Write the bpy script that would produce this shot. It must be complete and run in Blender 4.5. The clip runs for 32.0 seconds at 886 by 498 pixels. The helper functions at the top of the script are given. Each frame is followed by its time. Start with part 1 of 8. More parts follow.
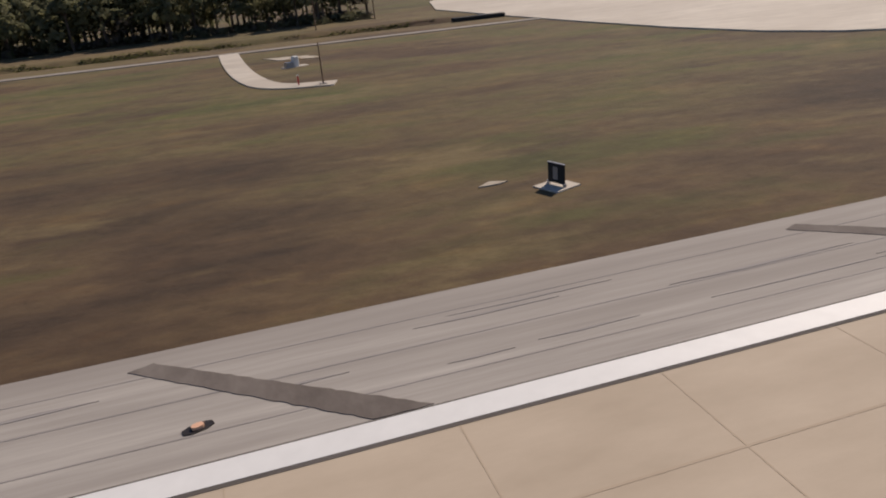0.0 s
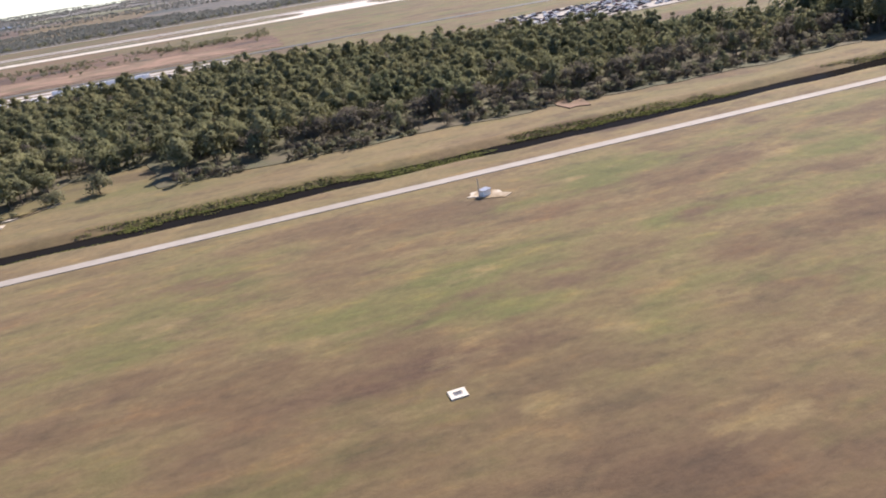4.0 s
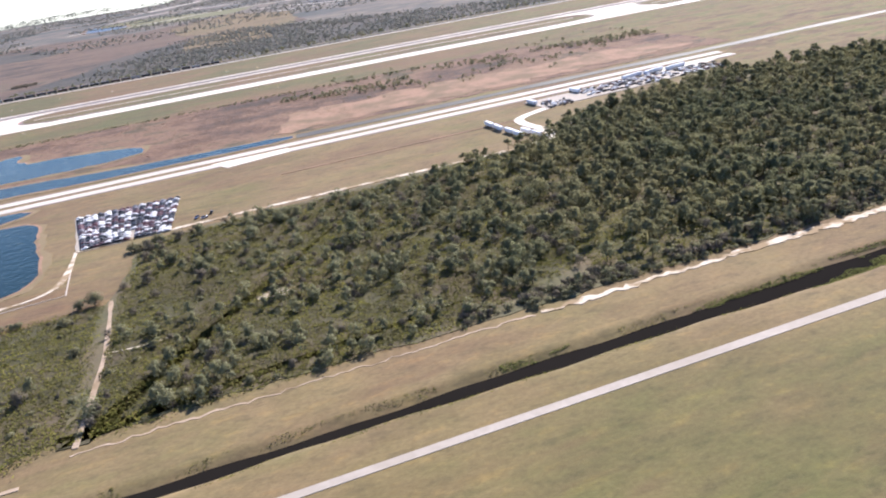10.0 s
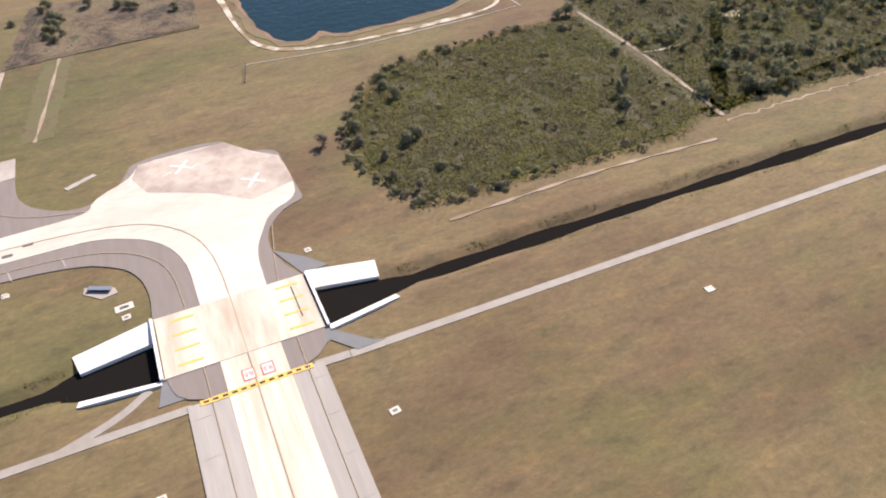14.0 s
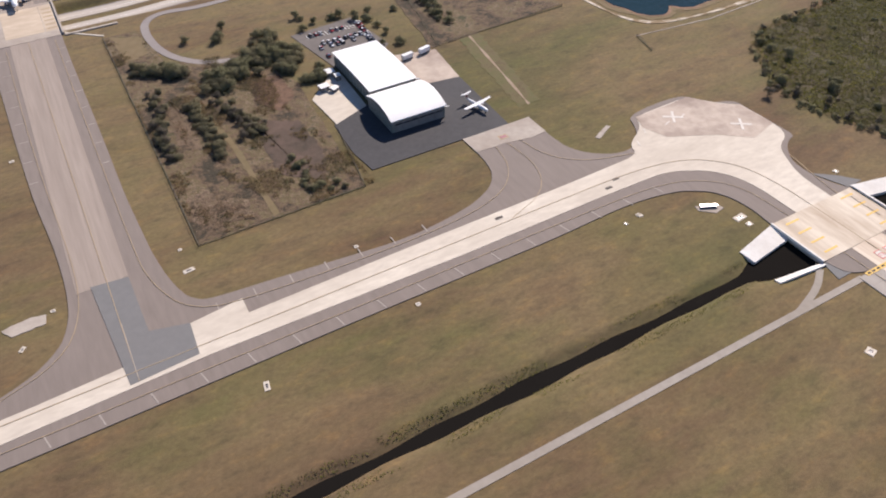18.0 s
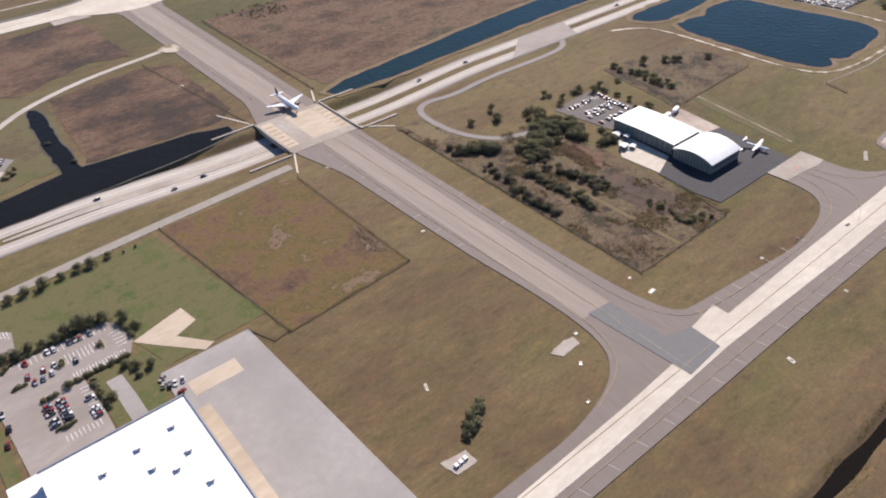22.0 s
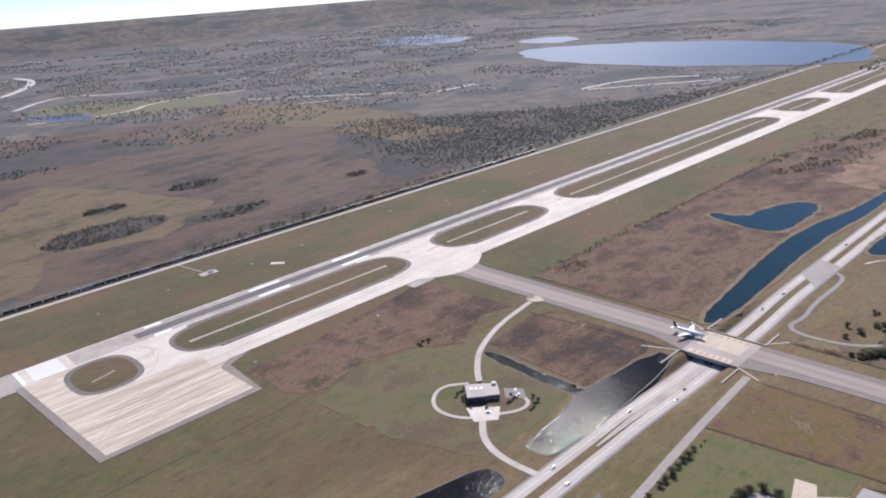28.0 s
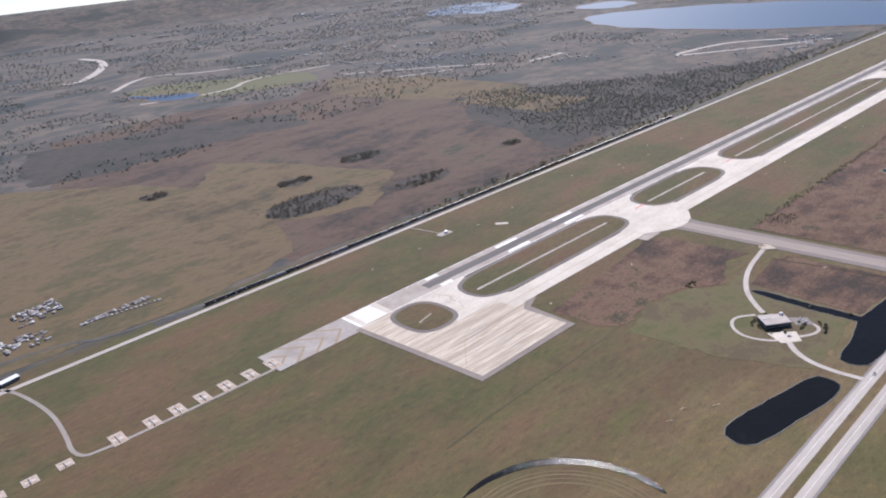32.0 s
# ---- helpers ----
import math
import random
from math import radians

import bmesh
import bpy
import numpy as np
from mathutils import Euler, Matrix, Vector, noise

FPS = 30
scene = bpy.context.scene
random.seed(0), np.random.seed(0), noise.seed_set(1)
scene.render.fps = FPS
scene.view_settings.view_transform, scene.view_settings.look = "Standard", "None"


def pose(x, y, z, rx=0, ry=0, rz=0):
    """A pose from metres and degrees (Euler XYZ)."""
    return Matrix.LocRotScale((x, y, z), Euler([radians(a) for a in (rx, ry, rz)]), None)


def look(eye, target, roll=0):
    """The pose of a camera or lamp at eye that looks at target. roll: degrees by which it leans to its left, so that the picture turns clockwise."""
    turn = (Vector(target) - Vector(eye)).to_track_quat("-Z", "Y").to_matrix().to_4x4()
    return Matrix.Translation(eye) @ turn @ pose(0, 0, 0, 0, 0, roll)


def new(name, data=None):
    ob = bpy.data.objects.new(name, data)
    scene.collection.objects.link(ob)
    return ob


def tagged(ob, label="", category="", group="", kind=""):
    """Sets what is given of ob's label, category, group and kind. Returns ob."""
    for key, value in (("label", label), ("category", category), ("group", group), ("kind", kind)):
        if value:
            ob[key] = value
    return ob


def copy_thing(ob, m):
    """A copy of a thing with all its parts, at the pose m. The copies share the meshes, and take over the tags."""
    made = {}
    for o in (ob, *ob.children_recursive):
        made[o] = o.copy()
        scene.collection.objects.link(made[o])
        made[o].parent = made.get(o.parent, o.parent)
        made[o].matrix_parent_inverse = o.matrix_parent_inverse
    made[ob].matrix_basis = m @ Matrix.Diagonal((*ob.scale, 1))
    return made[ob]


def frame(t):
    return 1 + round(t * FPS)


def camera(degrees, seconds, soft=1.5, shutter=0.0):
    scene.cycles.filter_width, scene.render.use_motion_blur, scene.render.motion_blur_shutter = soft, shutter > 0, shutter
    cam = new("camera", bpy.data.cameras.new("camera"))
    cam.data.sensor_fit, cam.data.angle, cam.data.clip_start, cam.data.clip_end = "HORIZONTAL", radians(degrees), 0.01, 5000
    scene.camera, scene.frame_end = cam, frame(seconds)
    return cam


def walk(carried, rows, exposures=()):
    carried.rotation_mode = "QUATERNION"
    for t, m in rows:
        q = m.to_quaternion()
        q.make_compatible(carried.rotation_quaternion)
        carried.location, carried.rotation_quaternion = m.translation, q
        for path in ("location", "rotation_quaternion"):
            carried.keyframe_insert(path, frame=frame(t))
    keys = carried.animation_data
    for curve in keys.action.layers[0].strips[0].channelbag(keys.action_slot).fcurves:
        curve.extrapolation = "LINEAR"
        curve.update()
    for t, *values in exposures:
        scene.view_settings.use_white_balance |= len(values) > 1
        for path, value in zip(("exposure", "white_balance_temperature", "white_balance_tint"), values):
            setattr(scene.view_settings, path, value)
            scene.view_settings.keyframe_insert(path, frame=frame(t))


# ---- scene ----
# One unit of this model is about two metres of the real airfield.
cam = camera(63.00, 32.0, soft=2.0)
# seconds, x, y, z, yaw, pitch, roll (degrees)
PATH = [
    (0.0, 0.04, 0.15, 8.15, -15.636, -22.088, -5.221),
    (0.5, -19.14, 0.49, 9.70, -14.997, -22.605, -6.542),
    (1.0, -38.29, 0.82, 11.47, -14.518, -22.408, -8.401),
    (1.5, -57.40, 1.17, 13.46, -14.560, -22.912, -9.788),
    (2.0, -76.45, 1.51, 15.69, -14.361, -23.731, -9.470),
    (2.5, -95.43, 1.87, 18.18, -14.128, -22.844, -9.334),
    (3.0, -114.32, 2.24, 20.92, -14.525, -22.173, -9.853),
    (3.5, -133.06, 2.61, 23.85, -14.003, -23.018, -9.436),
    (4.0, -151.66, 3.01, 26.96, -13.853, -22.680, -8.889),
    (4.5, -170.02, 3.42, 30.17, -15.153, -23.347, -9.109),
    (6.5, -240.62, 5.60, 43.13, -15.721, -22.206, -8.740),
    (7.0, -258.01, 6.32, 45.83, -16.040, -21.905, -9.904),
    (7.5, -275.37, 7.07, 48.37, -16.539, -21.654, -9.318),
    (8.0, -292.71, 7.87, 50.83, -17.018, -21.361, -9.532),
    (8.5, -310.02, 8.70, 53.13, -16.833, -22.083, -9.161),
    (9.0, -327.25, 9.57, 55.32, -16.809, -22.179, -8.556),
    (9.5, -344.36, 10.50, 57.40, -16.529, -22.003, -8.595),
    (10.0, -361.28, 11.48, 59.31, -16.049, -22.748, -8.663),
    (10.5, -377.90, 12.47, 60.97, -15.800, -24.682, -8.183),
    (11.0, -394.33, 13.53, 62.61, -15.915, -27.709, -7.935),
    (11.5, -410.54, 14.68, 64.24, -16.310, -30.620, -6.440),
    (12.0, -426.51, 15.93, 65.94, -17.949, -32.734, -4.709),
    (12.5, -442.26, 17.28, 67.72, -19.138, -35.847, -3.421),
    (13.0, -457.76, 18.77, 69.63, -20.844, -38.668, -2.628),
    (13.5, -473.04, 20.40, 71.65, -21.800, -40.621, -3.012),
    (14.0, -488.16, 22.20, 73.81, -22.541, -41.161, -2.263),
    (14.5, -503.08, 24.15, 76.04, -23.052, -41.700, -2.553),
    (15.0, -517.85, 26.26, 78.30, -23.934, -41.696, -2.595),
    (15.5, -532.49, 28.56, 80.55, -24.216, -42.192, -1.892),
    (17.5, -588.75, 40.52, 88.51, -27.550, -43.556, -1.338),
    (18.0, -602.35, 44.20, 90.50, -28.612, -42.868, -1.352),
    (18.5, -615.85, 48.08, 92.51, -29.807, -40.895, -1.311),
    (19.0, -629.23, 52.13, 94.49, -31.599, -38.915, -1.548),
    (19.5, -642.54, 56.35, 96.48, -33.269, -36.488, -1.309),
    (20.0, -655.80, 60.70, 98.49, -34.660, -35.668, -0.733),
    (20.5, -669.02, 65.17, 100.55, -35.502, -37.658, -0.662),
    (21.0, -682.27, 69.82, 102.86, -35.768, -38.221, -1.405),
    (21.5, -695.54, 74.62, 105.48, -36.802, -37.974, -2.841),
    (22.0, -708.93, 79.60, 108.45, -37.496, -37.481, -2.823),
    (22.5, -722.41, 84.74, 111.73, -38.095, -36.285, -2.761),
    (23.0, -735.94, 90.03, 115.24, -38.685, -33.482, -4.034),
    (23.5, -749.56, 95.45, 118.87, -39.235, -30.800, -5.429),
    (24.0, -763.32, 100.99, 122.58, -40.090, -27.597, -4.987),
    (24.5, -777.22, 106.60, 126.26, -40.243, -25.298, -4.555),
    (25.0, -791.33, 112.34, 129.97, -40.313, -22.700, -4.844),
    (25.5, -805.65, 118.10, 133.71, -41.106, -20.280, -4.370),
    (27.5, -866.77, 141.66, 146.84, -42.904, -19.131, -3.947),
    (28.0, -882.83, 147.70, 150.01, -42.477, -19.361, -4.572),
    (28.5, -899.13, 153.81, 153.24, -42.215, -19.118, -5.022),
    (29.0, -915.58, 159.91, 156.50, -42.256, -18.854, -5.523),
    (29.5, -932.21, 166.02, 159.75, -41.744, -19.244, -5.231),
    (30.0, -948.93, 172.14, 163.03, -41.019, -19.856, -5.950),
    (30.5, -965.81, 178.28, 166.40, -40.829, -19.743, -5.870),
    (31.0, -982.77, 184.42, 169.79, -40.960, -19.722, -5.729),
    (31.5, -999.70, 190.47, 173.04, -40.709, -20.853, -6.147),
    (32.0, -1016.78, 196.60, 176.40, -40.675, -21.718, -6.562),
]
SHUT = [(0.0, -0.3, 6730, 18), (1.0, 0.5, 6730, 18), (2.0, 0.85, 6450, 19), (4.0, 1.1, 6180, 19), (7.0, 1.36, 5820, 19), (9.0, 1.36, 5820, 19), (13.0, 1.16, 6240, 19), (14.0, 1.06, 6290, 18), (14.5, 0.81, 6340, 19), (15.0, 0.48, 6380, 19), (16.0, 0.48, 6380, 19), (18.0, 0.53, 6330, 19), (20.0, 0.51, 6140, 19), (23.0, 0.54, 6220, 18), (25.0, 0.55, 5800, 18), (28.0, 0.51, 5660, 19), (32.0, 0.49, 5660, 19)]


def aim(x, y, z, yaw, pitch, roll):
    a, b = radians(yaw), radians(pitch)
    ahead = Vector((-math.sin(a) * math.cos(b), math.cos(a) * math.cos(b), math.sin(b)))
    return look((x, y, z), Vector((x, y, z)) + ahead, roll)


walk(cam, [(r[0], aim(*r[1:])) for r in PATH], SHUT)

# ---- light ----
SUN_AZ, SUN_EL = 37.0, 40.0
world = bpy.data.worlds.new("sky")
scene.world = world
world.use_nodes = True
nt = world.node_tree
sky = nt.nodes.new("ShaderNodeTexSky")
sky.sky_type, sky.sun_disc = 'NISHITA', False
sky.sun_elevation, sky.sun_rotation = radians(SUN_EL), radians(90 - SUN_AZ)
sky.air_density, sky.dust_density, sky.ozone_density, sky.altitude = 0.8, 0.0, 4.0, 50
nt.links.new(sky.outputs[0], nt.nodes["Background"].inputs[0])
nt.nodes["Background"].inputs[1].default_value = 0.085
sun = new("sun", bpy.data.lights.new("sun", 'SUN'))
sun.data.energy, sun.data.angle, sun.data.color = 4.75, radians(0.5), (1.0, 0.905, 0.755)
sun.matrix_world = look((400 * math.cos(radians(SUN_AZ)), 400 * math.sin(radians(SUN_AZ)), 400 * math.tan(radians(SUN_EL))), (0, 0, 0))


# ---- materials ----
def node(tree, kind, **values):
    n = tree.nodes.new(kind)
    for key, value in values.items():
        n.inputs[key].default_value = value
    return n


def ramp(tree, fac, stops):
    n = tree.nodes.new("ShaderNodeValToRGB")
    while len(n.color_ramp.elements) < len(stops):
        n.color_ramp.elements.new(0.5)
    for e, (p, c) in zip(n.color_ramp.elements, stops):
        e.position, e.color = p, (*c, 1)
    tree.links.new(fac, n.inputs[0])
    return n.outputs[0]


def mixed(tree, fac, a, b, kind='MIX'):
    n = tree.nodes.new("ShaderNodeMix")
    n.data_type, n.blend_type = 'RGBA', kind
    for socket, value in ((n.inputs[0], fac), (n.inputs[6], a), (n.inputs[7], b)):
        if isinstance(value, (int, float)):
            socket.default_value = value
        elif isinstance(value, tuple):
            socket.default_value = (*value, 1)
        else:
            tree.links.new(value, socket)
    return n.outputs[2]


def noise_at(tree, scale, detail=5.0, rough=0.6, stretch=(1, 1, 1), shift=(0, 0, 0)):
    co = tree.nodes.new("ShaderNodeTexCoord")
    mp = tree.nodes.new("ShaderNodeMapping")
    mp.inputs["Scale"].default_value, mp.inputs["Location"].default_value = stretch, shift
    tree.links.new(co.outputs["Object"], mp.inputs[0])
    n = node(tree, "ShaderNodeTexNoise", Scale=scale, Detail=detail, Roughness=rough)
    tree.links.new(mp.outputs[0], n.inputs["Vector"])
    return n.outputs["Fac"]


def band(tree, fac, lo, hi):
    n = tree.nodes.new("ShaderNodeMapRange")
    n.inputs[1].default_value, n.inputs[2].default_value = lo, hi
    tree.links.new(fac, n.inputs[0])
    return n.outputs[0]


def finish(m, colour, rough, fine=None, depth=0.3, dist=0.05, metal=0.0):
    t = m.node_tree
    b = t.nodes["Principled BSDF"]
    if isinstance(colour, tuple):
        b.inputs["Base Color"].default_value = (*colour, 1)
    else:
        t.links.new(colour, b.inputs["Base Color"])
    b.inputs["Roughness"].default_value, b.inputs["Metallic"].default_value = rough, metal
    if fine is not None:
        bp = node(t, "ShaderNodeBump", Strength=depth, Distance=dist)
        t.links.new(fine, bp.inputs["Height"])
        t.links.new(bp.outputs[0], b.inputs["Normal"])
    return m


def blank(name):
    m = bpy.data.materials.new(name)
    m.use_nodes = True
    return m


def surface(name, a, b, c=None, fine=1.5, coarse=0.08, rough=0.9, stretch=(1, 1, 1), amount=0.5, depth=0.25, dist=0.05):
    """Two colours in a fine grain, and a third in large stains."""
    m = blank(name)
    t = m.node_tree
    f = noise_at(t, fine, 6, 0.65, stretch)
    col = mixed(t, band(t, f, 0.3, 0.7), a, b)
    if c:
        g = noise_at(t, coarse, 5, 0.6, stretch, (31, 7, 3))
        col = mixed(t, band(t, g, 0.42, 0.42 + amount), col, c)
    return finish(m, col, rough, f, depth, dist)


def plain(name, colour, rough=0.5, metal=0.0, scale=2.0, var=0.12):
    m = blank(name)
    t = m.node_tree
    f = noise_at(t, scale, 4)
    dark = tuple(v * (1 - var) for v in colour)
    return finish(m, mixed(t, f, dark, colour), rough, f, 0.05, 0.01, metal)


def leafy(name, stops, glow=0.45, patches=()):
    """Thin leaves: part of the light passes through them. patches: noise scales and two tints between which the growth varies from place to place."""
    m = blank(name)
    t = m.node_tree
    col = ramp(t, t.nodes.new("ShaderNodeNewGeometry").outputs["Random Per Island"], stops)
    for k, (scale, low, high) in enumerate(patches):
        f = noise_at(t, scale, 5, 0.62, (1, 1, 1), (k * 19, 5, k * 3))
        col = mixed(t, 1.0, col, mixed(t, band(t, f, 0.38, 0.62), low, high), 'MULTIPLY')
    d, tr, mix = t.nodes.new("ShaderNodeBsdfDiffuse"), t.nodes.new("ShaderNodeBsdfTranslucent"), t.nodes.new("ShaderNodeMixShader")
    for n in (d, tr):
        t.links.new(col, n.inputs["Color"])
    mix.inputs[0].default_value = glow
    t.links.new(d.outputs[0], mix.inputs[1])
    t.links.new(tr.outputs[0], mix.inputs[2])
    t.nodes.remove(t.nodes["Principled BSDF"])
    t.links.new(mix.outputs[0], t.nodes["Material Output"].inputs["Surface"])
    return m


def tinted(name, stops, rough=0.8, island=False, scale=0.0, spread=0.25):
    """Colour by the chance number of the object or of the loose piece."""
    m = blank(name)
    t = m.node_tree
    if island:
        r = t.nodes.new("ShaderNodeNewGeometry").outputs["Random Per Island"]
    else:
        r = t.nodes.new("ShaderNodeObjectInfo").outputs["Random"]
    col = ramp(t, r, stops)
    if scale:
        f = noise_at(t, scale, 4)
        col = mixed(t, band(t, f, 0.3, 0.7), col, mixed(t, 1.0, col, (spread, spread, spread), 'MULTIPLY'))
    return finish(m, col, rough)


def grass_material():
    """Winter turf: broad soft patches of olive, straw and brown, greener on the far side of the airfield."""
    m = blank("mown grass")
    t = m.node_tree
    big = noise_at(t, 0.020, 5, 0.6, (0.8, 1.5, 1))
    mid = noise_at(t, 0.075, 6, 0.62, (0.6, 1.4, 1), (11, 4, 0))
    fine = noise_at(t, 1.1, 6, 0.72, (0.8, 1.2, 1))
    tuft = noise_at(t, 0.33, 5, 0.65, (0.6, 1.3, 1), (3, 9, 0))
    c1 = ramp(t, mid, [(0.34, (0.074, 0.045, 0.024)), (0.43, (0.122, 0.080, 0.044)), (0.50, (0.162, 0.118, 0.062)), (0.56, (0.138, 0.116, 0.048)), (0.66, (0.100, 0.104, 0.032))])
    c2 = ramp(t, big, [(0.34, (0.094, 0.056, 0.032)), (0.44, (0.140, 0.094, 0.052)), (0.53, (0.158, 0.120, 0.060)), (0.64, (0.104, 0.104, 0.036))])
    col = mixed(t, 0.5, c1, c2)
    sep = t.nodes.new("ShaderNodeSeparateXYZ")
    t.links.new(t.nodes.new("ShaderNodeTexCoord").outputs["Object"], sep.inputs[0])

    def wavy(amount, by):
        n = t.nodes.new("ShaderNodeMath")
        n.operation = 'MULTIPLY_ADD'
        t.links.new(by, n.inputs[0])
        n.inputs[1].default_value = amount
        t.links.new(sep.outputs["Y"], n.inputs[2])
        return n.outputs[0]

    green = ramp(t, mid, [(0.36, (0.118, 0.078, 0.042)), (0.46, (0.110, 0.092, 0.040)), (0.56, (0.084, 0.086, 0.030)), (0.66, (0.066, 0.078, 0.024))])
    olive = ramp(t, mid, [(0.38, (0.088, 0.058, 0.028)), (0.46, (0.130, 0.102, 0.044)), (0.53, (0.120, 0.112, 0.038)), (0.62, (0.080, 0.102, 0.022))])
    brown = ramp(t, mid, [(0.38, (0.030, 0.021, 0.013)), (0.46, (0.070, 0.046, 0.026)), (0.53, (0.118, 0.082, 0.042)), (0.62, (0.086, 0.084, 0.028))])
    col = mixed(t, band(t, wavy(46, big), 44, 74), mixed(t, 0.85, col, brown), mixed(t, 0.66, col, olive))
    lush = mixed(t, 0.62, col, green)
    straw = mixed(t, 0.55, col, (0.190, 0.148, 0.074))
    col = mixed(t, band(t, wavy(40, big), 380, 440), col, lush)
    # straw-coloured verges on both sides of the ditch
    verge = mixed(t, band(t, wavy(8, mid), 82, 92), col, straw)
    col = mixed(t, band(t, wavy(14, mid), 128, 118), col, verge)
    col = mixed(t, band(t, noise_at(t, 0.05, 5, 0.62, (0.5, 1.3, 1), (41, 13, 0)), 0.54, 0.68), col, (0.072, 0.044, 0.026))
    col = mixed(t, band(t, noise_at(t, 0.04, 5, 0.6, (0.7, 1.3, 1), (7, 63, 0)), 0.58, 0.74), col, (0.100, 0.102, 0.034))
    col = mixed(t, band(t, noise_at(t, 0.12, 6, 0.66, (0.6, 1.3, 1), (23, 51, 0)), 0.53, 0.68), col, (0.088, 0.060, 0.033))
    col = mixed(t, band(t, noise_at(t, 0.15, 6, 0.66, (0.6, 1.3, 1), (73, 5, 0)), 0.56, 0.72), col, (0.186, 0.148, 0.070))
    # away from the first runway stretch the turf is calmer, in broad patches
    calm = ramp(t, noise_at(t, 0.011, 5, 0.6, (0.8, 1.3, 1), (29, 71, 0)), [(0.37, (0.116, 0.080, 0.045)), (0.45, (0.152, 0.112, 0.060)), (0.51, (0.170, 0.134, 0.068)), (0.56, (0.140, 0.118, 0.052)), (0.64, (0.094, 0.094, 0.034))])
    calm_green = ramp(t, noise_at(t, 0.014, 5, 0.6, (0.8, 1.3, 1), (3, 37, 0)), [(0.41, (0.136, 0.088, 0.050)), (0.49, (0.108, 0.090, 0.041)), (0.57, (0.070, 0.076, 0.029))])
    calm = mixed(t, band(t, wavy(60, big), 330, 420), calm, calm_green)
    calm = mixed(t, band(t, noise_at(t, 0.030, 6, 0.64, (0.5, 1.5, 1), (61, 19, 0)), 0.51, 0.74), calm, (0.112, 0.066, 0.040))
    calm = mixed(t, band(t, noise_at(t, 0.026, 6, 0.64, (0.6, 1.4, 1), (17, 83, 0)), 0.54, 0.76), calm, (0.088, 0.102, 0.030))
    calm = mixed(t, 0.72, col, calm)
    col = mixed(t, band(t, sep.outputs["X"], -110, -230), col, calm)
    col = mixed(t, band(t, fine, 0.62, 0.32), col, mixed(t, 1.0, col, (0.74, 0.72, 0.70), 'MULTIPLY'))
    col = mixed(t, band(t, tuft, 0.54, 0.70), col, mixed(t, 1.0, col, (1.30, 1.22, 1.08), 'MULTIPLY'))
    col = mixed(t, band(t, tuft, 0.47, 0.33), col, mixed(t, 1.0, col, (0.74, 0.76, 0.78), 'MULTIPLY'))
    # moor, woods and bare fields beyond the far road, with haze in the colours
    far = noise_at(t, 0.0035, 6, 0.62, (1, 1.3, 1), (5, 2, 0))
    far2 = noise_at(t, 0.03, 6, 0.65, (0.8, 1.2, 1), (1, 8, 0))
    hazy_wild = ramp(t, far, [(0.36, (0.038, 0.048, 0.047)), (0.45, (0.060, 0.066, 0.063)), (0.50, (0.142, 0.120, 0.098)), (0.54, (0.064, 0.070, 0.066)), (0.60, (0.166, 0.142, 0.110)), (0.66, (0.054, 0.066, 0.061)), (0.74, (0.130, 0.128, 0.094))])
    hazy_wild = mixed(t, band(t, far2, 0.50, 0.72), hazy_wild, (0.046, 0.053, 0.051))
    hazy_wild = mixed(t, band(t, fine, 0.35, 0.75), hazy_wild, mixed(t, 1.0, hazy_wild, (0.75, 0.75, 0.75), 'MULTIPLY'))
    col = mixed(t, band(t, wavy(24, far2), 608, 616), col, hazy_wild)
    col = mixed(t, 1.0, col, (1.06, 0.99, 0.95), 'MULTIPLY')
    return finish(m, col, 1.0, fine, 0.4, 0.12)


GRASS = grass_material()
SHOULDER = surface("bleached runway shoulder", (0.320, 0.292, 0.262), (0.470, 0.436, 0.392), (0.285, 0.256, 0.228), 1.4, 0.16, 0.9, stretch=(0.14, 2.6, 1), amount=0.34, depth=0.12)
UNDERWOOD = surface("forest floor", (0.056, 0.056, 0.028), (0.100, 0.092, 0.042), (0.120, 0.088, 0.056), 0.6, 0.09, 1.0, amount=0.3, depth=0.6, dist=0.3)
COPSE_BROWN = surface("burnt brush", (0.045, 0.034, 0.024), (0.085, 0.062, 0.044), (0.120, 0.080, 0.060), 0.5, 0.09, 1.0, amount=0.25, depth=0.6, dist=0.3)
DITCH_GRASS = surface("wet ditch growth", (0.052, 0.050, 0.036), (0.090, 0.084, 0.064), (0.040, 0.038, 0.034), 0.5, 0.08, 0.7, amount=0.25, depth=0.5, dist=0.2)
FIELD_PALE = surface("straw grass", (0.150, 0.110, 0.056), (0.190, 0.142, 0.078), (0.120, 0.100, 0.046), 0.5, 0.06, 1.0)
FAR_GREEN = surface("pale winter meadow", (0.105, 0.108, 0.052), (0.130, 0.126, 0.062), (0.120, 0.092, 0.050), 0.1, 0.01, 1.0)
PALM_GROUND = surface("palmetto thicket", (0.040, 0.038, 0.018), (0.070, 0.064, 0.028), (0.084, 0.062, 0.036), 0.55, 0.06, 1.0, amount=0.3, depth=0.8, dist=0.3)


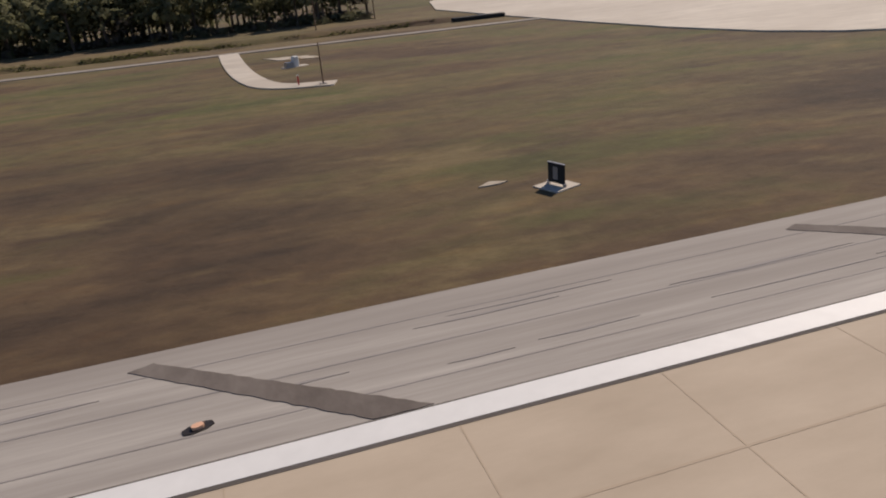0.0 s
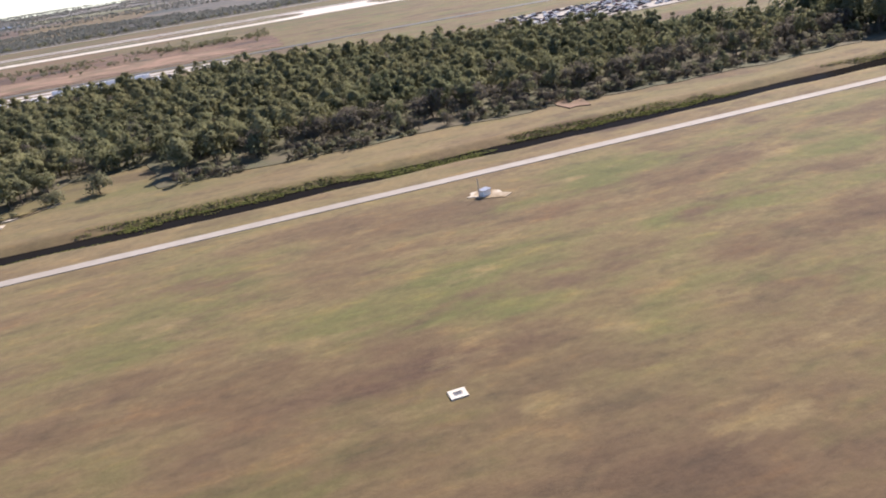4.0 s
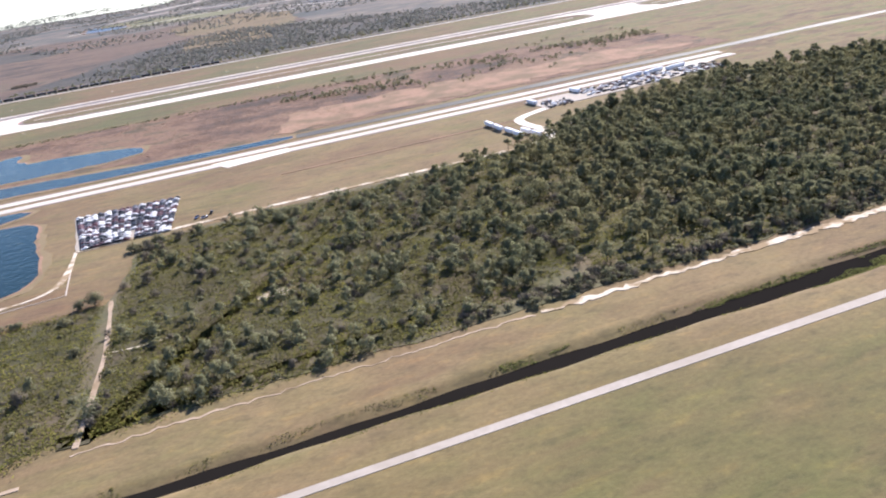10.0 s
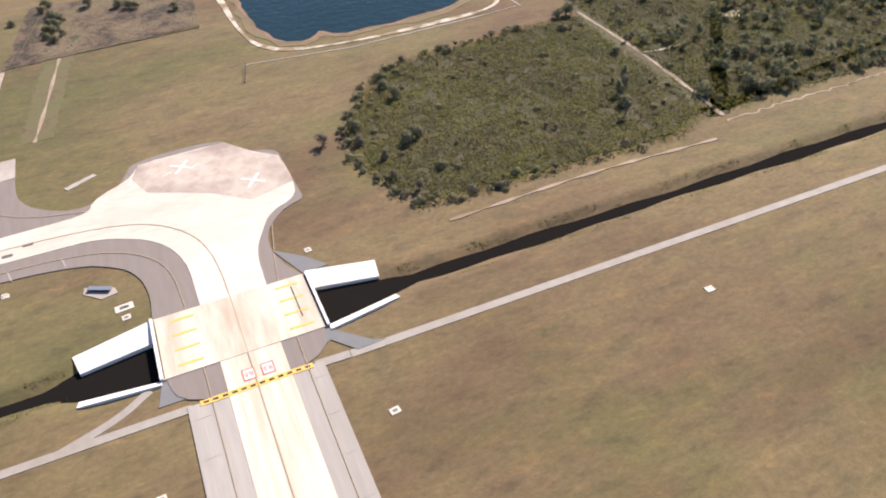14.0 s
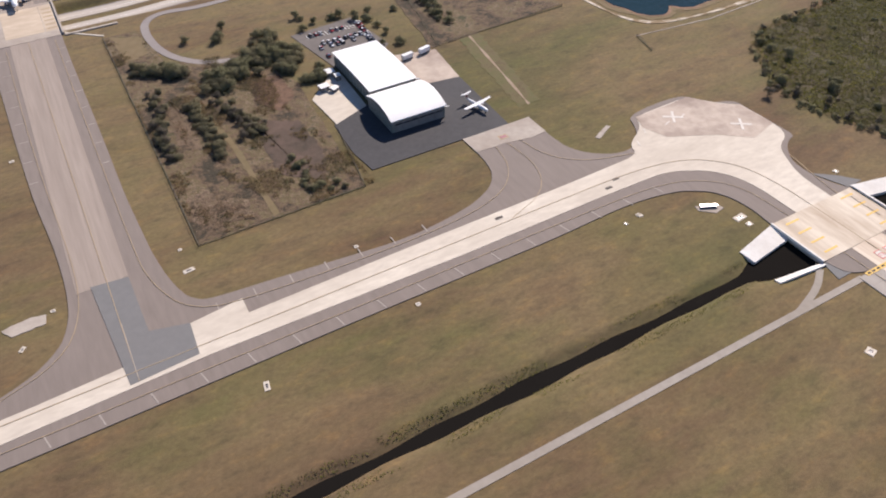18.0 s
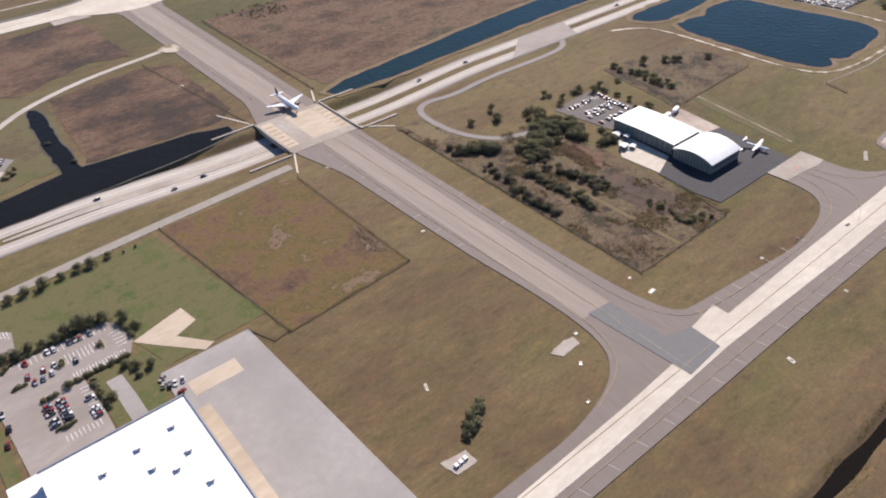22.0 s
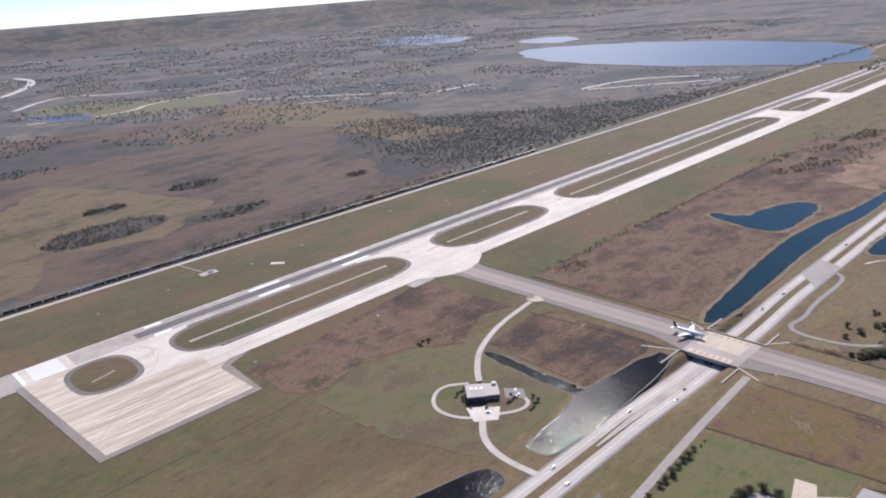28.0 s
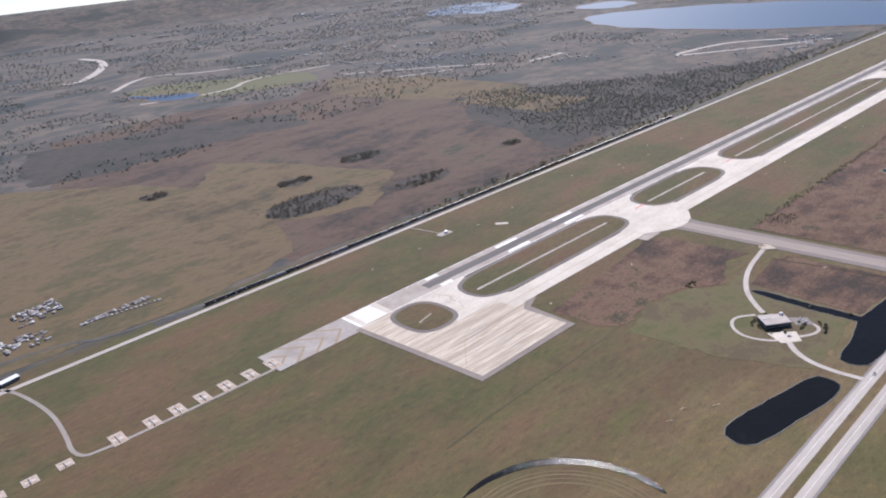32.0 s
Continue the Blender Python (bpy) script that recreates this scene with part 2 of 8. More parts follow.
def mottled(name, stops, scales, stretch=(1, 1, 1), depth=0.6, dist=0.5):
    """Wild ground: one colour scale read by noise of three sizes at once."""
    m = blank(name)
    t = m.node_tree
    a, b, c = (noise_at(t, k, 6, 0.66, stretch, (i * 17, i * 9, 0)) for i, k in enumerate(scales))
    total = None
    for f, k in ((a, 1.0), (b, 0.7), (c, 0.45)):
        n = t.nodes.new("ShaderNodeMath")
        n.operation = 'MULTIPLY_ADD'
        t.links.new(f, n.inputs[0])
        n.inputs[1].default_value = k
        n.inputs[2].default_value = -0.575
        if total is not None:
            t.links.new(total, n.inputs[2])
        total = n.outputs[0]
    # the three sizes summed, centred on 0.5
    return finish(m, ramp(t, total, stops), 1.0, c, depth, dist)


MARSH = mottled("brown marsh", [(0.32, (0.038, 0.027, 0.020)), (0.42, (0.072, 0.042, 0.027)), (0.50, (0.110, 0.064, 0.040)), (0.58, (0.156, 0.094, 0.058)), (0.64, (0.084, 0.058, 0.031)), (0.72, (0.048, 0.042, 0.024))], (0.018, 0.07, 0.5), (0.9, 1.2, 1))
SCRUBLAND = mottled("ochre scrub ground", [(0.36, (0.042, 0.034, 0.020)), (0.44, (0.088, 0.060, 0.036)), (0.50, (0.136, 0.092, 0.056)), (0.56, (0.104, 0.084, 0.036)), (0.62, (0.176, 0.124, 0.080)), (0.68, (0.060, 0.056, 0.026))], (0.09, 0.28, 1.1))
MOOR = mottled("reddish moor", [(0.30, (0.026, 0.023, 0.019)), (0.40, (0.056, 0.040, 0.029)), (0.50, (0.094, 0.059, 0.041)), (0.60, (0.108, 0.073, 0.048)), (0.72, (0.050, 0.047, 0.030))], (0.010, 0.04, 0.18), (0.8, 1.2, 1))
COPSE = mottled("grey winter wood", [(0.36, (0.028, 0.029, 0.025)), (0.46, (0.046, 0.042, 0.035)), (0.56, (0.064, 0.053, 0.042)), (0.68, (0.034, 0.034, 0.028))], (0.012, 0.05, 0.25))
LAWN = mottled("green lawn", [(0.28, (0.056, 0.084, 0.018)), (0.38, (0.094, 0.100, 0.034)), (0.48, (0.128, 0.112, 0.048)), (0.58, (0.110, 0.106, 0.040)), (0.66, (0.076, 0.098, 0.024)), (0.76, (0.140, 0.118, 0.058))], (0.06, 0.18, 0.9), (1, 1, 1), 0.4, 0.1)
OLIVE_SOFT = mottled("olive station lawn", [(0.38, (0.100, 0.074, 0.038)), (0.47, (0.124, 0.100, 0.048)), (0.55, (0.114, 0.102, 0.042)), (0.64, (0.088, 0.090, 0.032))], (0.03, 0.1, 0.6), (1, 1, 1), 0.4, 0.1)
FIELD = mottled("dry pasture", [(0.30, (0.060, 0.048, 0.026)), (0.40, (0.104, 0.076, 0.038)), (0.50, (0.140, 0.098, 0.050)), (0.58, (0.108, 0.084, 0.038)), (0.66, (0.074, 0.066, 0.030)), (0.76, (0.128, 0.094, 0.046))], (0.009, 0.035, 0.16), (0.8, 1.2, 1))
SQUARE = mottled("ochre and brown scrub", [(0.24, (0.056, 0.040, 0.026)), (0.36, (0.106, 0.062, 0.034)), (0.46, (0.138, 0.082, 0.044)), (0.53, (0.132, 0.092, 0.026)), (0.60, (0.092, 0.068, 0.024)), (0.68, (0.190, 0.126, 0.080)), (0.78, (0.104, 0.062, 0.038))], (0.05, 0.17, 0.7))
DEBRIS = mottled("earth strewn with dead wood", [(0.34, (0.060, 0.044, 0.028)), (0.44, (0.110, 0.078, 0.048)), (0.52, (0.190, 0.132, 0.088)), (0.60, (0.126, 0.098, 0.052)), (0.70, (0.250, 0.180, 0.128))], (0.22, 0.7, 2.2))
SAND = surface("white sand", (0.42, 0.36, 0.28), (0.55, 0.49, 0.40), (0.22, 0.16, 0.09), 0.8, 0.25, 1.0, amount=0.15)
EARTH = surface("bare brown earth", (0.190, 0.110, 0.068), (0.260, 0.165, 0.110), (0.130, 0.090, 0.050), 0.6, 0.1, 1.0, amount=0.2)
TRACK = surface("tan sandy track", (0.27, 0.205, 0.145), (0.36, 0.285, 0.21), (0.20, 0.145, 0.085), 0.7, 0.2, 1.0, amount=0.3)
ASPHALT = surface("worn grey asphalt", (0.225, 0.200, 0.188), (0.265, 0.240, 0.225), (0.190, 0.165, 0.155), 0.6, 0.05, 0.9, stretch=(0.5, 1.6, 1), depth=0.08)
ASPHALT_Y = surface("worn taxiway asphalt", (0.178, 0.148, 0.128), (0.222, 0.186, 0.162), (0.200, 0.168, 0.146), 0.5, 0.05, 0.9, stretch=(1.8, 0.25, 1), depth=0.08)
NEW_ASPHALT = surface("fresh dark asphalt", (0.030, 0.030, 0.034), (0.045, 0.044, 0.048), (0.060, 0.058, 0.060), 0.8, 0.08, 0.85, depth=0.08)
APRON = surface("bleached apron asphalt", (0.315, 0.292, 0.272), (0.372, 0.346, 0.322), (0.270, 0.248, 0.230), 0.5, 0.05, 0.9, amount=0.3, depth=0.05)
CAR_PARK = surface("dark car park asphalt", (0.100, 0.088, 0.080), (0.140, 0.124, 0.114), (0.165, 0.146, 0.134), 0.6, 0.10, 0.9, depth=0.06)
LOT = surface("worn tan-grey car park asphalt", (0.285, 0.250, 0.222), (0.345, 0.305, 0.272), (0.235, 0.203, 0.178), 0.5, 0.07, 0.9, stretch=(0.6, 1.4, 1), amount=0.35, depth=0.06)
PAD_EDGE = surface("brownish asphalt edge", (0.205, 0.172, 0.145), (0.262, 0.222, 0.190), (0.165, 0.137, 0.115), 0.4, 0.06, 0.9, amount=0.35, depth=0.06)
BLAST = surface("bleached blast pad", (0.330, 0.298, 0.262), (0.410, 0.372, 0.330), (0.260, 0.226, 0.192), 0.4, 0.09, 0.9, amount=0.35, depth=0.06)
PATCH = surface("blue-grey asphalt patch", (0.150, 0.150, 0.148), (0.175, 0.173, 0.170), (0.160, 0.155, 0.150), 0.7, 0.08, 0.9, depth=0.05)
CONCRETE = surface("pale concrete", (0.51, 0.455, 0.38), (0.65, 0.59, 0.495), (0.38, 0.325, 0.26), 0.5, 0.06, 0.85, stretch=(0.6, 1.4, 1), depth=0.06)
CONCRETE_OLD = surface("weathered concrete", (0.34, 0.30, 0.26), (0.44, 0.39, 0.33), (0.27, 0.22, 0.18), 0.6, 0.08, 0.9, amount=0.3, depth=0.08)
CONCRETE_TAN = surface("tan concrete", (0.46, 0.375, 0.28), (0.56, 0.465, 0.355), (0.36, 0.285, 0.205), 0.6, 0.10, 0.85, stretch=(0.5, 1.2, 1), amount=0.35, depth=0.06)
WALL_WHITE = surface("sunlit white concrete", (0.62, 0.60, 0.56), (0.74, 0.72, 0.68), (0.50, 0.46, 0.40), 0.8, 0.15, 0.8, depth=0.08)
ROADWAY = surface("pale road concrete", (0.40, 0.36, 0.31), (0.52, 0.47, 0.41), (0.30, 0.26, 0.22), 0.4, 0.08, 0.9, stretch=(0.3, 2.5, 1), depth=0.05)
DECK = surface("worn cream bridge concrete", (0.52, 0.445, 0.350), (0.67, 0.595, 0.485), (0.36, 0.275, 0.195), 0.5, 0.13, 0.85, stretch=(1.8, 0.3, 1), amount=0.3, depth=0.06)
SERVICE = surface("grey service road", (0.27, 0.24, 0.205), (0.34, 0.305, 0.262), (0.23, 0.195, 0.155), 0.6, 0.08, 0.9, depth=0.05)
RUBBER = surface("tyre-darkened asphalt", (0.085, 0.078, 0.074), (0.125, 0.112, 0.105), (0.160, 0.145, 0.135), 0.5, 0.04, 0.9, stretch=(0.2, 2.2, 1), depth=0.05)
PAD_OLD = surface("stained disused concrete", (0.40, 0.33, 0.27), (0.50, 0.42, 0.35), (0.28, 0.22, 0.18), 0.4, 0.14, 0.9, amount=0.25)
STUB = surface("bleached taxiway shoulder", (0.315, 0.285, 0.250), (0.40, 0.365, 0.325), (0.26, 0.228, 0.198), 0.5, 0.07, 0.9, stretch=(2.2, 0.2, 1), depth=0.06)
STUB_CORE = surface("tan worn taxiway concrete", (0.52, 0.425, 0.325), (0.70, 0.61, 0.50), (0.38, 0.285, 0.200), 0.5, 0.10, 0.9, stretch=(2.4, 0.14, 1), amount=0.36, depth=0.06)
RUNUP = surface("cream streaked concrete", (0.36, 0.290, 0.212), (0.70, 0.62, 0.50), (0.27, 0.210, 0.150), 0.5, 0.14, 0.9, stretch=(0.12, 2.4, 1), amount=0.38, depth=0.05)
TAN_STAIN = surface("rusty stained concrete", (0.34, 0.25, 0.17), (0.44, 0.34, 0.24), (0.30, 0.24, 0.18), 0.5, 0.08, 0.9, stretch=(0.3, 2, 1))
ISLAND_RIM = surface("dark island rim asphalt", (0.115, 0.100, 0.090), (0.160, 0.140, 0.125), (0.20, 0.17, 0.15), 0.5, 0.05, 0.9)
TAR_AND_SHADE = surface("dark tar seam and culvert shade", (0.085, 0.075, 0.066), (0.120, 0.105, 0.092), (0.14, 0.12, 0.11), 0.8, 0.3, 0.95)
SEALER = surface("worn brown sealer", (0.105, 0.086, 0.074), (0.165, 0.140, 0.122), (0.220, 0.192, 0.170), 1.2, 0.35, 0.95, stretch=(1.5, 0.8, 1), amount=0.3)
SEAM = surface("faint joint filler", (0.42, 0.335, 0.245), (0.47, 0.375, 0.28), (0.48, 0.39, 0.29), 0.8, 0.2, 0.9)
SMUDGE = surface("tyre smudge", (0.255, 0.235, 0.220), (0.330, 0.305, 0.288), (0.28, 0.26, 0.245), 0.7, 0.3, 0.9, stretch=(0.3, 2, 1))
PAINT = plain("white road paint", (0.82, 0.82, 0.80), 0.6, var=0.15)
FADED_CROSS = plain("weathered white paint", (0.66, 0.62, 0.56), 0.8, var=0.25)
FADED = plain("faded white paint", (0.38, 0.34, 0.30), 0.8, var=0.3)
YELLOW = plain("faded yellow paint", (0.43, 0.33, 0.21), 0.8, var=0.35)
CHEVRON = plain("weathered yellow paint", (0.36, 0.265, 0.165), 0.85, var=0.35)
YELLOW_BRIGHT = plain("bright yellow paint", (0.72, 0.46, 0.10), 0.7, var=0.2)
RED_PAINT = plain("red sign paint", (0.55, 0.06, 0.06), 0.7)
BLACK_PAINT = plain("black paint", (0.02, 0.02, 0.02), 0.8)


METAL_DARK = plain("dark cast metal", (0.06, 0.05, 0.045), 0.5, 0.6)
ORANGE = plain("pale orange glass", (0.85, 0.50, 0.32), 0.3)


def water_material(name, colour, rough, wave, size, gloss):
    m = blank(name)
    t = m.node_tree
    f = noise_at(t, size, 4, 0.6)
    g = noise_at(t, 0.05, 4, 0.6)
    t.nodes["Principled BSDF"].inputs["Specular IOR Level"].default_value = gloss
    if gloss < 0.02:
        t.nodes["Principled BSDF"].inputs["IOR"].default_value = 1.12
    return finish(m, mixed(t, g, colour, tuple(v * 1.5 for v in colour)), rough, f, wave, 0.45)


WATER = water_material("lake water", (0.012, 0.026, 0.031), 0.04, 0.5, 0.45, 0.05)
DITCH = water_material("dark ditch water", (0.010, 0.009, 0.008), 0.06, 0.12, 0.5, 0.01)
CANAL = water_material("rippled canal water", (0.010, 0.011, 0.012), 0.06, 0.5, 0.4, 0.02)
# far lakes: the paler base colour carries the washed-out look of distance
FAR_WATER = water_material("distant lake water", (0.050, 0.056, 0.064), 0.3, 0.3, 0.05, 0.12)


# ---- mesh helpers ----
def link(name, bm, material, parent=None, label=""):
    me = bpy.data.meshes.new(name)
    bm.to_mesh(me)
    bm.free()
    for m in (material if isinstance(material, (list, tuple)) else [material]):
        me.materials.append(m)
    ob = new(name, me)
    if parent:
        ob.parent = parent
    if label:
        ob["label"] = label
    return ob


part = link


def deep(x, y):
    """The height of the land: the drainage ditch, and the cutting in which the road dives below the taxiway."""
    z = 0.0
    if -1600 < x < 36:
        d = abs(y - 96.8)
        bank = 0.40 + 1.2 * min(1.0, max(0.0, (x + 340) / 80)) + 0.22 * math.sin(x * 0.11) + 0.20 * math.sin(x * 0.37 + 1)
        bank += 2.6 * min(1.0, max(0.0, (26 - abs(x + 488)) / 9))
        z = min(z, -1.15 * min(1.0, max(0.0, (bank + 2.4 - d) / 2.4)))
    a = min(1.0, max(0.0, (75 - abs(x + 614)) / 55))
    a = a * a * (3 - 2 * a)
    z = min(z, -2.1 * a * min(1.0, max(0.0, (9.6 - abs(y - 271)) / 2.4)))
    # beyond the airfield: the plain sinks to the west, and wooded rises close it to the north and east
    r = math.hypot(x, y - 400)
    if r > 2400:
        a = min(1.0, max(0.0, (x + 520) / 460))
        a = a * a * (3 - 2 * a)
        z += -95 * (1 - a) * min(1.0, (r - 2400) / 2300) ** 1.4 + 150 * a * min(1.0, max(0.0, (r - 3600) / 600)) ** 1.2
    return z


def slab(name, pts, z, material, parent=None, label="", thick=0.5):
    """A paved area with its own edges."""
    bm = bmesh.new()
    top = [bm.verts.new((x, y, z)) for x, y in pts]
    f = bm.faces.new(top)
    if f.normal.z == 0:
        f.normal_update()
    if f.normal.z < 0:
        f.normal_flip()
    r = bmesh.ops.extrude_face_region(bm, geom=[f])
    bmesh.ops.translate(bm, vec=(0, 0, -thick), verts=[v for v in r["geom"] if isinstance(v, bmesh.types.BMVert)])
    bmesh.ops.recalc_face_normals(bm, faces=bm.faces)
    return link(name, bm, material, parent, label)


def setting(ob, label, category):
    return tagged(ob, label, category, kind="structure")


def rect(x0, y0, x1, y1):
    return [(x0, y0), (x1, y0), (x1, y1), (x0, y1)]


def smooth(pts, times=2, closed=True):
    """Rounds the corners of an outline."""
    for _ in range(times):
        out = []
        n = len(pts)
        for i in range(n if closed else n - 1):
            (ax, ay), (bx, by) = pts[i], pts[(i + 1) % n]
            out += [(0.75 * ax + 0.25 * bx, 0.75 * ay + 0.25 * by), (0.25 * ax + 0.75 * bx, 0.25 * ay + 0.75 * by)]
        if not closed:
            out = [pts[0]] + out + [pts[-1]]
        pts = out
    return pts


def rounded(pts, r=3.0, times=2, east=-9999):
    """An outline whose corners east of a line are eased by arcs that stay within r of them."""
    for _ in range(times):
        out, n = [], len(pts)
        for i, p in enumerate(pts):
            if p[0] < east:
                out.append(p)
                continue
            for q in (pts[i - 1], pts[(i + 1) % n]):
                length = math.hypot(q[0] - p[0], q[1] - p[1]) or 1.0
                k = min(r, length * 0.28) / length
                out.append((p[0] + (q[0] - p[0]) * k, p[1] + (q[1] - p[1]) * k))
        pts, r = out, r * 0.5
    return pts


def ragged(pts, step, amp, seed=0):
    """An outline with uneven natural edges."""
    rng = random.Random(seed)
    out = []
    for i, a in enumerate(pts):
        b = pts[(i + 1) % len(pts)]
        length = math.hypot(b[0] - a[0], b[1] - a[1])
        n = max(1, int(length / step))
        for k in range(n):
            u = k / n
            out.append((a[0] + (b[0] - a[0]) * u + rng.uniform(-amp, amp), a[1] + (b[1] - a[1]) * u + rng.uniform(-amp, amp)))
    return out


def ribbon(name, line, width, z, material, parent=None, label="", thick=0.3, follow=False):
    """A strip of even width along a line."""
    bm = bmesh.new()
    left, right = [], []
    for i, p in enumerate(line):
        a, b = line[max(0, i - 1)], line[min(len(line) - 1, i + 1)]
        dx, dy = b[0] - a[0], b[1] - a[1]
        d = math.hypot(dx, dy) or 1
        w = width(i / (len(line) - 1)) if callable(width) else width
        ox, oy = -dy / d * w / 2, dx / d * w / 2
        base = z + (deep(p[0], p[1]) if follow else 0)
        left.append((p[0] + ox, p[1] + oy, base))
        right.append((p[0] - ox, p[1] - oy, base))
    rows = []
    for l, r in zip(left, right):
        rows.append([bm.verts.new(v) for v in ((l[0], l[1], l[2] - thick), l, r, (r[0], r[1], r[2] - thick))])
    for a, b in zip(rows, rows[1:]):
        for k in range(3):
            bm.faces.new((a[k], b[k], b[k + 1], a[k + 1]))
    for r in (rows[0], rows[-1]):
        bm.faces.new(r)
    bmesh.ops.recalc_face_normals(bm, faces=bm.faces)
    return link(name, bm, material, parent, label)


def span(a, b, step):
    n = max(1, int(abs(b - a) / step))
    return [a + (b - a) * i / n for i in range(n + 1)]


def inside(x, y, pts):
    hit = False
    j = len(pts) - 1
    for i in range(len(pts)):
        (xi, yi), (xj, yj) = pts[i], pts[j]
        if (yi > y) != (yj > y) and x < (xj - xi) * (y - yi) / (yj - yi) + xi:
            hit = not hit
        j = i
    return hit


def empty(name, x, y, z=0.0, turn=0.0, label="", category="", group="", kind=""):
    e = new(name)
    e.matrix_world = Matrix.Translation((x, y, z)) @ Matrix.Rotation(turn, 4, 'Z')
    return tagged(e, label, category, group, kind)


# ---- the land ----
xs = [-4900, -4400, -3900, -3400, -2900, -2400, -2000] + span(-1600, -1000, 40) + span(-996, -700, 8) + span(-698, -530, 3) + span(-526, 44, 4) + [60, 90, 140, 220, 350, 470, 600, 780, 1000, 1600] + span(2000, 4900, 145)
ys = [-4900, -4000, -3000, -2000, -900, -300, -100, -40, 0, 20, 40, 60, 80, 88] + span(90.5, 103.5, 0.65) + [108, 120, 150, 190, 230, 255] + span(258, 284, 1.0) + [290, 310, 340, 400, 480, 560, 640, 760, 900, 1200, 1700] + span(2200, 4900, 135)
bm = bmesh.new()
grid = [[bm.verts.new((x, y, deep(x, y))) for y in ys] for x in xs]
for i in range(len(xs) - 1):
    for j in range(len(ys) - 1):
        bm.faces.new((grid[i][j], grid[i + 1][j], grid[i + 1][j + 1], grid[i][j + 1]))
ground = setting(link("ground", bm, GRASS), "flat airfield land of mown olive-brown winter grass", "ground")
for f in ground.data.polygons:
    f.use_smooth = True

# ---- vegetation areas ----
def area(name, pts, z, material, label, category, step=4, amp=0.8, seed=1):
    return setting(slab(name, ragged(pts, step, amp, seed), z, material, thick=0.4), label, category)


WOOD = [(-452, 113.5), (-404, 112), (-398, 115), (-330, 113), (-190, 113.5), (-180, 130), (-168, 131), (-165, 113), (-120, 112), (-60, 109), (24, 114), (26, 131), (-20, 134), (-44, 150), (-60, 182), (-95, 205), (-130, 224), (-184, 236), (-222, 228), (-248, 225), (-260, 214), (-266, 206), (-385, 202), (-391, 164), (-438, 160), (-446, 155), (-457, 140), (-457.5, 128)]
area("woodland_floor", WOOD, 0.10, UNDERWOOD, "dark forest floor with palmetto and leaf litter", "woodland floor")
area("marsh_field", [(-598, 388), (-566, 388), (-495, 387), (-320, 392), (-200, 396), (-129, 350), (-129, 293), (-376, 293), (-400, 300), (-466, 306), (-510, 303.5), (-594, 294)], 0.08, MARSH, "brown winter marsh of dead reeds", "marsh", 5, 1.2, 2)
area("marsh_field", [(-672, 352), (-640, 356), (-627, 352), (-627, 300), (-634, 294), (-676, 297)], 0.08, MARSH, "brown marsh patch beside a dark canal", "marsh", 4, 0.7, 3)
area("marsh_field", [(-757, 418), (-755.5, 386), (-746, 378.5), (-735, 381.5), (-724, 383.8), (-707, 380.6), (-695, 378), (-680, 363), (-650, 377), (-635, 369.5), (-637, 426), (-649, 431), (-688, 425.5)], 0.08, MARSH, "dark brown marsh beside the taxiway", "marsh", 4, 1.2, 4)
area("marsh_field", [(-672.8, 247.5), (-638, 249), (-632.5, 244), (-632, 194), (-666, 191)], 0.09, SQUARE, "rough square of ochre and brown scrub", "scrub", 3, 0.4, 5)
area("scrub_field", [(-594, 250), (-594.4, 153.6), (-560, 154.2), (-557, 200), (-562, 222), (-582, 226), (-585, 250)], 0.09, SCRUBLAND, "fenced scrub with bare earth and thickets", "scrub", 3, 0.4, 6)
area("scrub_field", [(-514, 235), (-500, 233.5), (-474, 227.5), (-475.5, 202.5), (-520, 198.5)], 0.09, SCRUBLAND, "fenced tawny scrub with shrubs", "scrub", 3, 0.4, 7)
area("lawn", [(-719, 243), (-675, 246), (-667, 200), (-690, 199.5), (-694, 214), (-714, 222), (-718, 236)], 0.07, LAWN, "bright green watered lawn beside a car park", "lawn", 4, 0.3, 8)
area("lawn", [(-752, 374), (-735, 379), (-724, 381.5), (-707, 378.5), (-696, 376), (-681, 361), (-655, 364), (-672, 350), (-679, 300), (-722, 294), (-736, 296), (-748, 330)], 0.06, OLIVE_SOFT, "mown olive lawn round a fire station", "lawn", 2.5, 1.3, 9)
for k, (pts, mat, lab) in enumerate((
        ([(-586.3, 208.3), (-585.2, 201), (-584.4, 191.4), (-585.2, 184), (-589, 186), (-589.2, 196.5)], DEBRIS, "bare reddish earth between thickets"),
        ([(-592.5, 169), (-588.3, 170), (-587.5, 164.2), (-590.7, 156.3), (-593.2, 160)], DEBRIS, "bare reddish earth in the scrub"),
        ([(-586.1, 165.5), (-582, 162), (-583, 155.8), (-588, 158)], DEBRIS, "pale stony ground in the scrub"),
        ([(-567.2, 205.9), (-559.7, 206.5), (-559.3, 195.3), (-565, 190), (-569, 197.3)], MARSH, "bare reddish brush ground"),
        ([(-572, 190), (-562.9, 184), (-562.5, 170), (-566, 160), (-573.5, 166.8), (-573.5, 177.9)], COPSE_BROWN, "dark burnt-brown brush ground"),
        ([(-592, 249), (-585, 246), (-585.5, 234.9), (-591.5, 233)], FIELD_PALE, "pale straw grass in the corner of the scrub"),
        ([(-634.6, 214), (-633.5, 216), (-633, 200), (-637, 203)], DEBRIS, "strip of bare earth in the rough square"))):
    area("scrub_patch", pts, 0.13 + 0.004 * (k % 3), mat, lab, "scrub ground", 0.7, 0.45, 400 + k)
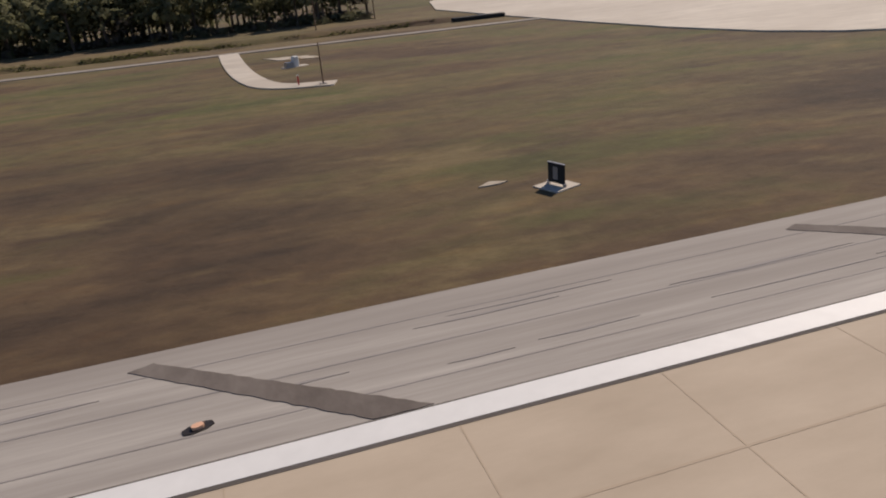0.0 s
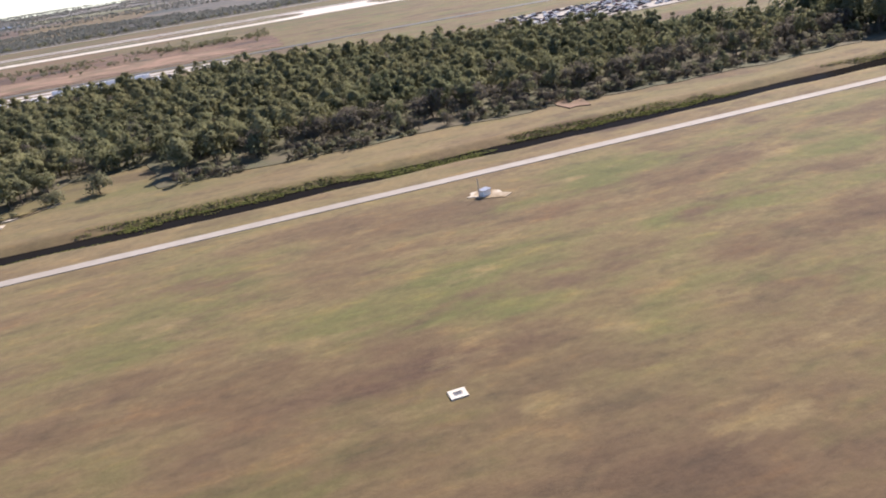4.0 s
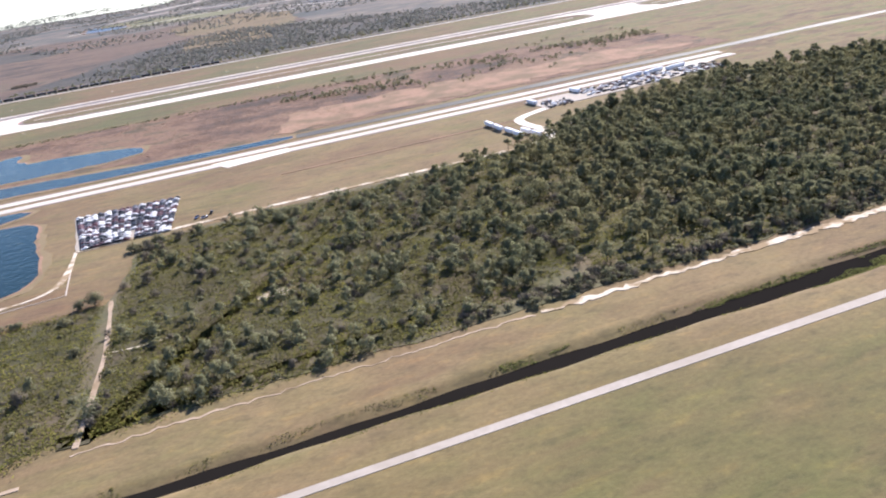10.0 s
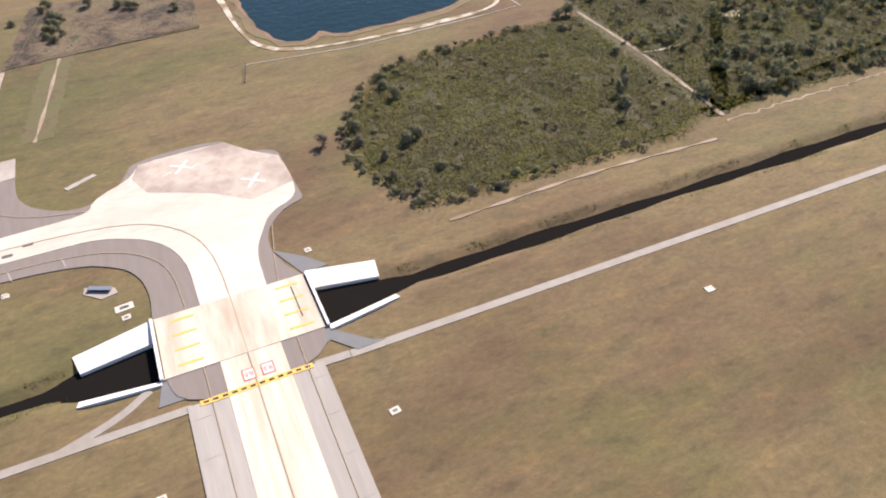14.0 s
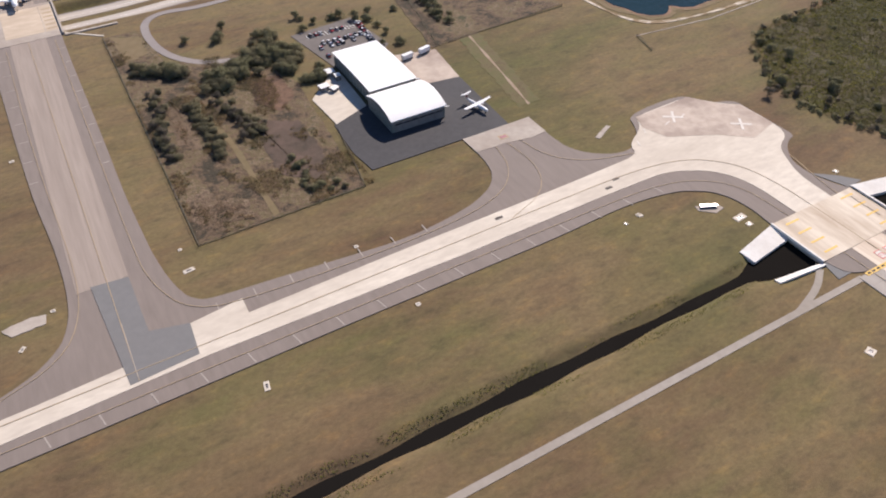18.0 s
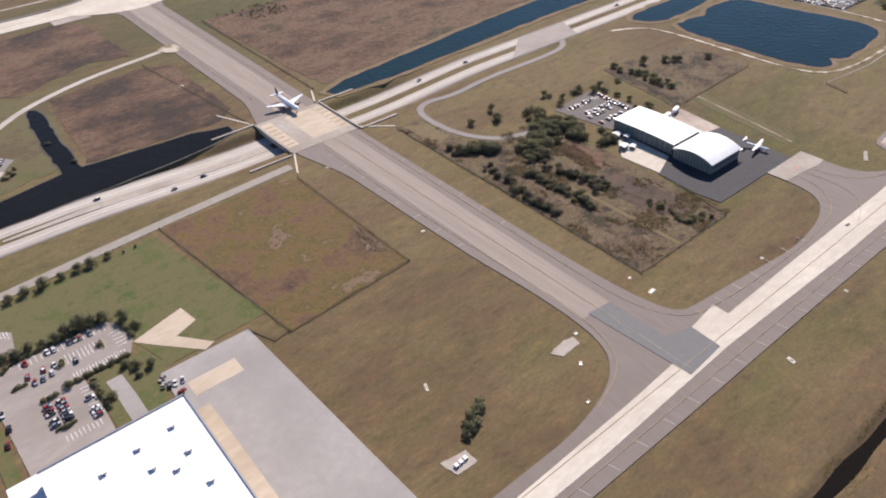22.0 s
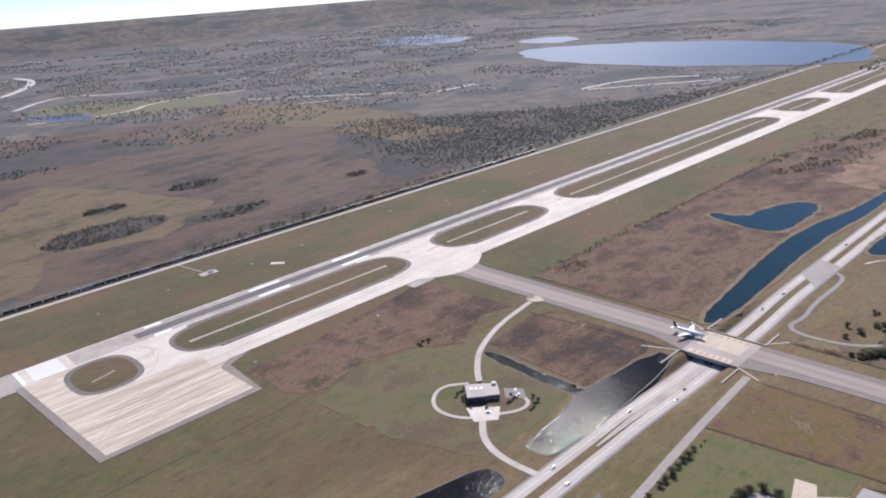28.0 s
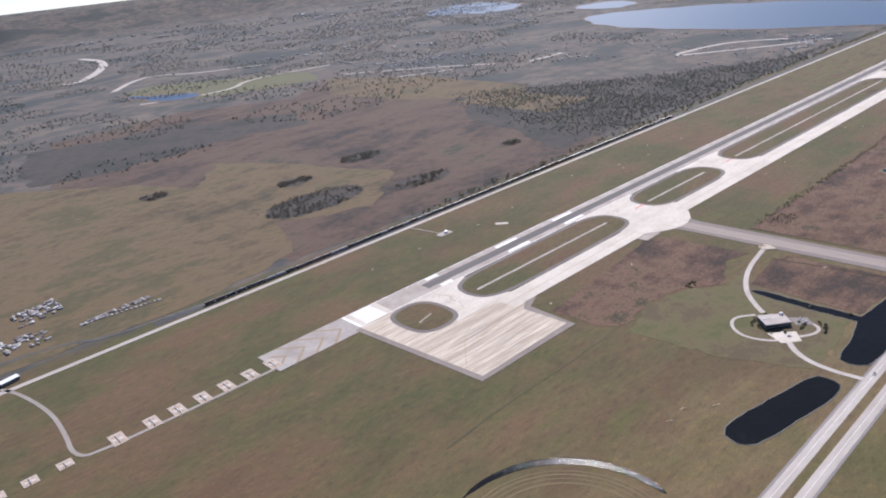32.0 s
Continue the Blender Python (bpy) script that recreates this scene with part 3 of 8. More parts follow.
setting(ribbon("grass_lane", smooth([(-580.2, 194), (-578.7, 182), (-578.8, 169.5), (-578.7, 154.5)], 2, False), lambda u: 1.3 + 0.2 * math.sin(u * 30), 0.14, FIELD_PALE), "straw-coloured lane through the scrub", "track")
area("bare_earth", [(-340, 296), (-140, 303), (-150, 325), (-250, 335), (-330, 330)], 0.145, EARTH, "bare reddish earth on the marsh edge", "earth", 6, 3.5, 12)
def region(name, pts, z, material, label, category, step, amp, seed):
    """A far field with a soft, wandering edge."""
    out = []
    for x, y in ragged(pts, step, amp * 0.12, seed):
        v = Vector((x / (amp * 5), y / (amp * 5), seed))
        w = Vector((x / (amp * 1.4), y / (amp * 1.4), seed + 50))
        out.append((x + amp * (noise.noise(v) + 0.45 * noise.noise(w)), y + amp * (noise.noise(v + Vector((9, 9, 9))) + 0.45 * noise.noise(w + Vector((7, 7, 7))))))
    return setting(slab(name, out, z, material, thick=0.4), label, category)


region("moorland", [(-800, 603), (-640, 603), (-440, 604), (-430, 700), (-300, 850), (-230, 890), (-230, 1110), (-290, 1310), (-420, 1200), (-560, 1300), (-760, 1290), (-840, 1010), (-800, 780)], 0.07, MOOR, "reddish moor of winter grass", "moor", 9, 9, 14)
region("pasture", [(-1300, 700), (-1250, 1150), (-900, 1080), (-823, 984), (-780, 927), (-752, 844), (-759, 742), (-767, 668), (-789, 622), (-827, 606), (-874, 600), (-960, 606), (-1100, 620)], 0.10, FIELD, "dry yellowish pasture beyond the railway", "field", 8, 5, 13)
region("pasture", [(-752, 850), (-691, 929), (-617, 711), (-691, 650), (-760, 700)], 0.09, FIELD, "rough pasture beside a copse", "field", 6, 16, 17)
region("winter_wood", [(-850, 1040), (-800, 1260), (-710, 1208), (-637, 1217), (-567, 1143), (-492, 1091), (-539, 995), (-597, 1023), (-689, 1021), (-781, 1012)], 0.12, COPSE, "grey leafless wood across the moor", "wood", 5, 20, 18)
region("winter_wood", [(-322, 937), (-181, 784), (-75, 697), (20, 639), (200, 612), (-239, 608), (-406, 612), (-497, 631), (-452, 714), (-448, 770)], 0.12, COPSE, "dark winter wood beside the railway", "wood", 5, 18, 19)
region("pasture", [(-287, 1320), (-217, 1116), (-243, 878), (-295, 847), (-371, 971), (-381, 1156)], 0.14, FIELD, "bare tan field far off", "field", 12, 9, 15)
region("pasture", [(-521, 1663), (-449, 1706), (-342, 1583), (-235, 1458), (-285, 1330), (-378, 1345), (-490, 1420), (-546, 1519)], 0.14, FAR_GREEN, "pale green meadow far off", "field", 14, 12, 16)
region("pasture", [(-372, 735), (-360, 900), (-284, 892), (-284, 735)], 0.155, FIELD, "bare tan field among dark woods", "field", 8, 3, 23)
# dark grounds below the copses, the trees' shade put into their colour
for cx, cy, rx, ry in ((-788, 866, 14, 12), (-601, 790, 26, 16), (-690, 776, 18, 12), (-714, 706, 46, 26), (-625, 668, 30, 14), (-495, 680, 12, 9)):
    region("copse_floor", [(cx + rx * math.cos(a), cy + ry * math.sin(a)) for a in span(0, 6.0, 0.4)], 0.16, COPSE, "floor of a leafless copse, shade in its dark colour", "wood", 4, 4, int(cx) % 97)

# ---- white sand along the wood, tracks ----
rng = random.Random(3)
line = [(x, 110.6 + rng.uniform(-0.5, 0.5)) for x in span(-392, -186, 1.2)]
wid = [max(0.15, 1.3 + 0.45 * math.sin(i * 0.13) + rng.uniform(-0.45, 0.5)) * (0.45 if line[i][0] < -312 else 1.15) for i in range(len(line))]
cut = next(i for i, p in enumerate(line) if p[0] > -318)
near_wid, far_wid = wid[cut:], [w * 0.6 for w in wid[:cut]]
setting(ribbon("sand_track", line[cut:], lambda u: near_wid[min(len(near_wid) - 1, int(u * len(near_wid)))], 0.12, SAND), "white sand strip along the edge of the wood", "sand")
setting(ribbon("sand_track", line[:cut], lambda u: far_wid[min(len(far_wid) - 1, int(u * len(far_wid)))], 0.06, TRACK), "faint tan trace along the scrub", "sand")
line = [(x, 106.6 + 0.5 * math.sin(x * 0.1)) for x in span(-452, -398, 2)]
setting(ribbon("sand_track", line, lambda u: 0.5 + 0.35 * math.sin(u * 40), 0.12, TRACK), "pale worn sand trace in the grass", "sand")
setting(ribbon("sand_track", smooth([(-391.5, 112), (-390.5, 125), (-389.6, 141), (-390, 155), (-390.5, 166)], 2, False), lambda u: 0.85 + 0.2 * math.sin(u * 23), 0.16, TRACK), "sandy fire break through palmetto scrub", "track")
setting(ribbon("sand_track", smooth([(-389.6, 141), (-384, 140), (-377, 140.5)], 1, False), 0.4, 0.16, SAND), "narrow sandy side trail", "track")
area("sand_patch", [(-362, 146), (-356, 145), (-353, 148), (-359, 150)], 0.16, SAND, "small clearing of pale sand", "sand", 1.5, 0.6, 20)
area("sand_patch", [(-193, 112), (-184, 114), (-180, 117), (-186, 113)], 0.16, SAND, "patch of white sand by lone pines", "sand", 1.5, 0.5, 21)
area("sand_patch", [(-102, 108), (-98, 107.5), (-97.5, 121), (-101, 123)], 0.16, EARTH, "bare earthen firebreak", "earth", 1.5, 0.4, 22)
setting(ribbon("sand_track", [(x, 205.8 + 0.5 * math.sin(x * 0.03)) for x in span(-402, -272, 6)], 1.7, 0.12, SAND), "pale gravel track behind the scrub", "track")
setting(ribbon("sand_track", smooth([(-272, 206), (-264, 209), (-261.5, 218), (-264, 232), (-262, 240), (-246, 246)], 2, False), 3.4, 0.13, CONCRETE), "pale gravel turn beside the wood", "track")
setting(ribbon("sand_track", [(x, 238 + 0.02 * (x + 270)) for x in span(-345, -264, 6)], 0.9, 0.11, EARTH), "faint worn track across the grass", "track")
lake_track = smooth([(-484, 257), (-474, 252), (-469, 245), (-468, 215), (-467.7, 194), (-465, 183), (-458, 178), (-442, 176), (-421, 176.7), (-410, 177.6), (-404, 181), (-402, 190), (-402, 206)], 2, False)
setting(ribbon("sand_track", lake_track, lambda u: 1.3 + 0.5 * math.sin(u * 31), 0.12, SAND), "white sandy track round the lake", "track")
wheel = smooth([(-507.5, 203), (-509.5, 190), (-511.6, 176), (-513.8, 163)], 2, False)
setting(slab("grass_track", ragged([(-510.6, 203), (-504.6, 203), (-507, 186), (-510.6, 163), (-516.4, 163), (-513.4, 186)], 0.9, 0.45, 33), 0.04, OLIVE_SOFT, thick=0.1), "disturbed strip of darker grass", "track")
setting(ribbon("grass_track", wheel, lambda u: 0.75 * abs(math.sin(u * 11)) + 0.1, 0.055, TRACK, thick=0.1), "broken tan wheel trace in the grass", "track")

setting(ribbon("drain_channel", [(-402.2, 203), (-400.8, 176.2), (-414, 175.2), (-446, 173.6), (-470, 176.2)], 0.3, 0.10, CONCRETE_OLD), "thin concrete drain channel in the grass", "drain")
# ---- water ----
def grown(pts, d):
    """An outline moved outwards by d."""
    turn = sum(a[0] * b[1] - b[0] * a[1] for a, b in zip(pts, pts[1:] + pts[:1]))
    k = d if turn > 0 else -d
    out = []
    for i, p in enumerate(pts):
        a, b = pts[i - 1], pts[(i + 1) % len(pts)]
        dx, dy = b[0] - a[0], b[1] - a[1]
        n = math.hypot(dx, dy) or 1
        out.append((p[0] + dy / n * k, p[1] - dx / n * k))
    return out


def pool(pts, z, material, label, seed, step=3, amp=0.5):
    out = ragged(smooth(pts, 1), step, amp, seed)
    if material is WATER:
        setting(slab("bank", grown(ragged(smooth(pts, 1), step, amp * 2.0, seed + 1), 2.4), z - 0.05, FIELD_PALE, thick=0.5), "straw-coloured grassy bank of the water", "bank")
    wet = material is CANAL
    setting(slab("bank", grown(ragged(smooth(pts, 1), step, amp * 1.3, seed), 0.45 if wet else 0.9 if step < 8 else 6), z - 0.03, DITCH_GRASS if wet else EARTH, thick=0.5), "dark weedy bank of the water" if wet else "bare earth bank of the water", "bank")
    return setting(slab("water", out, z, material, thick=0.3), label, "water")


LAKE = [(-462.5, 188), (-464, 215), (-463.2, 243.5), (-450, 243), (-443.3, 240.6), (-436, 247), (-416.5, 243), (-415, 230), (-414, 217.6), (-410, 205), (-409.5, 192), (-413, 185), (-425, 182.5), (-436, 181.5), (-447, 182), (-449, 186), (-452, 183), (-457, 182)]
pool(LAKE, 0.125, WATER, "deep blue retention lake with sandy banks", 31)
pool([(-449.5, 362), (-440, 362), (-442, 342), (-417, 338), (-399, 334), (-388, 323), (-391, 313), (-416, 309), (-433, 311), (-452, 309.5), (-461, 317), (-458, 338)], 0.24, WATER, "blue marsh pond", 32, 4, 1.0)
pool([(-597, 291.5), (-555, 296), (-511, 301), (-466, 304), (-428, 301), (-400, 294.5), (-370, 291.5), (-334, 289.5), (-334, 282.5), (-370, 282.5), (-400, 283), (-428, 285.5), (-456, 287.5), (-506, 286.5), (-594, 281.5)], 0.215, WATER, "long canal beside the airport road", 33, 5, 0.4)
setting(ribbon("roadside_ditch", [(x, 285.4 + 0.5 * math.sin(x * 0.05)) for x in span(-336, 60, 6)], lambda u: 5.6 + 0.8 * math.sin(u * 50), 0.09, DITCH_GRASS), "grey-green wet ditch beside the airport road", "ditch")
pool([(-470, 262), (-464, 249), (-440, 249), (-424, 252), (-420, 260), (-440, 263)], 0.175, WATER, "small blue pond beside the road", 38, 3, 0.4)
pool([(-723, 284), (-721, 291), (-700, 292), (-683.5, 296), (-679, 296), (-633, 291.5), (-634, 281), (-690, 277.5), (-718, 278)], 0.155, CANAL, "dark rippled canal", 34, 4, 0.3)
pool([(-684, 284), (-678.4, 284), (-677.6, 330), (-676.5, 346), (-681, 349), (-683, 330)], 0.165, CANAL, "narrow dark arm of the canal", 35, 3, 0.4)
pool([(-797, 303.5), (-783, 303), (-767, 299), (-752, 296), (-739.5, 292.5), (-738, 287), (-741, 281), (-752, 281), (-767, 284.5), (-785, 287.5), (-799, 292), (-800, 297)], 0.135, CANAL, "long dark rippled pond by the road", 36, 3, 0.4)
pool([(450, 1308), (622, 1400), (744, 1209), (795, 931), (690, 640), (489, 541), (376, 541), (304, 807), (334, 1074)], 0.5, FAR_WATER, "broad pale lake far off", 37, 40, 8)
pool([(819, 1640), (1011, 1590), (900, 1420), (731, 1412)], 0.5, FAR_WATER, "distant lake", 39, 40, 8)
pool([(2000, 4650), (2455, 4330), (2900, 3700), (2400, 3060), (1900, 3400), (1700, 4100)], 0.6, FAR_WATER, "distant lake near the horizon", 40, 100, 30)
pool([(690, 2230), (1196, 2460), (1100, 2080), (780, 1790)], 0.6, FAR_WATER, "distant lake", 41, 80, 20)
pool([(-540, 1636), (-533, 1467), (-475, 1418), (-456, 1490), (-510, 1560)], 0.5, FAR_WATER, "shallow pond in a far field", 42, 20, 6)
# ditch water in its channel
for a, b in ((-1500, 34),):
    line = [(x, 96.8) for x in span(a, b, 4)]
    setting(ribbon("ditch_water", line, 8.4, -0.80, DITCH, thick=0.1), "black water in a straight drainage ditch", "water")

# ---- runway and its edge ----
runway = setting(slab("runway", rect(-1500, -34, 900, 10.9), 0.20, CONCRETE_TAN), "tan concrete runway with faint slab joints", "runway")
shoulder = setting(slab("runway_shoulder", rect(-1500, 10.9, 900, 16.35), 0.18, SHOULDER), "grooved grey asphalt runway shoulder", "runway shoulder")
slab("edge_line", rect(-1500, 10.85, 900, 11.5), 0.215, PAINT, shoulder, "broad white edge line", 0.03)
for i in range(3):
    slab("seam", rect(-1500, 8.2 - i * 3.1, 900, 8.26 - i * 3.1), 0.205, SEAM, runway, "", 0.02)
for i in range(26):
    slab("joint", rect(-60 + i * 4.2, 4.0, -59.965 + i * 4.2, 11.0), 0.204, SEAM, runway, "", 0.02)
for y, w in ((15.2, 0.04), (13.9, 0.05), (12.5, 0.04)):
    slab("seam", rect(-1500, y, 900, y + w), 0.186, SMUDGE, shoulder, "faint dark paving seam", 0.02)
slab("line_rim", rect(-1500, 10.74, 900, 10.85), 0.210, TAR_AND_SHADE, shoulder, "dark rim of the edge line", 0.03)
slab("line_rim", rect(-1500, 11.5, 900, 11.58), 0.190, TAR_AND_SHADE, shoulder, "dark rim of the edge line", 0.02)
wear = random.Random(15)
for i in range(44):
    x, y = wear.uniform(-90, 45), wear.uniform(11.9, 15.8)
    w, l = wear.uniform(0.05, 0.16), wear.uniform(1.5, 6)
    slab("tyre_smudge", [(x, y), (x + l * 0.4, y - w * 0.6), (x + l, y), (x + l * 0.6, y + w * 0.7)], 0.1905 + i * 0.00002, SMUDGE, shoulder, "", 0.02)
for x in (-29.6, -3.1, 14.4, 32):
    strip = ragged([(x, 15.6), (x + 0.5, 15.8), (x + 5.9, 11.6), (x + 4.7, 11.6)], 0.16, 0.02, int(x) + 60)
    slab("tar_patch", strip, 0.196, SEALER, shoulder, "dark diagonal strip across the shoulder", 0.02)
edge_lamp = empty("edge_lamp", -1.6, 12.75, 0.18, 0.3, "small glowing runway edge lamp on the shoulder", "lamp")
slab("lamp_base", smooth([(-0.3, -0.14), (0.3, -0.14), (0.3, 0.14), (-0.3, 0.14)], 1), 0.02, METAL_DARK, edge_lamp, "", 0.03)
slab("lens", smooth([(-0.12, -0.08), (0.12, -0.08), (0.12, 0.08), (-0.12, 0.08)], 2), 0.08, ORANGE, edge_lamp, "pale orange lens", 0.06)

# ---- service road ----
road = setting(ribbon("service_road", [(x, 86.1 - max(0, (x + 60)) * 0.022) for x in span(-475.5, 160, 8)], lambda u: 1.3 + 0.5 * min(1.0, max(0.0, u * 636 / 120 - 0.7)), 0.08, SERVICE), "narrow grey airfield service road", "road")
setting(ribbon("service_road", [(x, 86.2) for x in span(-496.5, -1300, 10)], 1.25, 0.08, SERVICE), "narrow grey airfield service road", "road")
setting(ribbon("service_road", smooth([(-366.8, 86), (-368.0, 84), (-368.3, 80), (-368.8, 74), (-369.2, 63)], 2, False), 1.3, 0.07, SERVICE), "dirt side track to a marker", "track")
setting(ribbon("service_road", smooth([(1.5, 84.5), (1.6, 74), (2.2, 63), (3.6, 56), (8.2, 54.6)], 2, False), 2.1, 0.09, CONCRETE), "pale gravel spur beside the service road", "track")
setting(slab("far_taxiway", smooth([(160, 36), (58, 41), (48, 44), (42, 54), (38, 82), (34, 128), (60, 170), (110, 170), (72, 120), (66, 60), (90, 52), (160, 50)], 1), 0.14, CONCRETE), "pale concrete taxiway curving away", "taxiway")
culvert = setting(slab("culvert_wall", rect(30, 92, 37, 93.2), 0.5, BLACK_PAINT, thick=2.5), "dark culvert headwall over the ditch", "culvert")

# ---- taxiway along the ditch and its bridge ----
TW = 0.16
setting(slab("taxiway_stub", rect(-497.0, 10, -479.2, 86.5), TW, STUB), "taxiway from the runway with asphalt shoulders", "taxiway")
core = setting(slab("taxiway_core", rect(-491.8, 10, -483.6, 92.4), TW + 0.04, STUB_CORE, thick=0.1), "pale concrete middle of the taxiway", "taxiway")
outline = [(-497, 86.5), (-499.2, 92.4), (-499.2, 103.8), (-498.6, 110), (-500.3, 116), (-504, 119), (-508, 121), (-518, 122.4), (-537, 121.6), (-574, 121.7), (-620, 121.4), (-760, 121.4), (-760, 131.0), (-640, 132.6), (-628, 135.3), (-622, 139.2), (-619, 144), (-617.8, 152), (-618, 165), (-619.6, 184), (-620.4, 205), (-621.3, 238), (-626.4, 259.6), (-626.6, 281.5), (-621.5, 300), (-621, 425), (-632, 437), (-592, 437), (-602, 425), (-603, 300), (-603.2, 281.5), (-603.4, 259.6), (-603.5, 240), (-603.2, 204), (-603.2, 176), (-602.4, 154), (-600.8, 144), (-598.8, 140.2), (-596, 139), (-587, 138.3), (-560, 135.6), (-548, 137), (-541, 139.2), (-536.5, 142.5), (-534.4, 148), (-534.6, 157.6), (-517.2, 154.4), (-517.4, 148.7), (-516.5, 142.6), (-512, 138), (-506.9, 136.1), (-502.9, 137.9), (-500.3, 140.6), (-498.7, 143.8), (-497.7, 146.8), (-488.3, 147.9), (-480.8, 147.2), (-480.5, 145.0), (-479.7, 143.0), (-477.4, 141.3), (-472.3, 139.6), (-472.2, 136.2), (-472.0, 130.7), (-471.9, 125.9), (-471.7, 122.4), (-474.0, 121.9), (-476.4, 120.4), (-478.4, 118.1), (-479.5, 116.3), (-480.0, 113.8), (-480.0, 110.9), (-479.1, 107.7), (-477.8, 104.9), (-477, 104.2), (-476.8, 92.4), (-479.2, 86.5)]
setting(slab("taxiway", rounded(outline), TW, ASPHALT_Y), "grey asphalt taxiways with rounded fillets", "taxiway")
light = [(-491.8, 92.4), (-492.4, 104), (-492.6, 115), (-496, 122), (-504.5, 126.6), (-522, 126.8), (-553, 126.4), (-600, 127.0), (-640, 125.6), (-760, 125.4), (-760, 129.4), (-660, 129.6), (-626, 130.6), (-612.2, 131.4), (-612.2, 127.4), (-601.4, 128), (-601, 135.2), (-591.7, 136.4), (-591.7, 132.6), (-562, 133.2), (-524, 133.6), (-505.5, 134.2), (-505, 138), (-498.2, 141.6), (-496.6, 145.8), (-480.6, 146.2), (-476.2, 140), (-472.4, 137.4), (-472, 128), (-473, 123.2), (-478, 121.2), (-480.4, 116.6), (-482.4, 112), (-482.6, 104), (-483.6, 92.4)]
setting(slab("taxiway_core", rounded(light, 2.0, 2, -530), TW + 0.05, CONCRETE, thick=0.1), "pale worn concrete middle of the taxiway", "taxiway")
setting(slab("holding_pad", [(-498, 141.5), (-496.5, 145.6), (-485.5, 145.8), (-480.6, 146.1), (-476.2, 139.9), (-472.5, 137.3), (-472.1, 128.1), (-480, 126), (-486, 131), (-496, 136)], TW + 0.07, PAD_OLD, thick=0.1), "stained disused concrete holding pad", "taxiway")
setting(slab("apron_edge", [(-534.6, 157.7), (-534.5, 152.5), (-527, 152), (-521, 151), (-517.2, 151.5), (-517.2, 158.2), (-534.6, 158.2)], TW + 0.05, CONCRETE_OLD, thick=0.1), "weathered concrete apron entrance", "apron")
setting(slab("asphalt_patch", [(-614, 152.5), (-607.6, 151.8), (-607.4, 137), (-601, 135.3), (-601.4, 128), (-612.4, 127.2)], TW + 0.08, PATCH, thick=0.1), "smooth blue-grey asphalt repair", "asphalt patch")
setting(slab("taxiway_core", [(-616.5, 152), (-607.6, 152), (-607.2, 430), (-616.8, 430)], TW + 0.03, surface("traffic-worn asphalt", (0.262, 0.216, 0.180), (0.345, 0.290, 0.246), (0.225, 0.186, 0.156), 0.6, 0.08, 0.9, (2.4, 0.10, 1), depth=0.05), thick=0.1), "reddish worn middle of the taxiway", "taxiway")

# ---- runway beyond ----
RB = 0.14
setting(slab("second_runway", rect(-829.5, 489, 900, 507.2), RB, CONCRETE_OLD), "long grey second runway", "runway")
setting(slab("blast_pad", rect(-881, 485.6, -829.5, 507.2), RB, BLAST), "grey blast pad with chevrons", "blast pad")
setting(slab("parallel_taxiway", rect(-764, 437, 700, 451.5), RB + 0.02, CONCRETE), "pale concrete parallel taxiway", "taxiway")
pad = setting(slab("run_up_pad", [(-829.5, 489), (-824, 403.5), (-762.5, 403.8), (-763, 432), (-752, 440), (-752, 489)], RB + 0.01, RUNUP), "broad streaked concrete run-up pad", "apron")
rng = random.Random(77)
for i in range(34):
    y = 407 + i * 0.95 + rng.uniform(-0.4, 0.4)
    x = -818 + rng.uniform(0, 22)
    x1 = min(-766, x + rng.uniform(8, 34))
    w = rng.uniform(0.12, 0.45)
    slab("oil_streak", [(x, y), (x + (x1 - x) * 0.3, y - w), (x1, y + rng.uniform(-0.3, 0.3)), (x + (x1 - x) * 0.6, y + w)], RB + 0.02 + i * 0.0003, (CONCRETE_OLD, TAN_STAIN, CONCRETE)[i % 3], pad, "", 0.02)
setting(ribbon("pad_edge", [(-830.4, 489), (-825.4, 402), (-761.6, 402.2), (-761, 432), (-749, 438)], 5.0, RB + 0.002, PAD_EDGE, thick=0.2), "brownish asphalt edge of the run-up pad", "apron edge")
def oval(x0, x1, label):
    r = min(24, (x1 - x0) * 0.36)
    pts = smooth([(x0, 462), (x0, 478), (x0 + r * 0.35, 486), (x0 + r, 488.6), (x1 - r, 488.6), (x1 - r * 0.35, 486), (x1, 478), (x1, 462), (x1 - r * 0.35, 454.4), (x1 - r, 451.8), (x0 + r, 451.8), (x0 + r * 0.35, 454.4)], 2)
    isl = setting(slab("runway_island", pts, RB + 0.06, ISLAND_RIM, thick=0.2), label, "grass island")
    cx, cy = (x0 + x1) / 2, 470.2
    k = (x1 - x0 - 5) / (x1 - x0)
    slab("grass", [((x - cx) * k + cx, (y - cy) * 0.86 + cy) for x, y in pts], RB + 0.10, GRASS, isl, "", 0.2)
    return isl
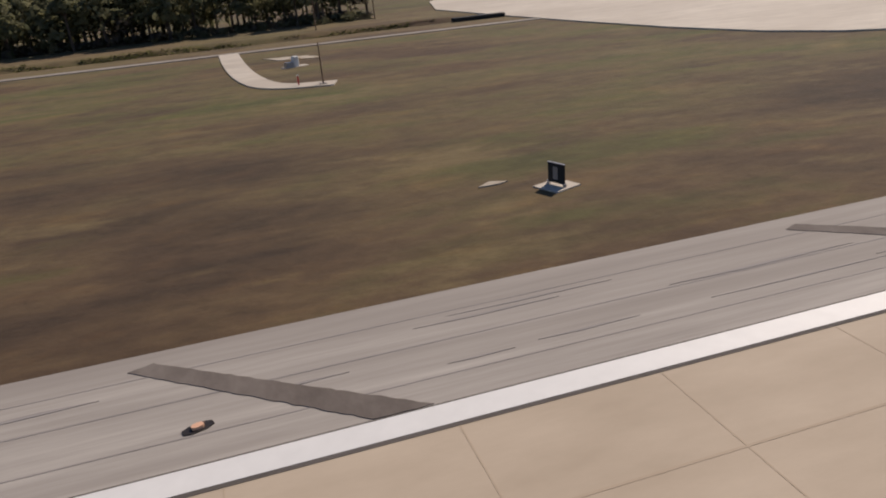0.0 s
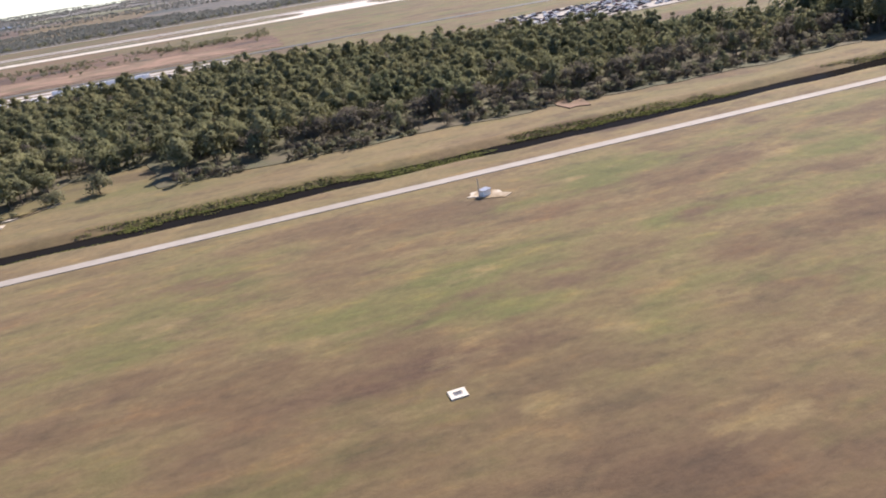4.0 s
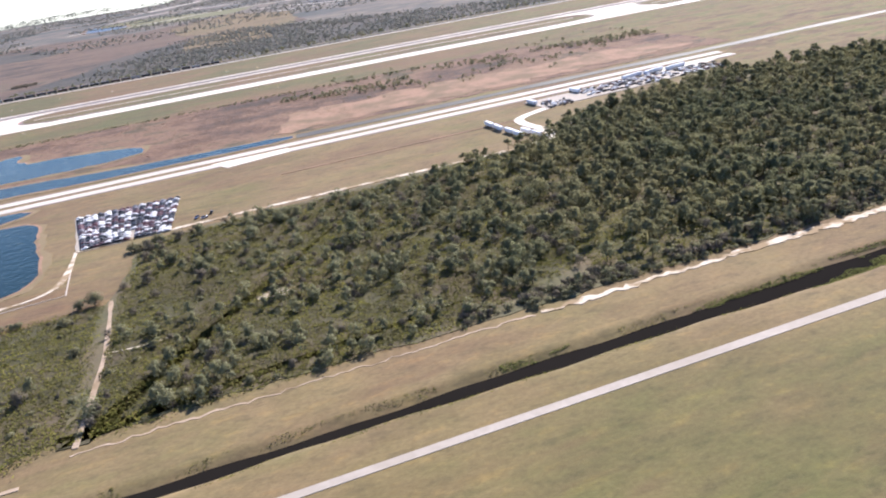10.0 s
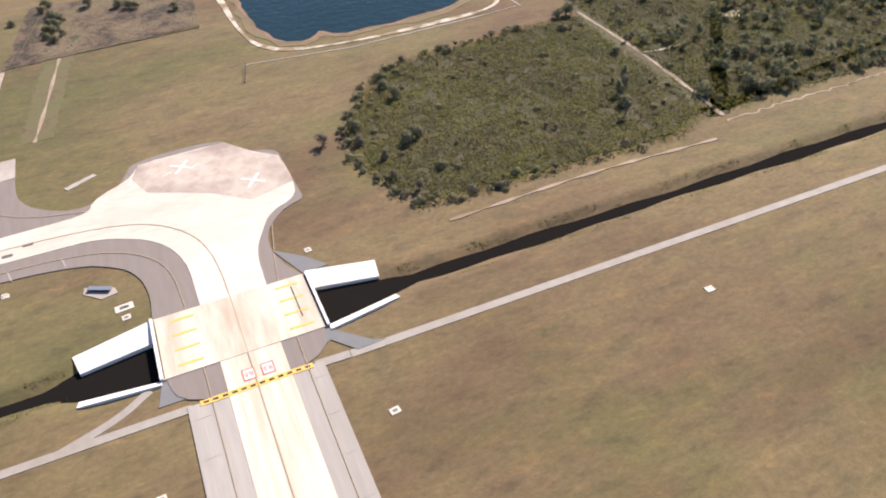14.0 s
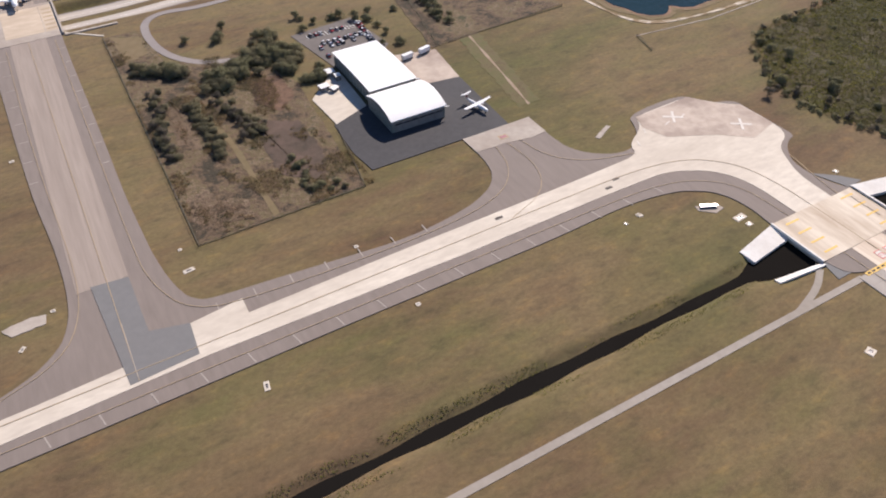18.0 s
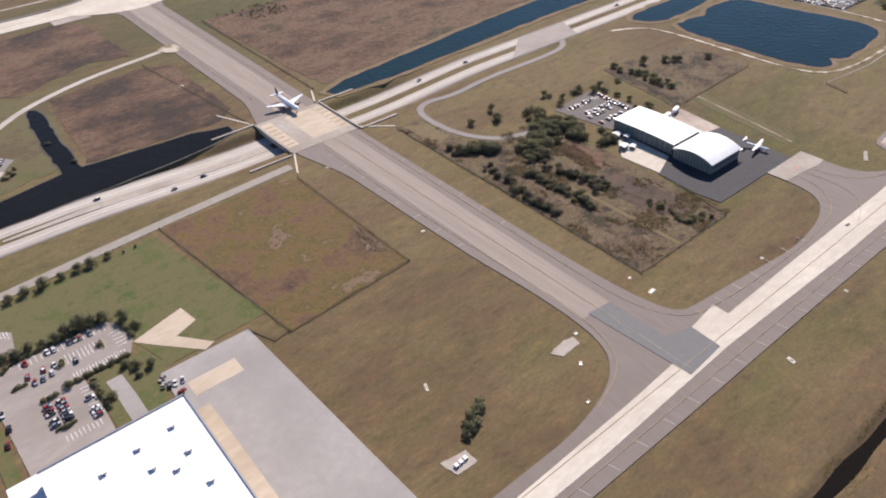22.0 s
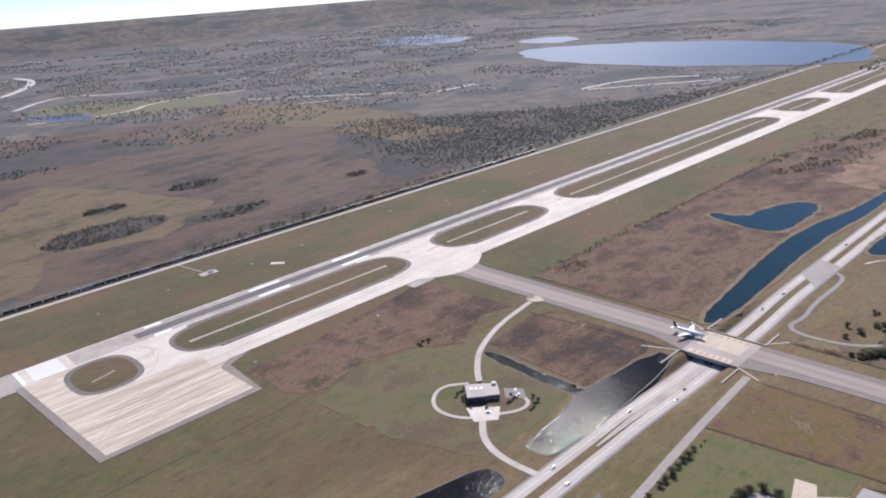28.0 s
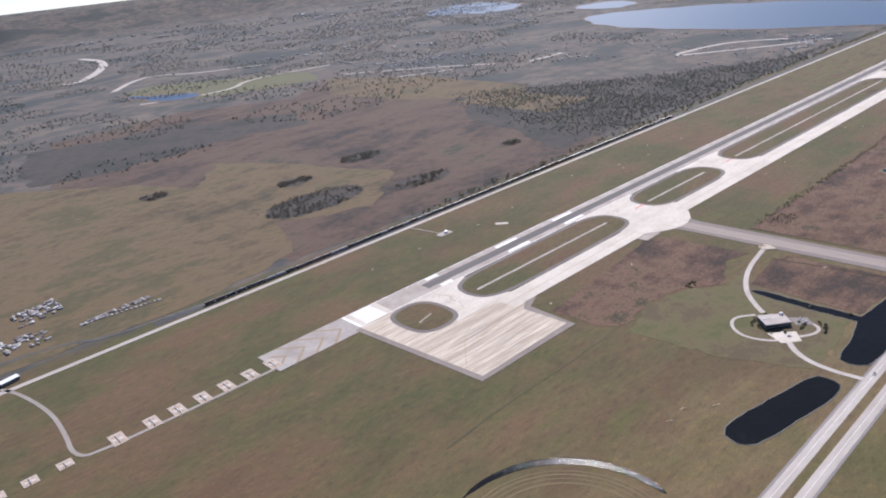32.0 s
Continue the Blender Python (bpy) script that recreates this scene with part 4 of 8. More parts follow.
for x0, x1 in ((-816, -785), (-768, -621), (-592, -490), (-462, -100), (-60, 40), (80, 330)):
    w = 12 if x1 == -785 else 24
    setting(slab("connector", rect(x1 - (9 if w == 12 else 22), 451, x1 + w + 20, 490), RB + 0.03, CONCRETE, thick=0.2), "pale concrete connecting taxiway", "taxiway")
    stain = random.Random(int(x1))
    for _ in range(5):
        a, b = x1 + stain.uniform(2, w - 8), stain.uniform(454, 486)
        setting(ribbon("tyre_trace", [(a, b), (a + stain.uniform(2, 5), b + stain.uniform(-4, 4)), (a + stain.uniform(5, 8), b + stain.uniform(-9, 9))], stain.uniform(0.2, 0.5), RB + 0.045, TAN_STAIN, thick=0.02), "rusty turning trace on the concrete", "stain")
    isl = oval(x0, x1, "grass island with an asphalt rim between runway and taxiway")
    if x1 - x0 > 60:
        slab("drain_strip", rect(x0 + 8, 468.5, x1 - 14, 470.4), RB + 0.12, CONCRETE_OLD, isl, "pale drain strip", 0.1)
    else:
        slab("drain_strip", [(x0 + 9, 466), (x0 + 20, 469), (x0 + 20, 470), (x0 + 9, 467)], RB + 0.12, CONCRETE_OLD, isl, "pale drain strip", 0.1)
setting(slab("runway_core", rect(-775, 494.6, 900, 501.6), RB + 0.02, RUBBER, thick=0.1), "tyre-blackened middle of the runway", "runway")
setting(slab("runway_threshold", rect(-829.3, 489.2, -806, 507.0), RB + 0.025, CONCRETE, thick=0.1), "pale concrete threshold", "runway")
setting(slab("taxiway_mouth", smooth([(-640, 437.4), (-621, 425), (-603, 425), (-585, 437.4), (-585, 446), (-640, 446)], 1), RB + 0.075, CONCRETE, thick=0.2), "pale flared taxiway mouth", "taxiway")
setting(slab("concrete_pad", rect(-648, 430, -632, 436.5), RB, CONCRETE_OLD), "square grey concrete pad", "pad")
setting(ribbon("perimeter_road", [(x, 585.0) for x in span(-1150, 900, 40)], 3.6, 0.10, ROADWAY), "pale perimeter road along the railway", "road")
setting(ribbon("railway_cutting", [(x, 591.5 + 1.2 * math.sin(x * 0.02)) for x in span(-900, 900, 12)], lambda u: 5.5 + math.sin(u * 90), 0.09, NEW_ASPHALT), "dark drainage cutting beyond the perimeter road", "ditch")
setting(ribbon("access_road", smooth([(-986, 597), (-977, 583), (-970, 546), (-971, 520), (-974, 498), (-966, 491.5), (-880, 489.8)], 2, False), 2.0, 0.10, SERVICE), "narrow road to the approach lights", "road")

for r, w in ((36.5, 0.7), (34.6, 0.9), (32.4, 0.6), (30, 1.0)):
    setting(ribbon("ring_track", [(-880 + r * math.cos(a), 312 + r * math.sin(a)) for a in span(0, 6.283, 0.08)], w, 0.05, FIELD_PALE), "pale worn ring track in the grass", "track")
setting(ribbon("moat", [(-880 + 42 * math.cos(a), 312 + 42 * math.sin(a)) for a in span(-0.25, 1.75, 0.05)], lambda u: 1.0 + 2.8 * math.sin(min(1.0, u * 1.05) * 3.1) ** 0.5 if 0.02 < u < 0.94 else 0.8, 0.06, CANAL), "dark curved moat round a ring track", "water")

# ---- airport road in its cutting, side road ----
for y in (267.0, 274.8):
    c = setting(ribbon("carriageway", [(x, y) for x in span(-836, -150, 4)], 4.4, 0.10, ROADWAY, follow=True), "pale concrete dual carriageway with lane lines", "road")
    ribbon("lane_line", [(x, y) for x in span(-836, -150, 4)], 0.12, 0.13, PAINT, c, "", 0.02, True)
    ribbon("road_shoulder", [(x, y + (2.7 if y > 270 else -2.7)) for x in span(-836, -150, 4)], 0.9, 0.09, ASPHALT, c, "asphalt verge", 0.2, True)
setting(ribbon("paved_median", [(x, 270.9) for x in span(-706, -628, 4)], lambda u: 3.3 * min(1.0, 0.25 + u * 2.0), 0.17, CONCRETE_OLD, follow=True), "weathered paved median of the airport road", "road")
setting(slab("junction", [(-530, 264.6), (-495, 264.6), (-490, 277), (-515, 277)], 0.16, LOT, thick=0.2), "worn grey road junction", "road")
setting(slab("junction", [(-360, 260), (-338, 264), (-338, 270), (-365, 270)], 0.16, CONCRETE, thick=0.2), "pale widened road mouth", "road")
setting(slab("junction", [(-190, 256), (-176, 258), (-160, 264), (-190, 266)], 0.16, CONCRETE, thick=0.2), "pale widened road mouth", "road")
area("swale", [(-749, 255.2), (-738, 257.2), (-725, 256.4), (-729, 253.6), (-741.6, 250.9), (-748, 252.2)], 0.09, DITCH_GRASS, "dark weedy swale between the roads", "ditch", 1.2, 0.35, 57)
setting(ribbon("side_road", smooth([(-800, 241), (-745, 244.2), (-715, 247), (-680, 250), (-640, 252.2), (-631, 252.6)], 1, False), 3.2, 0.10, SERVICE), "grey side road ending in a hammerhead", "road")
setting(ribbon("side_road", smooth([(-503, 266), (-508, 259), (-520, 257.5), (-548, 258.5), (-566, 256), (-576, 258.5), (-582, 255), (-583.5, 246), (-582, 233), (-576, 223.5), (-568, 220), (-556, 217)], 2, False), 2.2, 0.10, ASPHALT), "winding grey drive to the hangar car park", "road")
station_drive = smooth([(-625, 367), (-655, 362), (-679, 352), (-692, 341), (-699, 333)], 2, False)
setting(ribbon("drive", station_drive, 2.6, 0.11, ROADWAY), "pale concrete drive", "drive")
setting(ribbon("drive", smooth([(-703, 335), (-711, 342), (-720, 339), (-726, 330), (-723, 318), (-714, 312), (-706, 306), (-699, 306), (-696, 313)], 2, False), 1.6, 0.11, ROADWAY), "pale looping station drive", "drive")
setting(ribbon("drive", smooth([(-711, 318), (-721, 311), (-729, 302), (-732, 290), (-731, 276)], 2, False), 2.6, 0.12, ROADWAY), "pale concrete drive to the road", "drive")
setting(slab("forecourt", [(-717, 323), (-708, 313.5), (-715, 308), (-722, 314)], 0.13, CONCRETE), "pale concrete forecourt", "forecourt")
setting(slab("car_park", [(-697, 321.5), (-692.5, 315), (-697, 309.5), (-702, 316)], 0.12, ASPHALT), "small grey car park", "car park")
setting(slab("sand_patch", smooth([(-627, 370), (-618, 372), (-617, 364), (-622, 361)], 1), 0.25, SAND, thick=0.2), "tan sandy patch beside the taxiway", "sand")

for x, y in ((-782.5, 313.5), (-792, 322), (-803, 322)):
    setting(slab("sand_patch", ragged([(x - 1.9, y + 0.9), (x + 0.2, y + 0.7), (x + 1.8, y - 1.0), (x + 0.4, y - 0.6)], 0.5, 0.15, int(-x)), 0.10, SAND, thick=0.2), "bare sandy scrape in the grass", "sand")

# ---- trees ----
LEAF_PINE = leafy("pine needles", [(0.0, (0.176, 0.184, 0.104)), (0.5, (0.208, 0.212, 0.122)), (1.0, (0.240, 0.232, 0.146))], 0.5)
LEAF_PINEWOOD = leafy("needles of the pine wood", [(0.0, (0.176, 0.184, 0.104)), (0.5, (0.208, 0.212, 0.122)), (1.0, (0.240, 0.232, 0.146))], 0.5, [(0.03, (0.80, 0.84, 0.84), (1.12, 1.06, 1.0)), (0.22, (0.74, 0.76, 0.78), (1.16, 1.14, 1.08))])
LEAF_OAK = leafy("evergreen leaves", [(0.0, (0.162, 0.166, 0.100)), (0.6, (0.196, 0.194, 0.118)), (1.0, (0.236, 0.222, 0.140))], 0.5)
LEAF_BARE = leafy("grey bare twigs", [(0.0, (0.132, 0.116, 0.096)), (0.6, (0.165, 0.144, 0.120)), (1.0, (0.140, 0.138, 0.086))], 0.5)
LEAF_PALM = leafy("palmetto fronds", [(0.0, (0.104, 0.108, 0.034)), (0.5, (0.142, 0.144, 0.044)), (0.8, (0.178, 0.172, 0.056)), (1.0, (0.160, 0.130, 0.072))], 0.2, [(0.05, (0.72, 0.70, 0.80), (1.12, 1.10, 0.92)), (0.45, (0.62, 0.62, 0.66), (1.12, 1.10, 1.0))])
LEAF_TUFT = leafy("olive and straw tufts", [(0.0, (0.090, 0.090, 0.038)), (0.5, (0.130, 0.112, 0.056)), (1.0, (0.160, 0.128, 0.082))], 0.1)
LEAF_SCRUB = leafy("mixed scrub growth", [(0.0, (0.070, 0.066, 0.030)), (0.35, (0.110, 0.092, 0.048)), (0.7, (0.140, 0.104, 0.066)), (1.0, (0.176, 0.138, 0.094))], 0.1, [(0.12, (0.70, 0.74, 0.66), (1.18, 1.02, 0.92))])
LEAF_LITTER = leafy("dead branches", [(0.0, (0.100, 0.072, 0.050)), (0.5, (0.210, 0.145, 0.098)), (0.85, (0.300, 0.215, 0.150)), (1.0, (0.110, 0.100, 0.050))], 0.05)
LEAF_REED = leafy("dead reed", [(0.0, (0.085, 0.060, 0.042)), (0.6, (0.125, 0.088, 0.062)), (1.0, (0.165, 0.120, 0.086))], 0.1)
BARK = surface("grey-brown bark", (0.075, 0.055, 0.040), (0.120, 0.092, 0.070), None, 6.0, 1.0, 0.95)


def leaves(rng, blobs, count, size, single=False):
    """Loose leaf clumps, bent quads or single triangles, over the skins of the given blobs; their normals follow the crown's round."""
    V, F, N = [], [], []
    mx, my, mz = (sum(q[i] for q in blobs) / len(blobs) for i in range(3))
    for _ in range(count):
        cx, cy, cz, rx, rz = blobs[rng.randrange(len(blobs))]
        u, w = rng.uniform(-0.45, 1), rng.uniform(0, 6.2832)
        s = math.sqrt(1 - u * u) if abs(u) < 1 else 0
        k = rng.uniform(0.6, 1.12)
        n = Vector((s * math.cos(w), s * math.sin(w), u))
        p = Vector((cx + n.x * rx * k, cy + n.y * rx * k, cz + n.z * rz * k))
        whole = Vector((p.x - mx, p.y - my, (p.z - mz) * 1.2)).normalized()
        shade = (n * 0.55 + whole * 0.6 + Vector((rng.uniform(-0.25, 0.25), rng.uniform(-0.25, 0.25), 0.25))).normalized()
        n = (n * 0.7 + Vector((rng.uniform(-0.6, 0.6), rng.uniform(-0.6, 0.6), rng.uniform(0.0, 1.1)))).normalized()
        a = n.orthogonal().normalized()
        a.rotate(Matrix.Rotation(rng.uniform(0, 6.28), 3, n))
        b = n.cross(a)
        d = size * rng.uniform(0.6, 1.25)
        i = len(V)
        if single:
            V += [p - a * d, p + a * d * 0.6 - b * d * 0.8, p + a * d * 0.6 + b * d * 0.8]
            F.append((i, i + 1, i + 2))
            N += [shade] * 3
        else:
            V += [p - a * d, p - b * d * 0.7 - n * d * 0.25, p + a * d, p + b * d * 0.7 - n * d * 0.25]
            F += [(i, i + 1, i + 2), (i, i + 2, i + 3)]
            N += [shade] * 4
    return V, F, N


def round_off(me, normals):
    """Gives a mesh its own vertex normals."""
    me.polygons.foreach_set("use_smooth", [True] * len(me.polygons))
    me.attributes.new("custom_normal", 'FLOAT_VECTOR', 'POINT').data.foreach_set("vector", np.asarray(normals, dtype=np.float32).ravel())


def taper(V, F, a, b, r0, r1, n=5):
    a, b = Vector(a), Vector(b)
    d = (b - a).normalized()
    u = d.orthogonal().normalized()
    w = d.cross(u)
    i = len(V)
    for p, r in ((a, r0), (b, r1)):
        for k in range(n):
            t = 6.2832 * k / n
            V.append(p + u * r * math.cos(t) + w * r * math.sin(t))
    for k in range(n):
        F.append((i + k, i + (k + 1) % n, i + n + (k + 1) % n, i + n + k))


def crown_plan(kind, h, rng):
    if kind == "pine":
        top = []
        for _ in range(8):
            z = rng.uniform(0.34, 0.92) * h
            r = h * 0.43 * (1.2 - z / h * 0.76)
            w = rng.uniform(0, 6.28)
            o = r * rng.uniform(0.15, 0.75)
            top.append((o * math.cos(w), o * math.sin(w), z, r * rng.uniform(0.5, 0.8), h * rng.uniform(0.09, 0.16)))
        return top + [(0, 0, h * 0.93, h * 0.09, h * 0.09)]
    if kind in ("oak", "willow"):
        return [(rng.uniform(-0.26, 0.26) * h, rng.uniform(-0.26, 0.26) * h, rng.uniform(0.17, 0.64) * h, h * rng.uniform(0.24, 0.36), h * rng.uniform(0.17, 0.25)) for _ in range(8)]
    if kind == "bare":
        return [(rng.uniform(-0.25, 0.25) * h, rng.uniform(-0.25, 0.25) * h, rng.uniform(0.24, 0.78) * h, h * rng.uniform(0.2, 0.3), h * rng.uniform(0.17, 0.25)) for _ in range(6)]
    return [(rng.uniform(-0.5, 0.5) * h, rng.uniform(-0.5, 0.5) * h, rng.uniform(0.25, 0.6) * h, h * rng.uniform(0.35, 0.55), h * rng.uniform(0.25, 0.4)) for _ in range(5)]


LEAF_WILLOW = leafy("grey-green bush leaves", [(0.0, (0.176, 0.170, 0.106)), (0.6, (0.208, 0.194, 0.124)), (1.0, (0.240, 0.216, 0.146))], 0.55)
LEAVES = {"willow": LEAF_WILLOW, "pine": LEAF_PINE, "oak": LEAF_OAK, "bare": LEAF_BARE, "shrub": LEAF_OAK}


def mesh_of(name, V, F, material):
    me = bpy.data.meshes.new(name)
    me.from_pydata([tuple(v) for v in V], [], F)
    me.materials.append(material)
    return me


def make_tree(kind, h, seed, count, size):
    """Trunk and crown meshes of one tree, one unit high times h."""
    rng = random.Random(seed)
    blobs = crown_plan(kind, h, rng)
    V, F = [], []
    lean = (rng.uniform(-0.04, 0.04) * h, rng.uniform(-0.04, 0.04) * h)
    mid = (lean[0] * 0.5, lean[1] * 0.5, h * 0.45)
    if kind != "shrub":
        taper(V, F, (0, 0, -0.1), mid, h * 0.028, h * 0.02)
        taper(V, F, mid, (lean[0], lean[1], h * 0.9), h * 0.02, h * 0.006)
    for bx, by, bz, r, _ in blobs[:6]:
        taper(V, F, (lean[0] * 0.5, lean[1] * 0.5, max(0.0, bz - r * 0.8)), (bx, by, bz), h * 0.011, h * 0.003, 4)
    LV, LF, LN = leaves(rng, blobs, count, size)
    crown = mesh_of("crown", LV, LF, LEAVES[kind])
    round_off(crown, [tuple(n) for n in LN])
    return mesh_of("trunk", V, F, BARK), crown


LABELS = {"willow": "pale grey-green bushy thicket tree", "pine": "tall dark green pine with a ragged crown", "oak": "dense dark evergreen broadleaf tree", "bare": "grey leafless winter tree with fine twigs", "shrub": "low dense dark green shrub"}
PLANTS = {}
for kind, h, count, size in (("pine", 5.2, 620, 0.22), ("oak", 3.6, 760, 0.18), ("bare", 3.4, 520, 0.16), ("willow", 3.0, 640, 0.17), ("shrub", 1.3, 220, 0.17)):
    PLANTS[kind] = []
    for v in range(4):
        trunk, crown = make_tree(kind, h, 100 + v * 7 + len(kind), count, size)
        PLANTS[kind].append((trunk, crown))


def plant(kind, x, y, scale, seed, group="", label="", squash=1.0):
    rng = random.Random(seed)
    trunk, crown = PLANTS[kind][rng.randrange(4)]
    root = new("shrub" if kind == "shrub" else {"oak": "broadleaf_tree", "bare": "leafless_tree", "willow": "bushy_tree"}.get(kind, "pine_tree"))
    root.matrix_world = Matrix.Translation((x, y, deep(x, y))) @ Matrix.Rotation(rng.uniform(0, 6.28), 4, 'Z') @ Matrix.Diagonal((scale * rng.uniform(0.9, 1.15), scale, scale * squash * rng.uniform(0.9, 1.15), 1))
    tagged(root, label or LABELS[kind], "shrub" if kind == "shrub" else "tree", group)
    new("branches" if kind == "shrub" else "trunk", trunk).parent = root
    new("crown", crown).parent = root
    return root


def mass(name, spots, label, leaf, kinds, count, size, seed, category="trees"):
    """Many plants far off as one object: leaf clumps on blobs, with short stems."""
    rng = random.Random(seed)
    lib = []
    for kind in kinds:
        for v in range(6):
            LV, LF, LN = leaves(rng, crown_plan(kind, 1.0, rng), count, size, True)
            TV, TF = [], []
            taper(TV, TF, (0, 0, -0.02), (0, 0, 0.6), 0.03, 0.015, 3)
            lib.append((np.array([tuple(p) for p in LV + TV]), [tuple(f) for f in LF] + [tuple(i + len(LV) for i in f) for f in TF], np.array([tuple(n) for n in LN] + [(0.6, 0.0, 0.8)] * len(TV))))
    chunks, turned, base, F = [], [], 0, []
    for x, y, h in spots:
        P, Q, N = lib[rng.randrange(len(lib))]
        a = rng.uniform(0, 6.28)
        c, s = math.cos(a), math.sin(a)
        chunks.append(np.stack([(P[:, 0] * c - P[:, 1] * s) * h + x, (P[:, 0] * s + P[:, 1] * c) * h + y, P[:, 2] * h * rng.uniform(0.85, 1.15)], 1))
        turned.append(np.stack([N[:, 0] * c - N[:, 1] * s, N[:, 0] * s + N[:, 1] * c, N[:, 2]], 1))
        F += [tuple(i + base for i in f) for f in Q]
        base += len(P)
    me = bpy.data.meshes.new(name)
    me.from_pydata(np.concatenate(chunks).tolist(), [], F)
    me.materials.append(leaf)
    round_off(me, np.concatenate(turned))
    return tagged(new(name, me), label, category, kind="stuff")


def carpet(name, spots, label, leaf, size, seed, category):
    """Low growth as loose fronds, each tilted a little from level."""
    rng = random.Random(seed)
    V, F = [], []
    for x, y, z in spots:
        n = Vector((rng.gauss(0, 0.34), rng.gauss(0, 0.34), 1)).normalized()
        a = n.orthogonal().normalized()
        a.rotate(Matrix.Rotation(rng.uniform(0, 6.28), 3, n))
        b, d = n.cross(a), size * rng.uniform(0.6, 1.4)
        i = len(V)
        V += [(x - a.x * d, y - a.y * d, z - a.z * d), (x + b.x * d * 0.6, y + b.y * d * 0.6, z + b.z * d * 0.6), (x + a.x * d, y + a.y * d, z + a.z * d)]
        F.append((i, i + 1, i + 2))
    me = bpy.data.meshes.new(name)
    me.from_pydata(V, [], F)
    me.materials.append(leaf)
    return tagged(new(name, me), label, category, kind="stuff")


rng = random.Random(11)
PINEWOOD = [(-330, 113), (-190, 113.5), (-181, 131), (-168, 132), (-163, 117), (-120, 113), (-60, 110), (24, 115), (26, 131), (-20, 134), (-44, 150), (-60, 182), (-95, 205), (-130, 224), (-184, 236), (-222, 228), (-248, 225), (-260, 214), (-266, 206), (-300, 203), (-372, 150), (-365, 125)]
pines, bares, near = [], [], []
y = 112.0
while y < 262:
    x = -380.0
    while x < 30:
        px, py = x + rng.uniform(-1.3, 1.3), y + rng.uniform(-1.3, 1.3)
        x += 3.05
        if not inside(px, py, PINEWOOD):
            continue
        clump = noise.noise(Vector((px * 0.025, py * 0.03, 1.0)))
        thin = min(1.0, max(0.0, (-px - 265) / 60))
        if rng.random() < thin * 0.9 + (0.22 if clump < -0.1 else 0.0):
            continue
        edge = py < 119 and -330 < px < -100
        h = rng.choice((rng.uniform(3.2, 4.4), rng.uniform(4.4, 5.8))) * (0.8 if edge else 1.0)
        if px > -34:
            h = rng.uniform(6.5, 9.0)
        elif px > -160:
            h = rng.uniform(1.5, 3.0) if py < 119 else rng.uniform(4.2, 6.0)
        grey = (-155 < px < -34 and py < 128 and rng.random() < 0.6) or (px < -300 and rng.random() < 0.3) or rng.random() < 0.06
        if (edge or py < 122) and len(near) < 230 and rng.random() < 0.8:
            near.append((px, py, h, grey))
        elif grey:
            bares.append((px, py, h * 0.75))
        else:
            pines.append((px, py, h))
    y += 3.05
for i, (px, py, h, grey) in enumerate(near):
    plant("bare" if grey else "pine", px, py, h / (3.9 if grey else 5.2), i, "trees at the wood's edge")
mass("pine_wood", pines, "dense dark green pine wood", LEAF_PINEWOOD, ["pine", "pine", "oak"], 370, 0.057, 5)
mass("leafless_trees", bares, "grey leafless trees among the pines", LEAF_BARE, ["bare"], 240, 0.055, 6)
for i, (px, py, s) in enumerate(((-180.8, 117.6, 0.95), (-174.2, 117.8, 1.05), (-263, 214, 0.8), (-281, 205, 0.75), (-292, 204, 0.7))):
    plant("oak" if i < 2 else "pine", px, py, s, 500 + i, label="lone bushy evergreen with its shadow on the grass")
foot = []
for x in span(-330, 24, 0.7):
    front = 113.0 if x < -165 else 112.2 if x < -100 else 110.6 if x < -40 else 112.5
    if not -190 < x < -163 and noise.noise(Vector((x * 0.07, 5.0, 0))) > -0.3:
        foot += [(x + rng.uniform(-0.6, 0.6), front + rng.uniform(0.6, 5.5), rng.uniform(0.8, 1.9)) for _ in range(2)]
mass("edge_shrubs", foot[::2], "grey-brown winter shrubs along the wood's foot", LEAF_BARE, ["shrub", "bare"], 110, 0.13, 7, "shrubs")
mass("edge_shrubs", foot[1::2], "green shrubs along the wood's foot", LEAF_OAK, ["shrub", "oak"], 110, 0.13, 8, "shrubs")

# palmetto scrub
SCRUB = [(-455, 111), (-404, 109.5), (-396, 113.5), (-330, 113.5), (-300, 125), (-300, 202), (-385, 201), (-389, 166), (-391.5, 113), (-392.5, 113), (-392, 165), (-439, 162), (-447, 157.5), (-459, 140), (-460, 128)]
area("palmetto_ground", grown(SCRUB, -1.6), 0.135, PALM_GROUND, "yellow-green palmetto thicket floor", "scrub", 2.5, 0.7, 55)
spots, shrubs, tufts = [], [], []
rng = random.Random(21)
fronds = []
for _ in range(330000):
    px, py = rng.uniform(-461, -214), rng.uniform(109.5, 205)
    if inside(px, py, SCRUB) or (px > -302 and inside(px, py, WOOD)):
        if px > -300 and rng.random() < (px + 300) / 120:
            continue
        px, py = px + rng.gauss(0, 0.7), py + rng.gauss(0, 0.7)
        if -390.9 + 0.3 * math.sin(py) < px < -389.6 + 0.3 * math.sin(py * 0.7) and py < 167:
            continue
        hump = noise.noise(Vector((px * 0.35, py * 0.35, 3.0))) + 0.6 * noise.noise(Vector((px * 0.11, py * 0.11, 8.0)))
        if hump < -0.42 and rng.random() < 0.7:
            continue
        fronds.append((px, py, 0.16 + 0.22 * rng.random() + 0.55 * max(0.0, hump)))
carpet("palmetto_scrub", fronds, "low dense yellow-green palmetto scrub", LEAF_PALM, 0.27, 25, "scrub")
